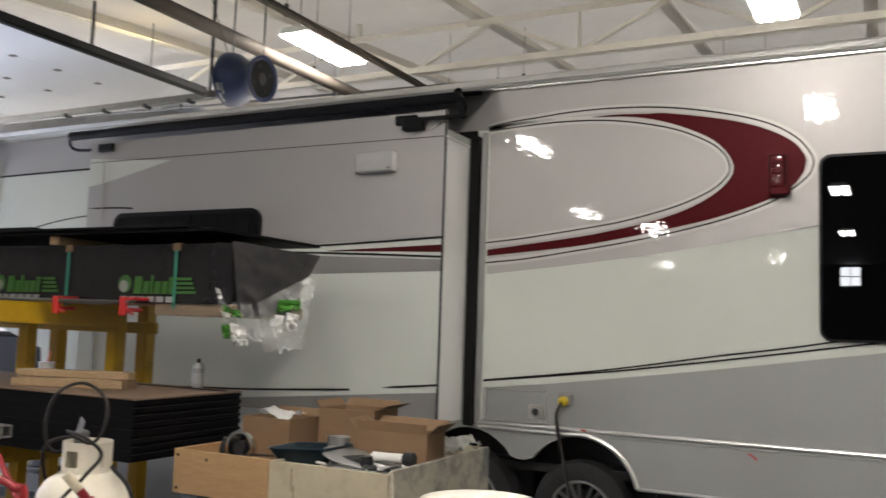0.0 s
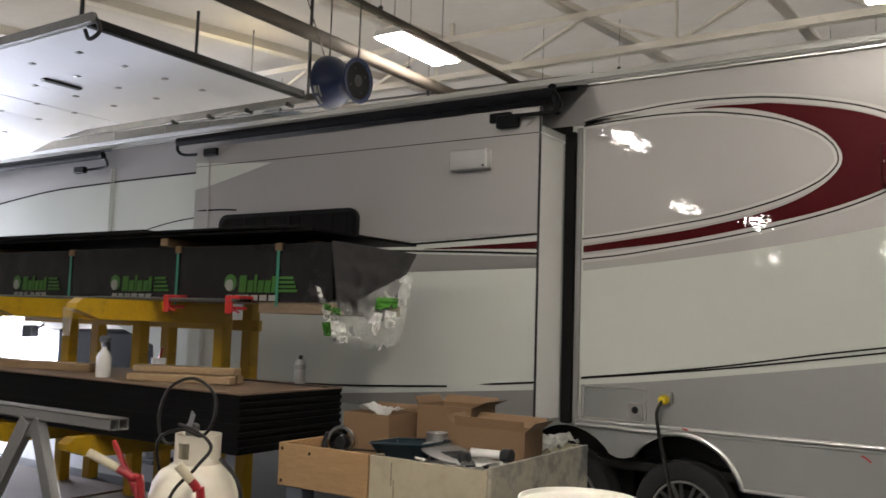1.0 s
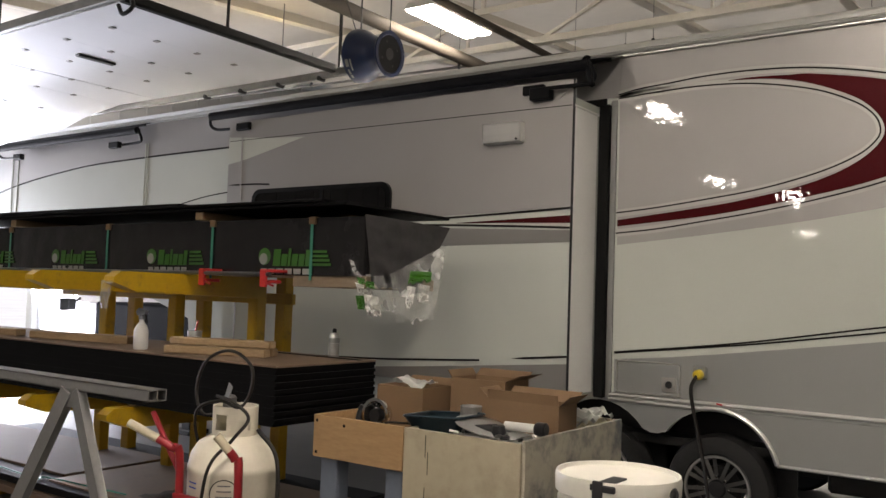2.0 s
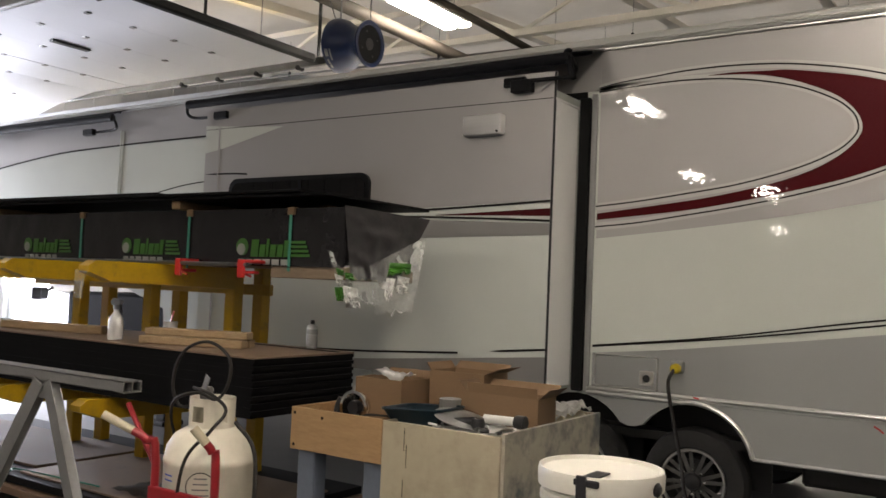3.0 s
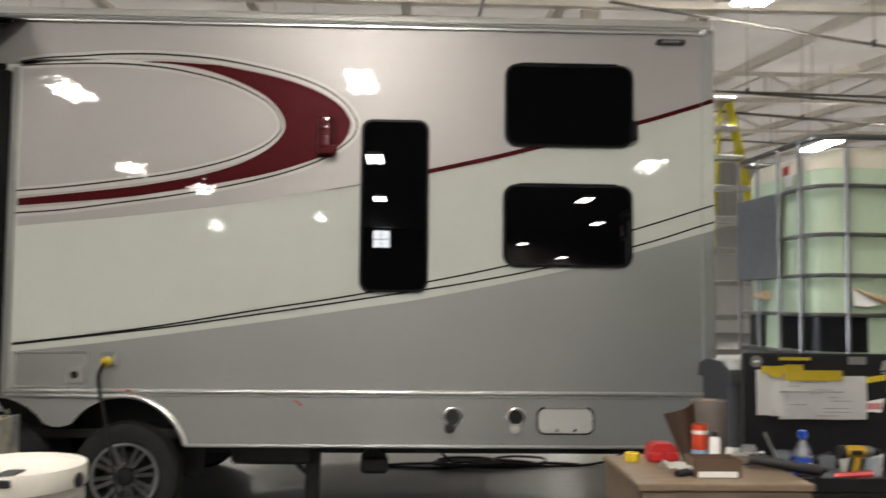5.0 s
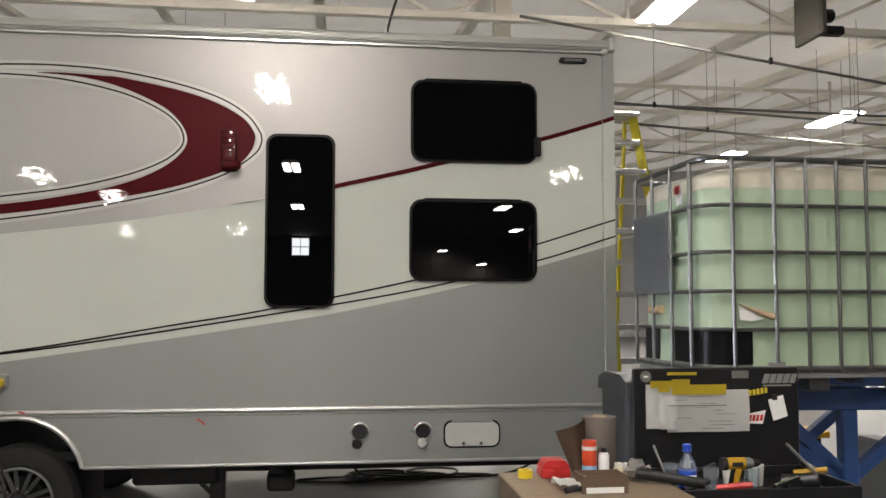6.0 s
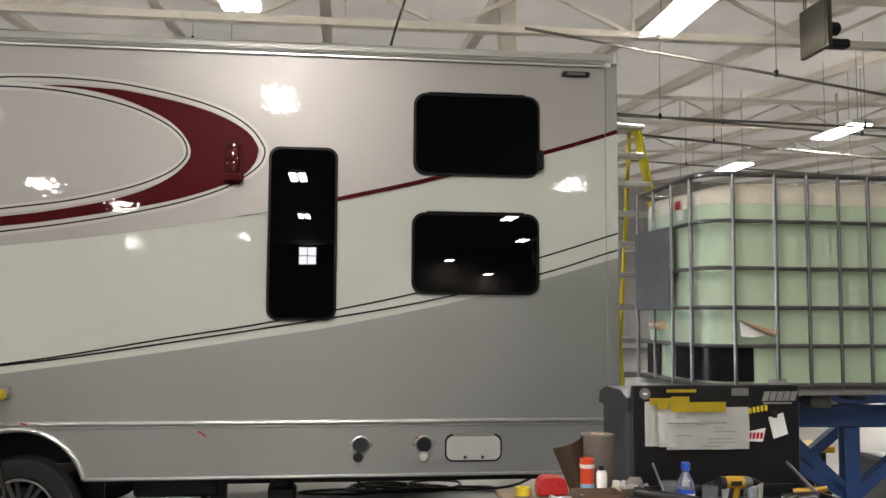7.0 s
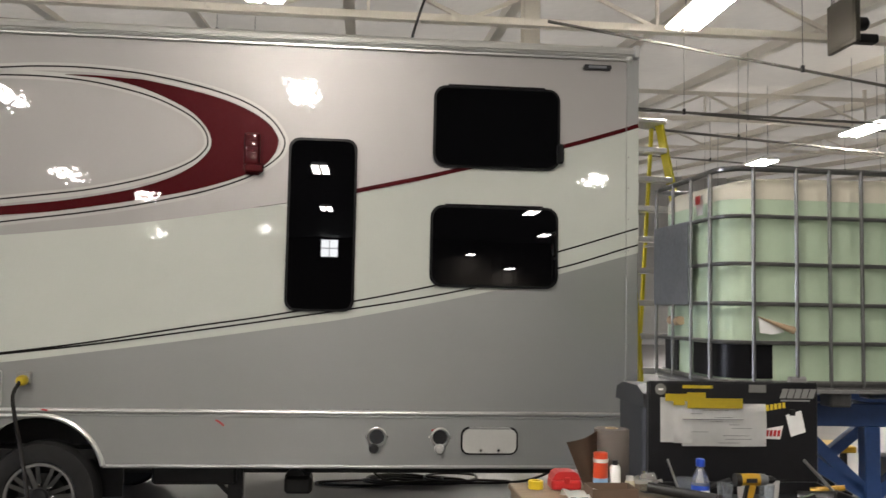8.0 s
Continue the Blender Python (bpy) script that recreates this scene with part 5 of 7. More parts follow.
# steel tubes and red clamps along the front of the pack
for x0, x1, y, z in ((-7.4, -3.35, 4.20, 1.704), (-4.4, -3.0, 4.17, 1.703)):
    solo("steel_tube", rod((x0, y, z), (x1, y, z - 0.004), 0.013, 10), "galv", "thin galvanised tube lying on the rack arms", "tube", "tubes", smooth=True)
for k, x in enumerate((-3.62, -3.05)):
    c = thing("clamp", (x, 4.2, 1.66), "red screw clamp gripping the pack edge", "clamp", "red clamps")
    part("jaw", bx((x - 0.03, 4.17, 1.645), (x + 0.03, 4.29, 1.665), 0.005), "red_plastic", c)
    part("back", bx((x - 0.03, 4.155, 1.62), (x + 0.025, 4.18, 1.73), 0.006), "red_plastic", c)
    part("jaw", bx((x - 0.045, 4.17, 1.71), (x + 0.05 + 0.03 * k, 4.29, 1.73), 0.005), "red_plastic", c)
    part("screw_handle", rod((x - 0.02, 4.18, 1.655), (x + 0.09, 4.16, 1.63), 0.007, 8), "red_plastic", c)
bm = rippled((-3.90, 1.46, 3.62), (-3.80, 1.63), 8, 10, 0.02, 2)
solo("torn_film", bm, "film", "torn scrap of clear film hanging from the arm", "film", smooth=True)

# boards on the floor under the rack
fl = thing("floor_board_pile", (-5.2, 4.6, 0.10), "pile of dark boards under a brown sheet on the rack feet", "boards", "board stacks")
for k in range(2):
    z = 0.102 + 0.06 * k
    part("board", bx((-7.5 + 0.1 * (k % 3), 3.82 + 0.03 * (k % 2) + 0.02 * k, z), (-2.9 - 0.05 * (k % 3), 5.3, z + 0.05), 0.004), "black_board" if k % 3 else "paper_brown", fl)
part("brown_sheet", bx((-4.9, 3.95, 0.2125), (-3.0, 5.0, 0.2255), 0.003), "board_face", fl, "brown hardboard sheet")
part("grey_sheet", bx((-7.5, 4.1, 0.2125), (-4.95, 5.0, 0.2305), 0.003), "paper_brown", fl)
bm = rippled((-3.95, 4.0, 0.25), (-3.35, 4.3), 14, 10, 0.03, 11, "z")
solo("dust_sheet", bm, "paper_grey", "crumpled grey-brown paper on the board pile", "paper", smooth=True)
solo("shipping_strap", tube(smooth_path([(-5.6, 3.96, 0.221), (-5.0, 3.92, 0.222), (-4.95, 3.98, 0.224), (-4.1, 4.02, 0.234)]), 0.006, 6), "strap", "loose green strap trailing over the boards", "strap")
lumber((-2.9, 3.85, 0.06), (-1.9, 4.9, 0.06), 0.14, 0.04, "flat pine plank lying on the floor", "planks")
lumber((-3.1, 4.2, 0.10), (-2.2, 4.6, 0.10), 0.14, 0.04, "flat pine plank lying across another", "planks")

# aluminium box beam on a trestle
tr = thing("trestle", (-3.5, 3.3, 0), "grey aluminium sawhorse with a twin-cell box beam", "sawhorse")
bm = bmesh.new()
by0, by1, bz0, bz1 = 3.20, 3.31, 1.025, 1.083
for lo, hi in (((by0, bz0), (by1, bz0 + 0.005)), ((by0, bz1 - 0.005), (by1, bz1)), ((by0, bz0), (by0 + 0.005, bz1)), ((by1 - 0.005, bz0), (by1, bz1)), ((3.2525, bz0), (3.2575, bz1))):
    bx((-5.6, lo[0], lo[1]), (-2.80, hi[0], hi[1]), 0, bm)
part("box_beam", bm, "alu_dull", tr, "hollow aluminium beam")
for xt, xb, y in ((-3.52, -3.95, 3.2), (-3.44, -3.05, 3.2)):
    part("leg", beam((xt, y + 0.02, 1.02), (xb + (xb - xt) * 0.42, y - 0.03, 0.0), 0.05, 0.075, None, 0.004), "alu_dull", tr)
for xt, xb in ((-5.2, -5.45), (-5.1, -4.85)):
    part("leg", beam((xt, 3.25, 1.02), (xb, 3.3, 0.0), 0.05, 0.07, None, 0.004), "alu_dull", tr)
part("leg_plate", bx((-3.56, 3.21, 0.93), (-3.40, 3.225, 1.024), 0.003), "alu_dull", tr)

# gas cylinder on a red hand truck
gx, gy = -1.975, 3.04
cyl = thing("gas_cylinder", (gx, gy, 0.06), "tall cream-white propane cylinder with a black hose", "cylinder")
R = 0.187
part("body", lathe([(0.12, 0.06), (0.17, 0.08), (R, 0.16), (R, 0.835), (R + 0.0025, 0.84), (R + 0.0025, 0.862), (R, 0.866), (0.178, 0.91), (0.15, 0.955), (0.10, 0.985), (0.03, 0.995)], (gx, gy, 0), 48), "tank_white", cyl, smooth=True)
bm = bmesh.new()
for k in range(40):
    a0, a1 = radians(9 * k), radians(9 * k + 9)
    facing = (9 * k) % 360
    win = 255 <= facing < 292 or 345 <= facing < 360
    rings = ((0.965, 1.108),) if not win else ((0.965, 1.010), (1.076, 1.108))
    for za, zb in rings:
        v = []
        for r in (0.090, 0.095):
            for a in (a0, a1):
                for z in (za, zb):
                    v.append(bm.verts.new((gx + r * math.cos(a), gy + r * math.sin(a), z)))
        for f in ((4, 6, 7, 5), (0, 1, 3, 2), (0, 2, 6, 4), (1, 5, 7, 3), (0, 4, 5, 1), (2, 3, 7, 6)):
            bm.faces.new([v[i] for i in f])
bmesh.ops.remove_doubles(bm, verts=bm.verts, dist=0.0004)
part("collar", bm, "tank_white", cyl, "cream guard collar with hand holes")
part("valve", lathe([(0.025, 0.98), (0.03, 1.02), (0.018, 1.03), (0.018, 1.06), (0.04, 1.065), (0.04, 1.085)], (gx, gy, 0), 16), "galv", cyl)
part("regulator", bx((gx - 0.06, gy - 0.03, 1.09), (gx + 0.0, gy + 0.01, 1.15), 0.01), "galv", cyl)
part("tag", beam((gx - 0.01, gy - 0.05, 1.12), (gx + 0.03, gy - 0.06, 1.20), 0.004, 0.035), "alu_dull", cyl)
hose = smooth_path([(gx - 0.04, gy, 1.09), (gx - 0.13, gy - 0.06, 1.06), (gx - 0.165, gy - 0.08, 1.16), (gx - 0.11, gy - 0.08, 1.29), (gx + 0.04, gy - 0.08, 1.345), (gx + 0.17, gy - 0.08, 1.29), (gx + 0.175, gy - 0.08, 1.19), (gx + 0.11, gy - 0.08, 1.115), (gx + 0.02, gy - 0.10, 1.135), (gx - 0.10, gy - 0.11, 1.10), (gx - 0.19, gy - 0.06, 1.02), (gx - 0.20, gy - 0.02, 0.90)])
part("hose", tube(hose, 0.0068, 10), "hose", cyl, "coiled black rubber hose", smooth=True)
part("hose", tube(smooth_path([(gx - 0.03, gy - 0.08, 1.15), (gx + 0.12, gy - 0.12, 1.14), (gx + 0.19, gy - 0.10, 1.08), (gx + 0.17, gy - 0.16, 1.0), (gx + 0.09, gy - 0.22, 0.86), (gx + 0.06, gy - 0.22, 0.5), (gx + 0.1, gy - 0.2, 0.1)]), 0.007, 10), "hose", cyl, smooth=True)
part("hose", tube(smooth_path([(gx + 0.14, gy, 1.02), (gx + 0.24, gy + 0.02, 0.9), (gx + 0.27, gy, 0.6), (gx + 0.3, gy, 0.2)]), 0.009, 8), "hose", cyl, smooth=True)
# round printed mark and scribble bars, wrapped on the wall
for r0, r1 in ((0.056, 0.060),):
    bm = bmesh.new()
    c0 = radians(-52)
    pts = [[], []]
    for k in range(33):
        a = 2 * math.pi * k / 32
        for r, p in ((r0, pts[0]), (r1, pts[1])):
            th = c0 + r * math.cos(a) / R
            p.append(bm.verts.new((gx + (R + 0.001) * math.cos(th), gy + (R + 0.001) * math.sin(th), 0.77 + r * math.sin(a))))
    for k in range(32):
        bm.faces.new((pts[0][k], pts[0][k + 1], pts[1][k + 1], pts[1][k]))
    part("print_ring", bm, "black_plastic", cyl, "round black printed mark")
def wrap_bar(th0, th1, z0, z1, m):
    bm = bmesh.new()
    lo = [bm.verts.new((gx + (R + 0.001) * math.cos(radians(th0 + (th1 - th0) * k / 8)), gy + (R + 0.001) * math.sin(radians(th0 + (th1 - th0) * k / 8)), z0)) for k in range(9)]
    hi = [bm.verts.new((v.co.x, v.co.y, z1)) for v in lo]
    for k in range(8):
        bm.faces.new((lo[k], lo[k + 1], hi[k + 1], hi[k]))
    part("print_bar", bm, m, cyl)
for k in range(4):
    wrap_bar(-63 + k, -41 - k, 0.735 + 0.022 * k, 0.741 + 0.022 * k, "ink")
for k in range(2):
    wrap_bar(-110, -92, 0.800 - 0.02 * k, 0.806 - 0.02 * k, "cap_blue")
ht = thing("hand_truck", (gx, gy - 0.22, 0), "red tubular hand truck with cream grips carrying the cylinder", "hand truck")
ry = gy - 0.215
for s, lean in ((-1, (-0.17, -0.10)), (1, (-0.05, -0.06))):
    x = gx + (-0.08 if s < 0 else 0.275)
    p = [(x, ry, 0.05), (x, ry, 0.86), (x + lean[0] * 0.2, ry + lean[1] * 0.2, 0.94), (x + lean[0] * 0.5, ry + lean[1] * 0.5, 0.975)]
    part("rail", tube(smooth_path(p, 5), 0.017, 10), "truck_red", ht, smooth=True)
    g0, g1 = Vector(p[-1]), Vector((x + lean[0] * 1.15, ry + lean[1] * 1.15, 1.035))
    part("grip", tube([g0, g0.lerp(g1, 0.3), g0.lerp(g1, 0.35), g0.lerp(g1, 0.7), g1], 0.018, 12), "grip", ht, "worn cream hand grip", smooth=True)
for z in (0.70, 0.35):
    part("cross_bar", bx((gx - 0.10, ry - 0.018, z), (gx + 0.29, ry + 0.004, z + 0.06), 0.004), "truck_red", ht)
part("toe_plate", bx((gx - 0.2, ry, 0.045), (gx + 0.2, gy + 0.2, 0.058), 0.003), "truck_red", ht)
for s in (-1, 1):
    part("wheel", lathe([(0.05, -0.03), (0.125, -0.025), (0.125, 0.025), (0.05, 0.03)], (gx + s * 0.24, ry - 0.05, 0.125), 24, axis="x"), "tyre", ht, smooth=True)
part("axle", rod((gx - 0.24, ry - 0.05, 0.125), (gx + 0.24, ry - 0.05, 0.125), 0.012, 8), "black_steel", ht)
part("wand", rod((gx - 0.38, ry + 0.08, 1.05), (gx - 0.14, ry + 0.05, 0.82), 0.012, 8), "truck_red", ht, "red metal torch wand")

# ---- work bench made of boxes ----
FY = 3.92
bench = thing("box_bench", (-1.65, 4.4, 0), "plywood and cream-painted work bench with open box top", "bench")
part("front_board", bx((-2.335, FY - 0.018, 0.735), (-1.735, FY, 0.955), 0.003), "ply", bench, "bare plywood front board")
part("side_board", bx((-2.335, FY, 0.735), (-2.317, 4.78, 0.955), 0.003), "ply", bench)
part("back_board", bx((-2.317, 4.76, 0.735), (-1.735, 4.78, 0.955), 0.003), "ply", bench)
part("tray_floor", bx((-2.317, FY, 0.84), (-1.735, 4.76, 0.858)), "ply", bench)
for x in (-2.30, -1.86):
    for y in (FY + 0.01, 4.62):
        part("leg", bx((x, y, 0), (x + 0.115, y + 0.10, 0.735), 0.006), "leg_blue", bench, "blue-grey painted leg")
part("cabinet_front", bx((-1.733, FY - 0.012, 0.05), (-1.07, FY + 0.006, 0.952), 0.003), "cream_box", bench, "cream-painted front panel")
part("cabinet_side", bx((-1.075, FY + 0.007, 0.05), (-1.057, 4.98, 0.965), 0.003), "stained_box", bench, "side panel smeared with dark paint")
part("cabinet_side", bx((-1.733, FY + 0.007, 0.05), (-1.715, 4.98, 0.95)), "cream_box", bench)
part("cabinet_back", bx((-1.715, 4.96, 0.05), (-1.075, 4.98, 0.96)), "cream_box", bench)
part("shelf_top", bx((-1.715, FY + 0.007, 0.915), (-1.076, 4.50, 0.935)), "stained_box", bench)
part("shelf_top", bx((-1.715, 4.50, 0.80), (-1.076, 4.96, 0.818)), "cream_box", bench)
for x, z0, z1 in ((-1.60, 0.82, 0.93), (-1.585, 0.74, 0.85), (-1.6, 0.6, 0.68)):
    part("crack", bx((x, FY - 0.0135, z0), (x + 0.003, FY - 0.0121, z1)), "black_board", bench)
for x, z in ((-2.31, 0.925), (-2.12, 0.915), (-2.31, 0.76)):
    part("screw_hole", lathe([(0.009, 0), (0.007, -0.001)], (x, FY - 0.0181, z), 10, axis="y"), "black_board", bench)


def carton(x0, x1, y0, y1, z0, z1, label, flaps=(1, 1, 1, 1), lift=0.6):
    c = thing("carton", ((x0 + x1) / 2, (y0 + y1) / 2, z0), label, "box", "open cartons")
    t = 0.005
    for lo, hi in (((x0, y0, z0), (x1, y0 + t, z1)), ((x0, y1 - t, z0), (x1, y1, z1)), ((x0, y0 + t, z0), (x0 + t, y1 - t, z1)), ((x1 - t, y0 + t, z0), (x1, y1 - t, z1)), ((x0 + t, y0 + t, z0), (x1 - t, y1 - t, z0 + t))):
        part("side", bx(lo, hi), "card", c)
    w = min(x1 - x0, y1 - y0) * 0.42
    up, out = w * lift, w * math.sqrt(max(0.05, 1 - lift * lift))
    if flaps[0]:
        part("flap", prism([(y0, z1), (y0 - out * flaps[0], z1 + up), (y0 - out * flaps[0] + 0.006, z1 + up), (y0 + 0.006, z1)], x0 + 0.004, x1 - 0.004, axis="x"), "card", c)
    if flaps[1]:
        part("flap", prism([(y1, z1), (y1 + out * flaps[1], z1 + up), (y1 + out * flaps[1] - 0.006, z1 + up), (y1 - 0.006, z1)], x0 + 0.004, x1 - 0.004, axis="x"), "card", c)
    if flaps[2]:
        part("flap", prism([(x0, z1), (x0 - out * flaps[2], z1 + up), (x0 - out * flaps[2] + 0.006, z1 + up), (x0 + 0.006, z1)], y0 + 0.004, y1 - 0.004), "card", c)
    if flaps[3]:
        part("flap", prism([(x1, z1), (x1 + out * flaps[3], z1 + up), (x1 + out * flaps[3] - 0.006, z1 + up), (x1 - 0.006, z1)], y0 + 0.004, y1 - 0.004), "card", c)
    return c


carton(-2.25, -1.93, 4.32, 4.60, 0.859, 1.095, "open brown carton with white packing paper inside", (0, 0.4, 0, 0), 0.3)
bm = rippled((-2.19, 4.36, 1.11), (-2.0, 4.56), 14, 12, 0.05, 21, "z")
solo("packing_paper", bm, "paper", "crumpled white packing paper in a carton", "paper", smooth=True)
carton(-1.87, -1.52, 4.50, 4.755, 0.859, 1.155, "open brown carton with its flaps folded out", (0, 0.5, 0.3, 0.9), 0.35)
carton(-1.50, -1.09, 4.30, 4.495, 0.936, 1.085, "open brown carton with wide flaps on the bench", (0.12, 1.1, 0.9, 1.0), 0.62)
bm = rippled((-1.34, 4.58, 1.0), (-1.085, 4.93), 18, 16, 0.08, 31, "z")
solo("packing_foam", bm, "milky", "crumpled cream packing foam in the bench bin", "foam", smooth=True)
solo("foam_block", bx((-1.40, 4.60, 0.819), (-1.10, 4.93, 0.975), 0.03), "grip", "cream foam block in the bench bin", "foam")

# things lying on the bench
tx, ty = -1.62, 4.10
tray = thing("parts_tray", (tx, ty, 0.936), "dark teal plastic parts tray lying on the bench", "tray")


def flared(lo, hi, z0, z1, flare, thick):
    """An open tray whose sides lean outwards."""
    bm = bmesh.new()
    low = [bm.verts.new((x, y, z0)) for x, y in rounded(lo[0], hi[0], lo[1], hi[1], 0.02, 3)]
    top = [bm.verts.new((x, y, z1 + 0.018 * (x - lo[0]) / (hi[0] - lo[0]))) for x, y in rounded(lo[0] - flare, hi[0] + flare, lo[1] - flare, hi[1] + flare, 0.03, 3)]
    n = len(low)
    bm.faces.new(low)
    for k in range(n):
        bm.faces.new((low[k], low[(k + 1) % n], top[(k + 1) % n], top[k]))
    bmesh.ops.solidify(bm, geom=bm.faces[:], thickness=thick)
    return bm, [v.co.copy() for v in top]


bm, rim = flared((tx - 0.15, ty - 0.09), (tx + 0.13, ty + 0.09), 0.937, 0.998, 0.035, 0.004)
part("tray_shell", bm, "teal", tray, smooth=True)
part("rolled_rim", tube(rim + rim[:1], 0.006, 6), "teal", tray, smooth=True)
solo("pipe_fitting", lathe([(0.018, -0.05), (0.022, -0.05), (0.022, -0.02), (0.016, -0.02), (0.016, 0.05), (0.012, 0.05)], (tx + 0.0, ty - 0.03, 0.967), 16, axis="x"), "chrome", "chrome pipe fitting lying in the tray", "fitting", smooth=True)
solo("tin_can", lathe([(0.055, 0), (0.056, 0.004), (0.055, 0.008), (0.055, 0.105), (0.057, 0.11), (0.053, 0.112), (0.052, 0.10)], (-1.56, 4.24, 0.936), 32), "alu_dull", "open paint-splashed tin can on the bench", "can", smooth=True)
disc = lathe([(0.14, 0), (0.145, 0.006), (0.13, 0.018), (0.04, 0.024)], (0, 0, 0), 40)
bmesh.ops.rotate(disc, verts=disc.verts, cent=(0, 0, 0), matrix=Matrix.Rotation(radians(14), 3, "Y"))
bmesh.ops.translate(disc, verts=disc.verts, vec=(-1.39, 4.09, 0.972))
solo("plate_disc", disc, "alu_dull", "dull grey round plate leaning on tools", "plate", smooth=True)
bm = rippled((-1.50, 3.96, 0.948), (-1.18, 4.25), 16, 14, 0.018, 41, "z")
solo("rag", bm, "paper", "crumpled white paper towel on the bench top", "paper", smooth=True)
tor = thing("work_light", (-1.22, 4.14, 0.96), "white tubular work light with a black cap", "torch")
part("barrel", tube([(-1.30, 4.15, 0.985), (-1.14, 4.17, 0.985)], 0.022, 16), "milky", tor, smooth=True)
part("cap", lathe([(0.03, 0), (0.034, 0.01), (0.034, 0.05), (0.028, 0.055)], (-1.14, 4.172, 0.985), 16, axis="x"), "black_plastic", tor, smooth=True)
gr = thing("angle_grinder", (-1.33, 4.02, 0.94), "black angle grinder lying on the bench", "tool")
part("handle", tube(smooth_path([(-1.43, 4.0, 0.965), (-1.36, 4.02, 0.975), (-1.28, 4.04, 0.985)], 4), 0.022, 12), "black_plastic", gr, smooth=True)
part("head", lathe([(0.032, 0), (0.036, 0.02), (0.03, 0.05)], (-1.27, 4.04, 0.95), 16), "black_plastic", gr, smooth=True)
random.seed(12)
for k in range(12):
    x, y = random.uniform(-1.45, -1.10), random.uniform(3.95, 4.12)
    a = random.uniform(0, 3.1)
    l = random.uniform(0.03, 0.09)
    solo("metal_part", rod((x, y, 0.955), (x + l * math.cos(a), y + 0.5 * l * math.sin(a), 0.957), random.uniform(0.006, 0.012), 8), random.choice(("galv", "black_steel", "chrome", "milky")), "small metal part lying on the bench top", "part", "small parts")
lt = thing("work_lamp", (-2.06, 4.10, 0.859), "chrome round work lamp on the bench tray", "lamp")
part("shell", lathe([(0.02, 0.05), (0.06, 0.045), (0.085, 0.0), (0.09, -0.03), (0.075, -0.03), (0.05, 0.02)], (-2.04, 4.08, 0.965), 28, axis="y", caps=False), "chrome", lt, smooth=True)
part("core", lathe([(0.035, -0.035), (0.04, 0.0), (0.03, 0.02)], (-2.04, 4.08, 0.965), 16, axis="y"), "black_plastic", lt, smooth=True)
part("stand", bx((-2.08, 4.06, 0.859), (-2.0, 4.14, 0.885), 0.006), "black_plastic", lt)
part("grip", tube(smooth_path([(-2.17, 4.08, 0.87), (-2.17, 4.09, 0.95), (-2.155, 4.1, 1.0)], 4), 0.024, 12), "black_plastic", lt, smooth=True)
part("cord", tube(smooth_path([(-2.0, 4.02, 0.90), (-1.9, 3.98, 0.95), (-1.8, 4.0, 0.955), (-1.76, 4.05, 0.95)]), 0.006, 6), "hose", lt)

# ---- white pail near the camera ----
px_, py_, pz_ = -0.015, 2.575, 1.172
pail = thing("pail", (px_, py_, 0.80), "white plastic pail with a lid and black tape, on a stand", "bucket")
part("body", lathe([(0.125, -0.37), (0.135, -0.368), (0.143, -0.10), (0.146, -0.098), (0.146, -0.085), (0.152, -0.083), (0.152, -0.065), (0.147, -0.06), (0.147, -0.045)], (px_, py_, pz_), 56), "bucket", pail, smooth=True)
part("lid", lathe([(0.150, -0.052), (0.1575, -0.046), (0.159, -0.012), (0.156, 0.0), (0.151, 0.0), (0.147, -0.010), (0.135, -0.012), (0.05, -0.011), (0.003, -0.011)], (px_, py_, pz_), 56), "bucket", pail, "white snap-on lid", smooth=True)
def on_pail(th, r, z):
    return (px_ + r * math.cos(radians(th)), py_ + r * math.sin(radians(th)), pz_ + z)
bm = bx((px_ + 0.0, py_ - 0.146, pz_ - 0.0105), (px_ + 0.038, py_ - 0.03, pz_ - 0.006), 0.001)
part("tape", bm, "black_tape", pail, "black tape strip")
part("tape", bx((px_ + 0.004, py_ - 0.1615, pz_ - 0.075), (px_ + 0.03, py_ - 0.152, pz_ + 0.003), 0.002), "black_tape", pail)
part("tape", bx((px_ - 0.004, py_ - 0.160, pz_ - 0.022), (px_ + 0.062, py_ - 0.15, pz_ - 0.005), 0.003), "black_tape", pail)
part("handle_ear", lathe([(0.016, 0), (0.018, 0.01), (0.010, 0.016)], on_pail(-10, 0.152, -0.03), 14, axis="x"), "black_plastic", pail)
solo("pail_stand", bx((px_ - 0.11, py_ - 0.11, 0), (px_ + 0.11, py_ + 0.11, 0.801), 0.008), "ply", "plain plywood stand under the pail", "stand")
st = thing("shop_stool", (-0.36, 2.75, 0), "plain plywood box stand with a film bag on it", "stand")
part("box", bx((-0.42, 2.66, 0), (-0.22, 2.86, 0.94), 0.006), "ply", st)
bm = rippled((-0.36, 2.68, 0.985), (-0.20, 2.84), 14, 12, 0.05, 51, "z")
solo("film_bag", bm, "milky", "crumpled blue and white plastic bag beside the pail", "bag", smooth=True)

# ---- tank tote on a blue stand ----
ibc = thing("tank_tote", (2.765, 4.465, 1.20), "caged plastic tank tote full of pale green liquid", "tank", "", 2.0)
L, W_, ZB, ZT = 1.2, 0.93, 0.115, 1.16      # its own coordinates: base at 0


def soft_box(lo, hi, r, bm=None):
    return prism(rounded(lo[0], hi[0], lo[1], hi[1], r, 8), lo[2], hi[2], bm, "z")


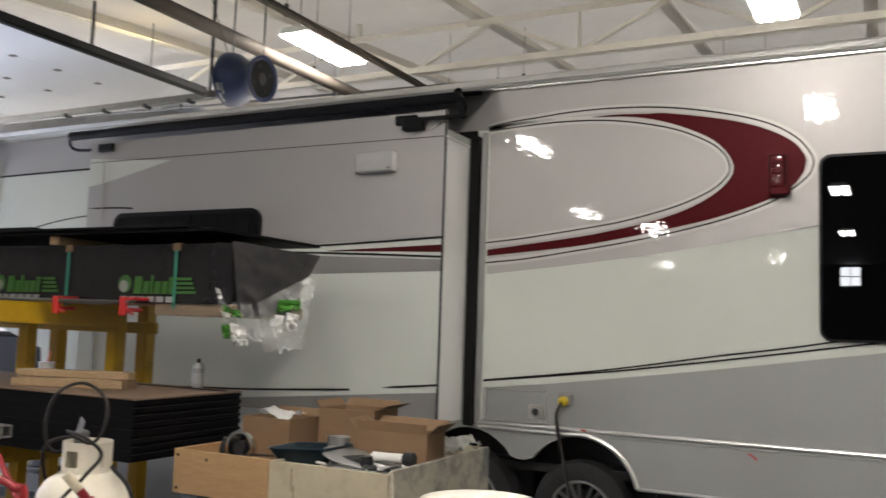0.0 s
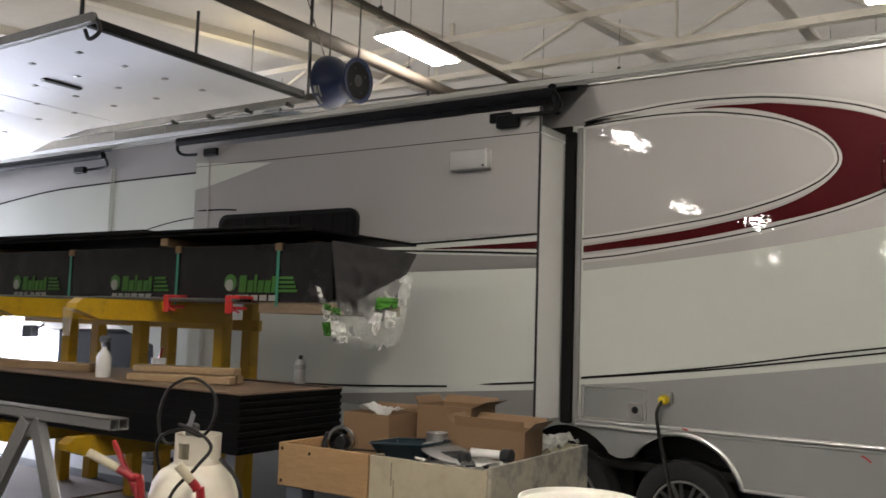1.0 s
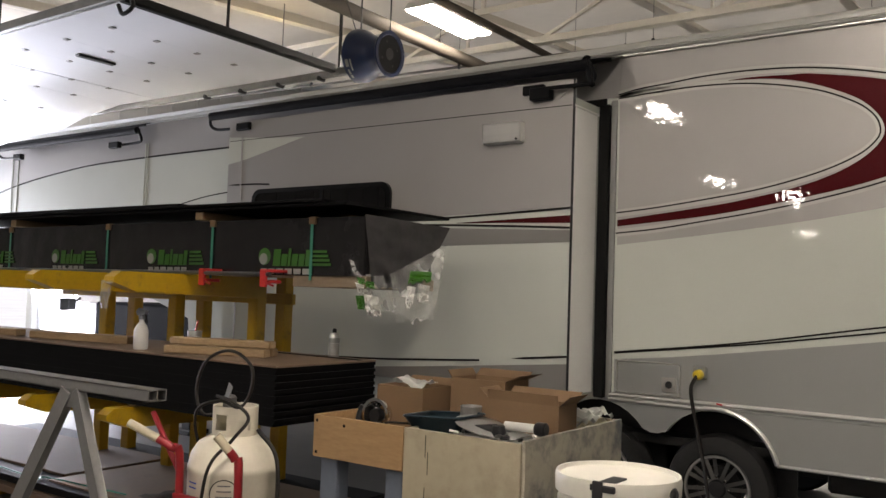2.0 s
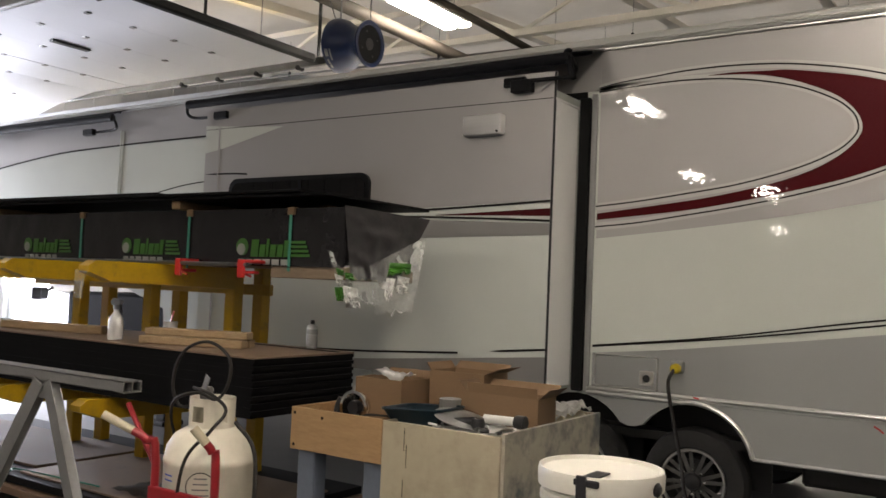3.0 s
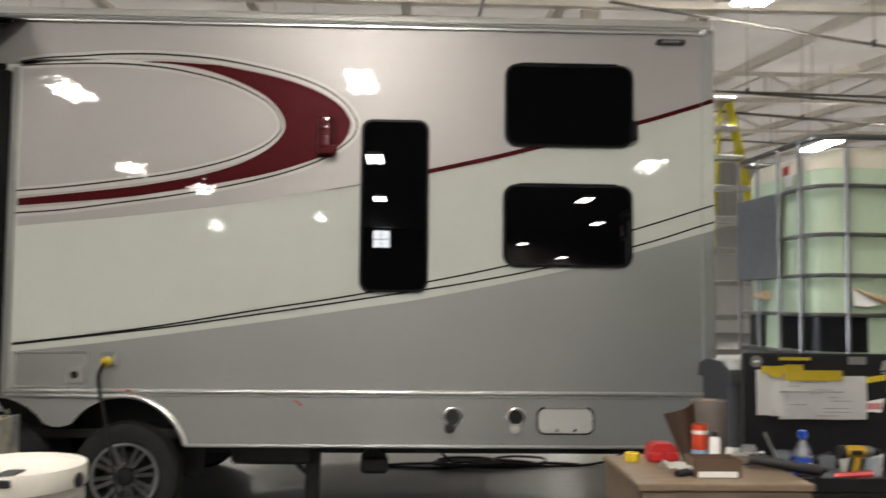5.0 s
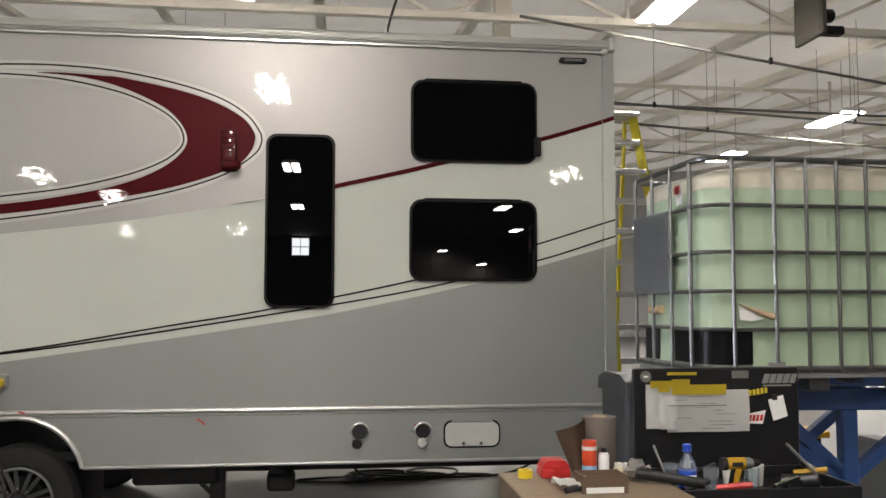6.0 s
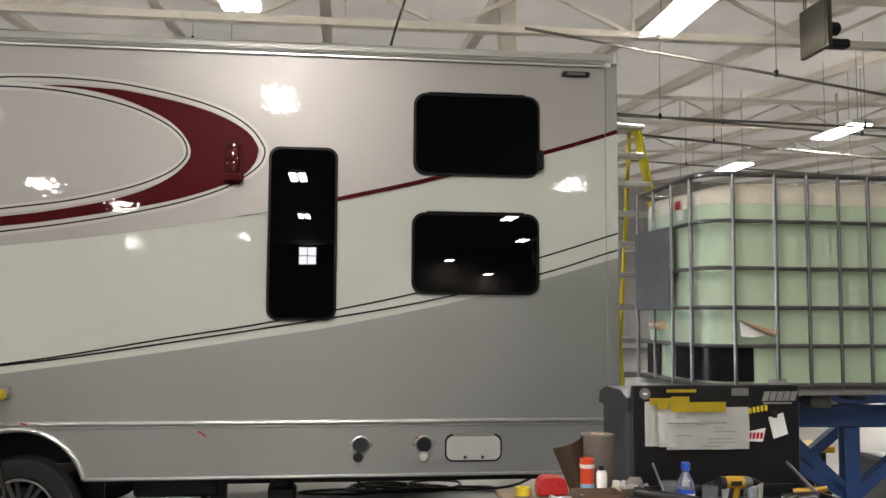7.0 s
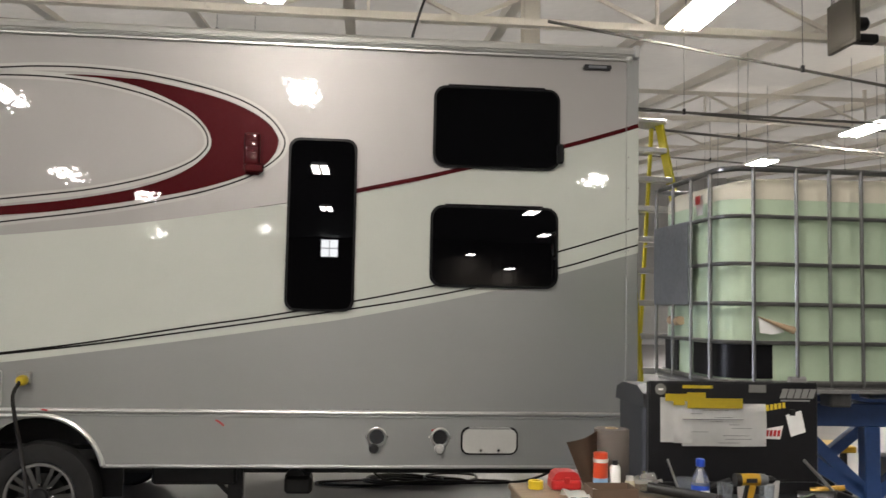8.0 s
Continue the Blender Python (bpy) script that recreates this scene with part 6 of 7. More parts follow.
part("bottle", soft_box((0.03, 0.03, ZB + 0.005), (L - 0.03, W_ - 0.03, 0.995), 0.14), "ibc", ibc, "pale green filled plastic bottle", smooth=True)
top = bmesh.new()
lo_r = rounded(0.03, L - 0.03, 0.03, W_ - 0.03, 0.14, 8)
levels = ((0.996, 0.0, 0.0), (1.04, 0.0, 0.0), (1.08, 0.015, 0.02), (1.10, 0.045, 0.03), (1.105, 0.08, 0.03), (1.09, 0.3, 0.2))
rings = []
for z, ins, wob in levels:
    ring = []
    for x, y in lo_r:
        cx_, cy_ = L / 2, W_ / 2
        f = 1 - ins / 0.6
        ring.append(top.verts.new((cx_ + (x - cx_) * f, cy_ + (y - cy_) * f, z + (0.03 * noise.noise(Vector((x * 3.2, y * 3.2, 2))) if ins else 0))))
    rings.append(ring)
for a, b in zip(rings, rings[1:]):
    for k in range(len(a)):
        top.faces.new((a[k], a[(k + 1) % len(a)], b[(k + 1) % len(a)], b[k]))
top.faces.new(rings[-1])
part("bottle_shoulder", top, "ibc_empty", ibc, "cream empty top of the bottle", smooth=True)
ZS = (0.115, 0.306, 0.49, 0.68, 0.908, 1.137)
for z in ZS:
    ring = [(x, y, z) for x, y in rounded(0, L, 0, W_, 0.12, 6)]
    part("cage_ring", tube(ring + ring[:1], 0.0105 if 0.2 < z < 1.1 else 0.015, 8), "galv", ibc, smooth=True)
for x in (0.137, 0.355, 0.525, 0.69, 0.85, 1.01):
    for y in (-0.008, W_ + 0.008):
        part("cage_bar", rod((x, y, 0.10), (x, y, 1.14), 0.0098, 8), "galv", ibc, smooth=True)
for y in (0.38, 0.62, 0.86):
    for x in (-0.008, L + 0.008):
        part("cage_bar", rod((x, y, 0.10), (x, y, 1.14), 0.0098, 8), "galv", ibc, smooth=True)
part("cage_bar", rod((-0.004, 0.16, 0.10), (-0.004, 0.16, 1.14), 0.0115, 8), "galv", ibc, smooth=True)
arc = []
for k in range(7):
    a = radians(180 + 15 * k)
    arc.append((0.165 + 0.143 * math.cos(a), 0.165 + 0.143 * math.sin(a)))
poly = [(0.022, 0.42)] + arc + [(0.245, 0.022)]
bm = bmesh.new()
lo_v = [bm.verts.new((x, y, 0.135)) for x, y in poly]
hi_v = [bm.verts.new((x, y, 0.303)) for x, y in poly]
for k in range(len(poly) - 1):
    bm.faces.new((lo_v[k], lo_v[k + 1], hi_v[k + 1], hi_v[k]))
bmesh.ops.solidify(bm, geom=bm.faces[:], thickness=0.006)
part("black_patch", bm, "ibc_black", ibc, "black painted lower corner", smooth=True)
part("black_patch", bx((0.02, 0.62, 0.13), (0.027, 0.80, 0.303), 0.002), "ibc_black", ibc)
part("black_patch", bx((1.02, 0.02, 0.13), (1.12, 0.027, 0.303), 0.002), "ibc_black", ibc)
part("sign_plate", bx((-0.024, 0.385, 0.485), (-0.02, 0.86, 0.915), 0.001), "plate_grey", ibc, "scuffed blank metal plate")
tri = [(0.165, 0.43), (0.175, 0.352), (0.235, 0.345), (0.30, 0.358), (0.27, 0.385)]
part("torn_tag", prism(tri, 0.006, 0.0085), "paper", ibc, "torn white paper tag")
curl = tube([(0.162, 0.002, 0.431), (0.20, -0.004, 0.414), (0.25, -0.010, 0.395), (0.30, -0.014, 0.377), (0.333, -0.016, 0.366)], 0.012, 12)
for v in curl.verts:
    f = (v.co.x - 0.16) / 0.17
    c = Vector((v.co.x, 0.002 - 0.018 * f, 0.431 - 0.065 * f))
    v.co = c + (v.co - c) * (0.15 + 1.35 * f)
part("torn_tag", curl, "tag_tan", ibc, "curled tan paper end", smooth=True)
part("torn_tag", tube([(0.012, 0.56, 0.40), (0.012, 0.62, 0.395), (0.012, 0.70, 0.40)], 0.024, 12), "tag_tan", ibc, "small rolled tan tag", smooth=True)
part("hang_tag", rippled((0.20, 0.93, -0.022), (0.29, 1.03), 6, 6, 0.012, 15, "x"), "paper", ibc, "red and white hanging tag", smooth=True)
part("hang_tag", rippled((0.215, 0.985, -0.030), (0.275, 1.03), 6, 4, 0.008, 16, "x"), "red_plastic", ibc, smooth=True)
part("pallet_deck", soft_box((0.0, 0.0, 0.07), (L, W_, 0.085), 0.1), "alu_dull", ibc, smooth=True)
part("pallet_pan", soft_box((0.012, 0.012, 0.0855), (L - 0.012, W_ - 0.012, 0.121), 0.12), "alu_dull", ibc, "shiny sheet steel pan", smooth=True)
for x in (0.10, 0.55, 1.02):
    for y in (0.04, 0.45, 0.81):
        part("pallet_foot", bx((x, y, 0.0), (x + 0.11, y + 0.10, 0.07), 0.008), "galv", ibc)
part("hand_rail_clip", bx((0.30, -0.02, 0.105), (0.40, 0.0, 0.15), 0.01), "alu_dull", ibc)
stand = thing("blue_stand", (2.80, 4.74, 0), "blue painted welded steel stand under the tote", "stand", "", -4.5)
for y in (0.12, 0.85):
    part("top_beam", bx((-0.02, y - 0.05, 1.08), (1.75, y + 0.05, 1.195), 0.006), "blue_steel", stand)
    for x in (0.0, 0.82, 1.65):
        part("leg", bx((x, y - 0.04, 0), (x + 0.08, y + 0.04, 1.08), 0.005), "blue_steel", stand)
    part("brace", beam((0.86, y, 0.72), (0.50, y, 1.06), 0.06, 0.06), "blue_steel", stand)
    part("brace", beam((0.86, y, 0.72), (1.30, y, 1.08), 0.06, 0.06), "blue_steel", stand)
    part("brace", beam((0.86, y, 0.72), (0.40, y, 0.98), 0.06, 0.06), "blue_steel", stand)
for x in (0.0, 0.82, 1.65):
    part("cross_beam", bx((x, 0.17, 1.10), (x + 0.08, 0.80, 1.19), 0.005), "blue_steel", stand)
    part("cross_beam", bx((x, 0.16, 0.15), (x + 0.08, 0.81, 0.22), 0.005), "blue_steel", stand)
solo("stand_bin", bx((4.05, 4.95, 0), (4.45, 5.35, 0.86), 0.02), "wall", "pale grey metal bin beside the blue stand", "bin")
bm = tube(smooth_path([(3.1, 4.9, 0.55), (3.25, 4.85, 0.75), (3.4, 4.9, 0.82), (3.5, 4.95, 0.62), (3.4, 5.0, 0.5)]), 0.03, 10)
solo("hose_bundle", bm, "hose", "black hose bundle hung on the blue stand", "hose", smooth=True)
dol = thing("dolly_cart", (5.1, 8.2, 0), "low yellow and black dolly with castors on the floor", "dolly")
part("deck", bx((4.7, 8.0, 0.42), (5.5, 8.4, 0.48), 0.01), "tool_yellow", dol)
for x in (4.8, 5.4):
    for y in (8.05, 8.35):
        part("castor", lathe([(0.03, -0.02), (0.08, -0.018), (0.08, 0.018), (0.03, 0.02)], (x, y, 0.08), 18, axis="y"), "tyre", dol, smooth=True)
        part("fork", bx((x - 0.02, y - 0.03, 0.12), (x + 0.02, y + 0.03, 0.42), 0.004), "black_steel", dol)
solo("floor_card", bx((5.0, 7.2, 0.0), (5.7, 7.6, 0.008)), "card", "flat brown cardboard piece on the floor", "cardboard")

# ---- tool chest with its lid up ----
CX0, CX1, CY, CZ = 2.275, 2.995, 4.08, 0.935
chest = thing("tool_chest", (2.635, 3.85, 0), "black tool chest, its raised lid covered with papers and stickers", "tool chest")
part("body", bx((CX0, 3.62, 0.08), (CX1, CY, CZ - 0.05), 0.008), "chest", chest)
for lo, hi in (((CX0, 3.62), (CX1, 3.635)), ((CX0, CY - 0.015), (CX1, CY)), ((CX0, 3.635), (CX0 + 0.015, CY - 0.015)), ((CX1 - 0.015, 3.635), (CX1, CY - 0.015))):
    part("rim", bx((lo[0], lo[1], CZ - 0.05), (hi[0], hi[1], CZ), 0.003), "chest", chest)
for k in range(4):
    dr = part("drawer", bx((CX0 + 0.02, 3.612, 0.13 + 0.17 * k), (CX1 - 0.02, 3.62, 0.28 + 0.17 * k), 0.003), "chest", chest)
    part("handle", bx((CX0 + 0.04, 3.60, 0.25 + 0.17 * k), (CX1 - 0.04, 3.612, 0.27 + 0.17 * k), 0.003), "alu_dull", dr)
for x in (CX0 + 0.06, CX1 - 0.06):
    for y in (3.68, 4.02):
        part("castor", lathe([(0.02, -0.015), (0.04, -0.012), (0.04, 0.012), (0.02, 0.015)], (x, y, 0.04), 14, axis="y"), "tyre", chest)
lid = part("lid", bx((CX0 - 0.01, CY, CZ - 0.01), (CX1 + 0.012, CY + 0.035, 1.352), 0.006), "chest", chest, "raised black lid")
LY = CY - 0.001
part("paper_sheet", rippled((2.31, 1.10, LY - 0.012), (2.45, 1.285), 8, 8, 0.008, 61), "paper", lid, "white paper sheet", smooth=True)
part("paper_sheet", rippled((2.40, 1.085, LY - 0.022), (2.765, 1.262), 14, 8, 0.010, 62), "paper", lid, "white drawing sheet", smooth=True)
part("paper_curl", rippled((2.36, 1.10, LY - 0.03), (2.44, 1.24), 8, 10, 0.02, 77), "paper", lid, smooth=True)
random.seed(5)
for k in range(10):
    x, z = random.uniform(2.43, 2.62), 1.10 + 0.015 * k
    part("drawing_line", bx((x, LY - 0.034, z), (x + random.uniform(0.03, 0.12), LY - 0.0335, z + 0.0018)), "ink", lid)
part("drawing_line", bx((2.40, LY - 0.036, 1.196), (2.66, LY - 0.030, 1.199)), "ink", lid)
for x0, x1, z0, z1 in ((2.325, 2.43, 1.272, 1.302), (2.42, 2.66, 1.243, 1.285), (2.36, 2.41, 1.255, 1.29), (2.42, 2.50, 1.28, 1.308), (2.40, 2.53, 1.325, 1.338)):
    part("tape", rippled((x0, z0, LY - 0.028), (x1, z1), 6, 3, 0.004, 70 + x0), "tape_yellow", lid, "yellow tape")
part("tape", bx((2.70, LY - 0.003, 1.308), (2.775, LY - 0.001, 1.34)), "tape_grey", lid)
xx = 2.835
for k in range(5):
    part("sticker_shape", prism([(xx, 1.285), (xx + 0.026, 1.285), (xx + 0.04, 1.325), (xx + 0.014, 1.325)], LY - 0.003, LY - 0.001), "alu", lid)
    xx += 0.031
part("sticker_bar", bx((2.84, LY - 0.003, 1.272), (2.97, LY - 0.001, 1.279)), "alu", lid)
for k in range(5):
    part("sticker_shape", bx((2.775 + 0.018 * k, LY - 0.003, 1.232 + 0.003 * k), (2.787 + 0.018 * k, LY - 0.001, 1.256 + 0.003 * k)), "tape_yellow", lid)
part("sticker", prism([(2.765, 1.115), (2.835, 1.112), (2.85, 1.17), (2.765, 1.155)], LY - 0.003, LY - 0.001), "paper", lid, "red and white sticker")
for k in range(4):
    part("sticker_shape", prism([(2.77 + 0.017 * k, 1.125), (2.782 + 0.017 * k, 1.125), (2.786 + 0.017 * k, 1.152), (2.774 + 0.017 * k, 1.15)], LY - 0.005, LY - 0.0032), "red_plastic", lid)
nt = prism([(2.88, 1.125), (2.945, 1.145), (2.925, 1.235), (2.858, 1.215)], LY - 0.012, LY - 0.009)
part("note", nt, "paper", lid, "small white note under a clip")
part("clip", bx((2.873, LY - 0.02, 1.214), (2.897, LY - 0.008, 1.24), 0.003), "black_steel", lid)
part("round_badge", lathe([(0.024, 0), (0.024, -0.002)], (2.315, LY, 1.318), 20, axis="y"), "tape_grey", lid)
part("badge_cross", bx((2.305, LY - 0.004, 1.314), (2.325, LY - 0.0022, 1.322)), "paper", lid)
for xa, xb in ((2.335, 2.315), (2.925, 2.955)):
    part("lid_stay", beam((xa, LY - 0.03, 1.03), (xb, 3.85, 0.93), 0.006, 0.012), "alu_dull", chest)


def pot(x, y, z, r, hgt, m, label, name="cup"):
    return solo(name, lathe([(r * 0.8, 0), (r, hgt), (r * 0.96, hgt), (r * 0.76, 0.006)], (x, y, z), 20), m, label, "cup", "small cups", smooth=True)


TZ = CZ - 0.049
for k, (x, y, m) in enumerate(((2.42, 3.90, "milky"), (2.50, 3.86, "bottle"), (2.60, 3.90, "milky"), (2.66, 3.84, "bottle"), (2.38, 3.98, "bottle"), (2.72, 3.92, "milky"))):
    pot(x, y, TZ, 0.032, 0.085, m, "small clear plastic cup in the tool chest")
wb = thing("water_bottle", (2.36, 3.76, TZ - 0.0), "clear water bottle with blue cap and label", "bottle")
part("bottle", lathe([(0.03, 0), (0.034, 0.008), (0.034, 0.11), (0.028, 0.135), (0.013, 0.16), (0.013, 0.175)], (2.36, 3.76, TZ), 24), "bottle", wb, smooth=True)
part("label_band", lathe([(0.0346, 0.03), (0.0346, 0.10)], (2.36, 3.76, TZ), 24), "cap_blue", wb, "blue printed label")
for k in range(3):
    part("label_bar", bx((2.34, 3.723, TZ + 0.05 + 0.014 * k), (2.38, 3.7245, TZ + 0.056 + 0.014 * k)), "paper", wb)
part("cap", lathe([(0.017, 0.17), (0.017, 0.195), (0.014, 0.198)], (2.36, 3.76, TZ), 18), "cap_blue", wb, smooth=True)
dx, dy, dz = 2.56, 3.74, TZ
dr = thing("cordless_drill", (dx, dy, dz), "yellow and black cordless drill standing in the chest", "drill")
part("motor_case", tube(smooth_path([(dx - 0.075, dy, dz + 0.165), (dx - 0.03, dy, dz + 0.168), (dx + 0.03, dy, dz + 0.166)], 4), 0.031, 16), "tool_yellow", dr, smooth=True)
part("rear_cap", lathe([(0.034, -0.02), (0.034, 0.006), (0.028, 0.012)], (dx - 0.077, dy, dz + 0.165), 16, axis="x"), "black_plastic", dr, smooth=True)
part("gear_collar", lathe([(0.032, 0), (0.03, 0.03), (0.022, 0.045)], (dx + 0.03, dy, dz + 0.166), 16, axis="x"), "plate_grey", dr, smooth=True)
part("chuck", lathe([(0.02, 0), (0.02, 0.025), (0.008, 0.045)], (dx + 0.075, dy, dz + 0.166), 14, axis="x"), "black_steel", dr, smooth=True)
part("bit", rod((dx + 0.11, dy, dz + 0.166), (dx + 0.18, dy, dz + 0.164), 0.004, 6), "black_steel", dr)
part("grip", beam((dx - 0.005, dy, dz + 0.15), (dx - 0.03, dy, dz + 0.05), 0.034, 0.042, None, 0.008), "tool_yellow", dr)
part("grip_pad", beam((dx - 0.028, dy, dz + 0.145), (dx - 0.05, dy, dz + 0.055), 0.036, 0.012, None, 0.004), "black_plastic", dr)
part("trigger", bx((dx + 0.012, dy - 0.01, dz + 0.10), (dx + 0.03, dy + 0.01, dz + 0.135), 0.004), "black_plastic", dr)
part("battery", bx((dx - 0.08, dy - 0.035, dz), (dx + 0.03, dy + 0.035, dz + 0.05), 0.008), "black_plastic", dr)
part("name_plate", bx((dx - 0.05, dy - 0.033, dz + 0.155), (dx + 0.01, dy - 0.0305, dz + 0.178), 0.001), "black_plastic", dr)
dr.scale = (0.74, 0.74, 0.74)
d2 = thing("cordless_drill", (2.83, 3.76, TZ), "black drill head lying in the chest", "drill")
part("motor_case", tube([(2.80, 3.78, TZ + 0.04), (2.88, 3.72, TZ + 0.055)], 0.03, 16), "black_plastic", d2, smooth=True)
part("rear_cap", tube([(2.77, 3.80, TZ + 0.036), (2.80, 3.78, TZ + 0.04)], 0.032, 16), "black_plastic", d2, smooth=True)
part("grip", beam((2.83, 3.76, TZ + 0.03), (2.74, 3.72, TZ + 0.02), 0.035, 0.035, None, 0.008), "black_plastic", d2)
for k, (x, y) in enumerate(((2.31, 3.68), (2.45, 3.70), (2.68, 3.69), (2.90, 3.95), (2.48, 4.0))):
    solo("hand_tool", rod((x, y, TZ + 0.04), (x + 0.12, y + 0.05 * (-1) ** k, TZ + 0.06), 0.012, 8), ("black_plastic", "red_plastic", "chrome", "tool_yellow", "black_plastic")[k], "hand tool lying in the tool chest", "tool", "hand tools", smooth=True)
solo("pry_bar", tube([(2.14, 3.72, 0.985), (2.36, 3.60, 0.965)], 0.019, 10), "black_steel", "black bar leaning over the chest rim", "tool", smooth=True)

# ---- small wooden bench with supplies ----
sbn = thing("side_bench", (1.95, 3.7, 0), "rough plywood side bench crowded with supplies", "bench")
part("top", bx((1.655, 3.44, 0.925), (2.26, 3.98, 0.95), 0.004), "old_ply", sbn)
part("apron", bx((1.67, 3.45, 0.80), (2.25, 3.47, 0.924), 0.003), "old_ply", sbn)
part("apron", bx((1.665, 3.47, 0.80), (1.685, 3.97, 0.924), 0.003), "old_ply", sbn)
for x in (1.69, 2.17):
    for y in (3.475, 3.88):
        part("leg", bx((x, y, 0), (x + 0.07, y + 0.07, 0.924), 0.004), "old_ply", sbn)
BZ = 0.951
rl = thing("paper_roll", (2.041, 3.86, BZ), "upright roll of grey-brown masking paper", "paper roll")
part("roll", lathe([(0.066, 0), (0.068, 0.003), (0.068, 0.229), (0.066, 0.232), (0.022, 0.232), (0.02, 0.224)], (2.041, 3.86, BZ), 36), "paper_grey", rl, smooth=True)
part("core", lathe([(0.026, 0.15), (0.026, 0.2335), (0.019, 0.2335), (0.019, 0.15)], (2.041, 3.86, BZ), 20), "tag_tan", rl)
bm = bmesh.new()
g = []
for i in range(13):
    u = i / 12
    x, y = 1.985 - 0.135 * u, 3.85 - 0.03 * u - 0.05 * math.sin(u * 3)
    g.append([bm.verts.new((x + 0.075 * u * (1 - v), y, BZ + 0.005 + (0.224 - 0.045 * u) * v)) for v in (0, 0.25, 0.5, 0.75, 1)])
for i in range(12):
    for j in range(4):
        bm.faces.new((g[i][j], g[i + 1][j], g[i + 1][j + 1], g[i][j + 1]))
bmesh.ops.solidify(bm, geom=bm.faces[:], thickness=0.0015)
part("loose_end", bm, "paper_brown", rl, "brown paper sheet unrolled", smooth=True)


def tub(name, x, y, parts_, label, category="bottle"):
    t = thing(name, (x, y, BZ), label, category)
    for nm, prof, m in parts_:
        part(nm, lathe([(r * 0.8, hh * 0.82) for r, hh in prof], (x, y, BZ), 24), m, t, smooth=True)
    return t


tub("glue_bottle", 1.970, 3.76, (("label_band", [(0.033, 0), (0.035, 0.003), (0.035, 0.075)], "label_blue"), ("body", [(0.0345, 0.0755), (0.0345, 0.145)], "orange"), ("neck_ring", [(0.035, 0.1455), (0.036, 0.15), (0.036, 0.162)], "paper"), ("lid", [(0.034, 0.1625), (0.034, 0.188), (0.031, 0.19)], "orange")), "orange and blue tub with an orange lid", "tub")
tub("aerosol_can", 2.026, 3.76, (("body", [(0.025, 0), (0.026, 0.003), (0.026, 0.12), (0.018, 0.132)], "paper"), ("label_bar", [(0.0264, 0.03), (0.0264, 0.042)], "red_plastic"), ("cap", [(0.014, 0.132), (0.014, 0.155)], "black_plastic")), "white aerosol can with a black nozzle", "can")
tub("jar", 2.087, 3.77, (("body", [(0.022, 0), (0.024, 0.05), (0.02, 0.06)], "grip"), ("lid", [(0.018, 0.06), (0.018, 0.08)], "milky")), "small cream jar with a pale lid", "jar")
tub("glass_jar", 2.17, 3.80, (("body", [(0.04, 0), (0.045, 0.06), (0.03, 0.09)], "bottle"),), "clear glass jar behind the tools", "jar")
tub("yellow_tape_roll", 1.742, 3.86, (("roll", [(0.034, 0), (0.036, 0.002), (0.036, 0.036), (0.034, 0.038), (0.022, 0.038), (0.022, 0.01)], "plug_yellow"),), "roll of yellow tape lying flat", "tape")
rc = thing("red_case", (1.856, 3.86, BZ), "red plastic case with a clipped lid on the side bench", "case")
part("base", bx((1.797, 3.82, BZ), (1.915, 3.91, BZ + 0.038), 0.010, None, 2), "red_plastic", rc)
part("lid", prism([(1.799, BZ + 0.039), (1.913, BZ + 0.039), (1.898, BZ + 0.064), (1.885, BZ + 0.070), (1.826, BZ + 0.070), (1.812, BZ + 0.062)], 3.823, 3.907), "red_plastic", rc)
part("clip", bx((1.845, 3.815, BZ + 0.026), (1.868, 3.8198, BZ + 0.05), 0.002), "red_plastic", rc)
bm = rippled((1.80, 3.56, BZ + 0.03), (1.94, 3.70), 12, 10, 0.03, 81, "z")
solo("paper_scrap", bm, "paper", "crumpled white paper among tools", "paper", smooth=True)
ct = thing("card_tray", (1.963, 3.60, BZ), "shallow dark brown cardboard tray with a white strip", "box")
for lo, hi in (((1.88, 3.54), (2.046, 3.545)), ((1.88, 3.655), (2.046, 3.66)), ((1.88, 3.545), (1.885, 3.655)), ((2.041, 3.545), (2.046, 3.655))):
    part("side", bx((lo[0], lo[1], BZ), (hi[0], hi[1], BZ + 0.062)), "paper_brown", ct)
part("bottom", bx((1.885, 3.545, BZ), (2.041, 3.655, BZ + 0.004)), "paper_brown", ct)
part("label_strip", bx((1.892, 3.5375, BZ + 0.002), (2.03, 3.5395, BZ + 0.022)), "paper", ct, "white label strip")
solo("pliers", tube(smooth_path([(1.82, 3.55, BZ + 0.012), (1.87, 3.57, BZ + 0.016), (1.93, 3.55, BZ + 0.012)], 4), 0.012, 8), "black_plastic", "black handled pliers on the side bench", "tool", smooth=True)
solo("glove", rippled((2.10, 3.72, BZ + 0.04), (2.20, 3.84), 12, 12, 0.05, 91, "z"), "milky", "crumpled pale work glove", "glove", smooth=True)

# dark bin behind the chest
bn = thing("waste_bin", (2.70, 5.2, 0), "dark grey plastic waste bin with a rounded lid", "bin")
part("body", soft_box((2.555, 5.02, 0), (2.735, 5.5, 1.14), 0.06), "bin_grey", bn, smooth=True)
part("lid", prism([(5.0, 1.14), (5.52, 1.14), (5.5, 1.21), (5.38, 1.245), (5.12, 1.245), (5.02, 1.21)], 2.55, 2.742, axis="x"), "bin_grey", bn, smooth=True)

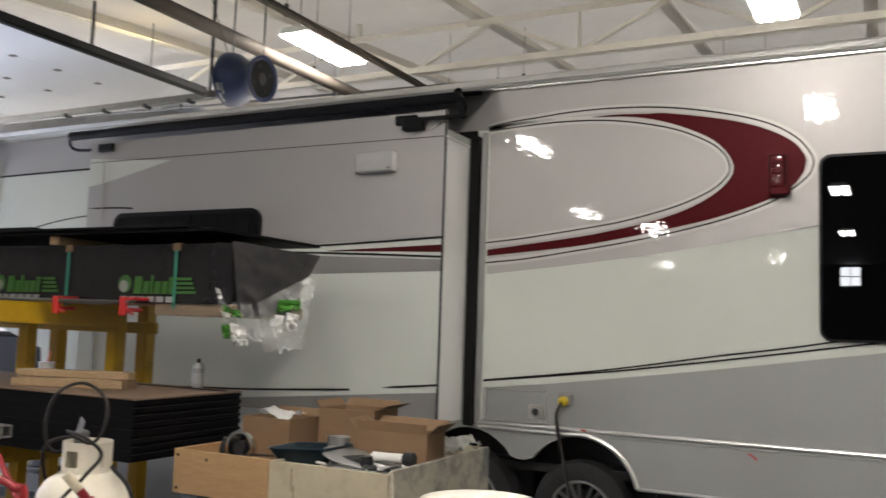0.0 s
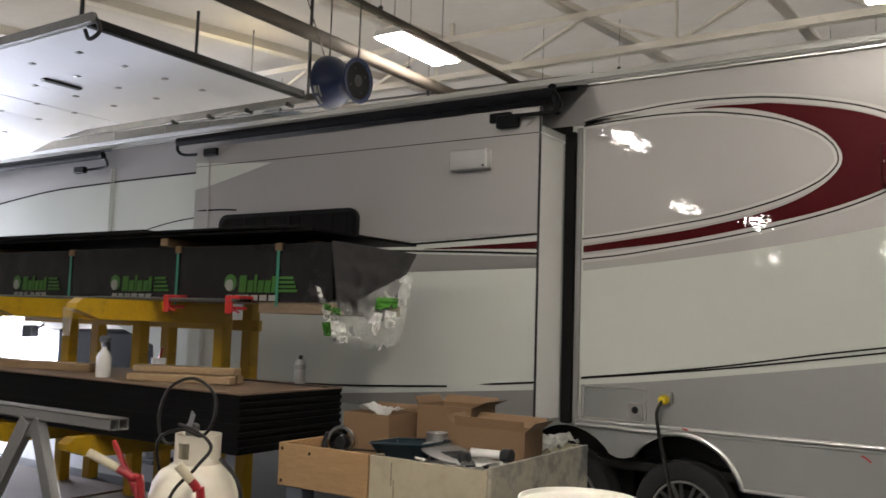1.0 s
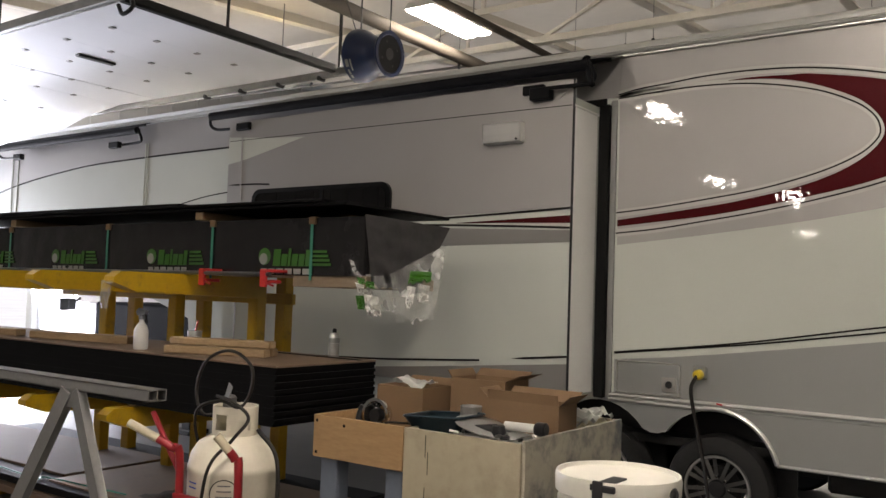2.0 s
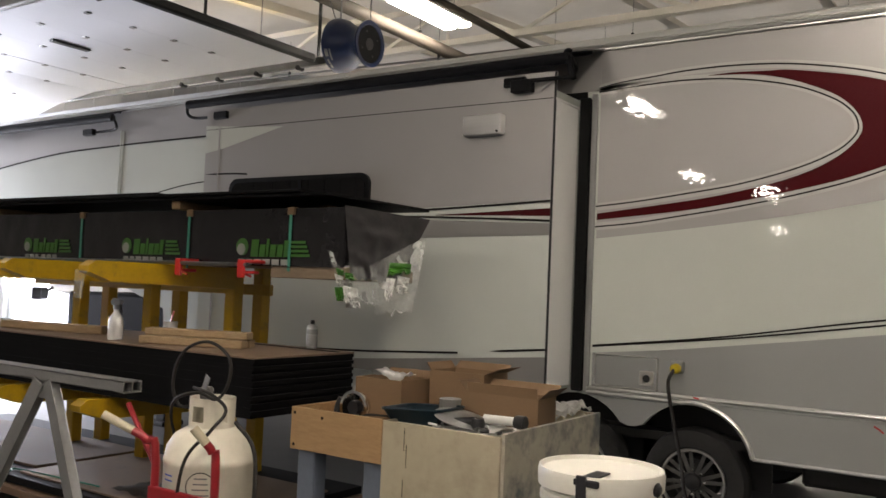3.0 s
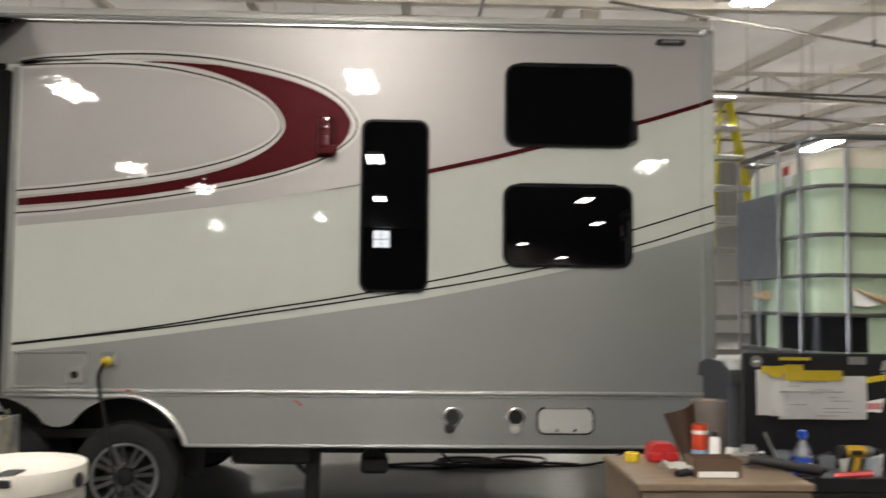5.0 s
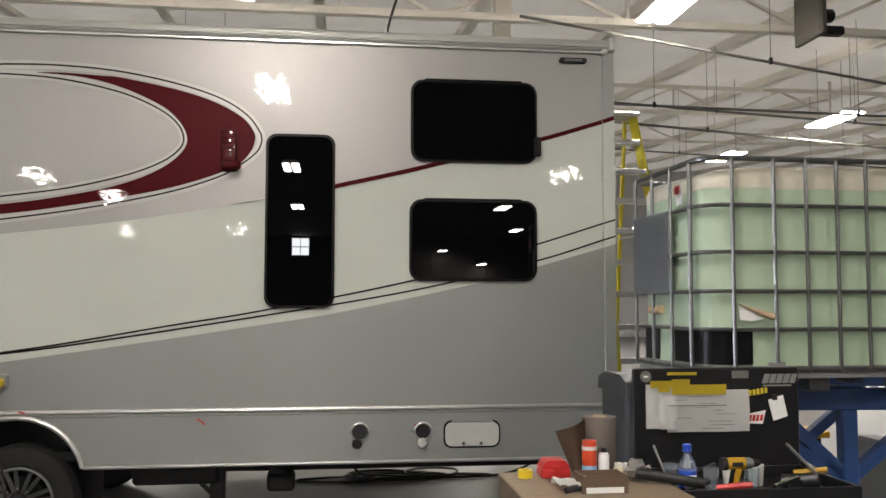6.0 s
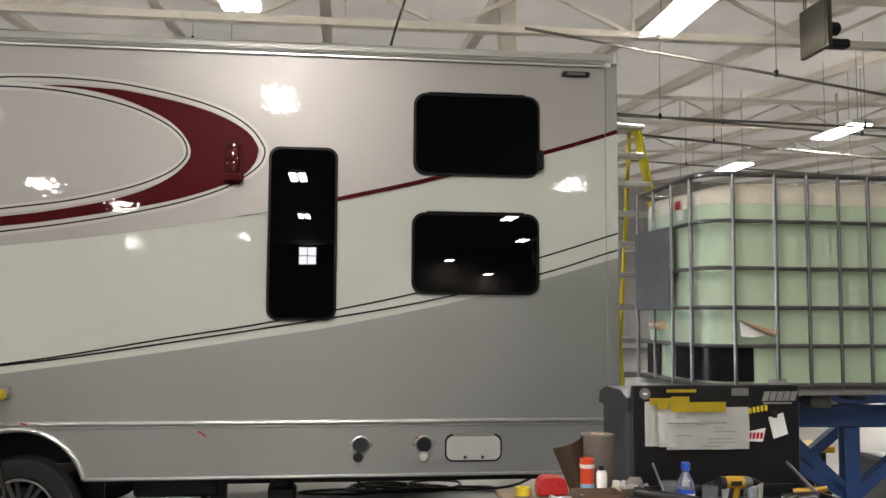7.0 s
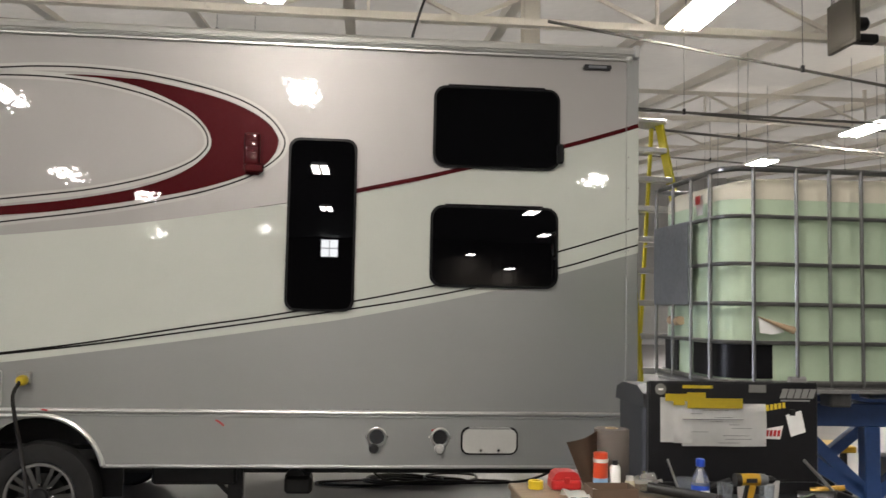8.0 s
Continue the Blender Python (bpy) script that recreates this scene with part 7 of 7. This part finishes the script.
# ---- stepladder behind the trailer ----
lad = thing("stepladder", (3.69, 8.62, 0), "tall yellow fibreglass stepladder with aluminium steps", "ladder", "", 8)
HL = 3.50
for s in (-1, 1):
    part("front_rail", beam((s * 0.18, -0.06, HL - 0.04), (s * 0.40, -1.02, 0), 0.03, 0.085, None, 0.004), "ladder_yellow", lad)
    part("rear_rail", beam((s * 0.17, 0.08, HL - 0.05), (s * 0.36, 0.86, 0), 0.03, 0.07, None, 0.004), "ladder_yellow", lad)
part("top_cap", bx((-0.23, -0.13, HL - 0.05), (0.23, 0.15, HL), 0.01), "alu", lad)
for k in range(1, 12):
    f = k / 12
    z = HL * (1 - f)
    hw = 0.18 + 0.22 * f
    y = -0.06 - 0.96 * f
    part("step", bx((-hw, y - 0.05, z - 0.05), (hw, y + 0.05, z), 0.004), "alu", lad)
    if k % 2:
        part("rear_brace", beam((-0.17 - 0.19 * f, 0.08 + 0.78 * f, z), (0.17 + 0.19 * f, 0.08 + 0.78 * f, z), 0.02, 0.03), "alu_dull", lad)
for s in (-1, 1):
    part("spreader", beam((s * 0.24, -0.40, 2.3), (s * 0.22, 0.34, 2.3), 0.008, 0.025), "alu_dull", lad)

# ---- pickup truck beyond the trailer nose ----
tk = thing("pickup_truck", (-12.6, 9.8, 0), "white pickup truck parked beyond the open door", "truck")
prof = [(-14.9 + 1.2, 0.55), (-11.2, 0.55), (-11.05, 0.75), (-11.05, 1.12), (-11.3, 1.22), (-12.3, 1.30), (-12.8, 1.85), (-13.7, 1.9)]
part("body", prism(prof, 9.0, 10.9), "truck_white", tk)
part("window", prism([(-12.9, 1.35), (-12.45, 1.36), (-12.88, 1.78), (-13.4, 1.8), (-13.4, 1.35)], 8.985, 8.999), "black_glass", tk)
part("door_seam", bx((-12.36, 8.992, 0.65), (-12.35, 8.999, 1.30)), "ink", tk)
mr = part("mirror", bx((-12.3, 8.62, 1.16), (-12.12, 8.84, 1.36), 0.03), "black_plastic", tk, "black towing mirror")
part("mirror_arm", beam((-12.2, 8.84, 1.30), (-12.3, 9.0, 1.36), 0.03, 0.04), "black_plastic", mr)
part("mirror_glass", bx((-12.08, 8.45, 1.16), (-11.98, 8.61, 1.36), 0.01), "black_plastic", mr)
for x in (-11.75,):
    w = part("wheel", lathe([(0.2, -0.02), (0.37, 0.0), (0.39, 0.04), (0.39, 0.2), (0.2, 0.22)], (x, 8.99, 0.39), 32, axis="y"), "tyre", tk, smooth=True)
    part("rim", lathe([(0.22, -0.024), (0.2, 0.0), (0.05, 0.01)], (x, 8.985, 0.39), 24, axis="y"), "alu_dull", w, smooth=True)
tk.location.x -= 0.4
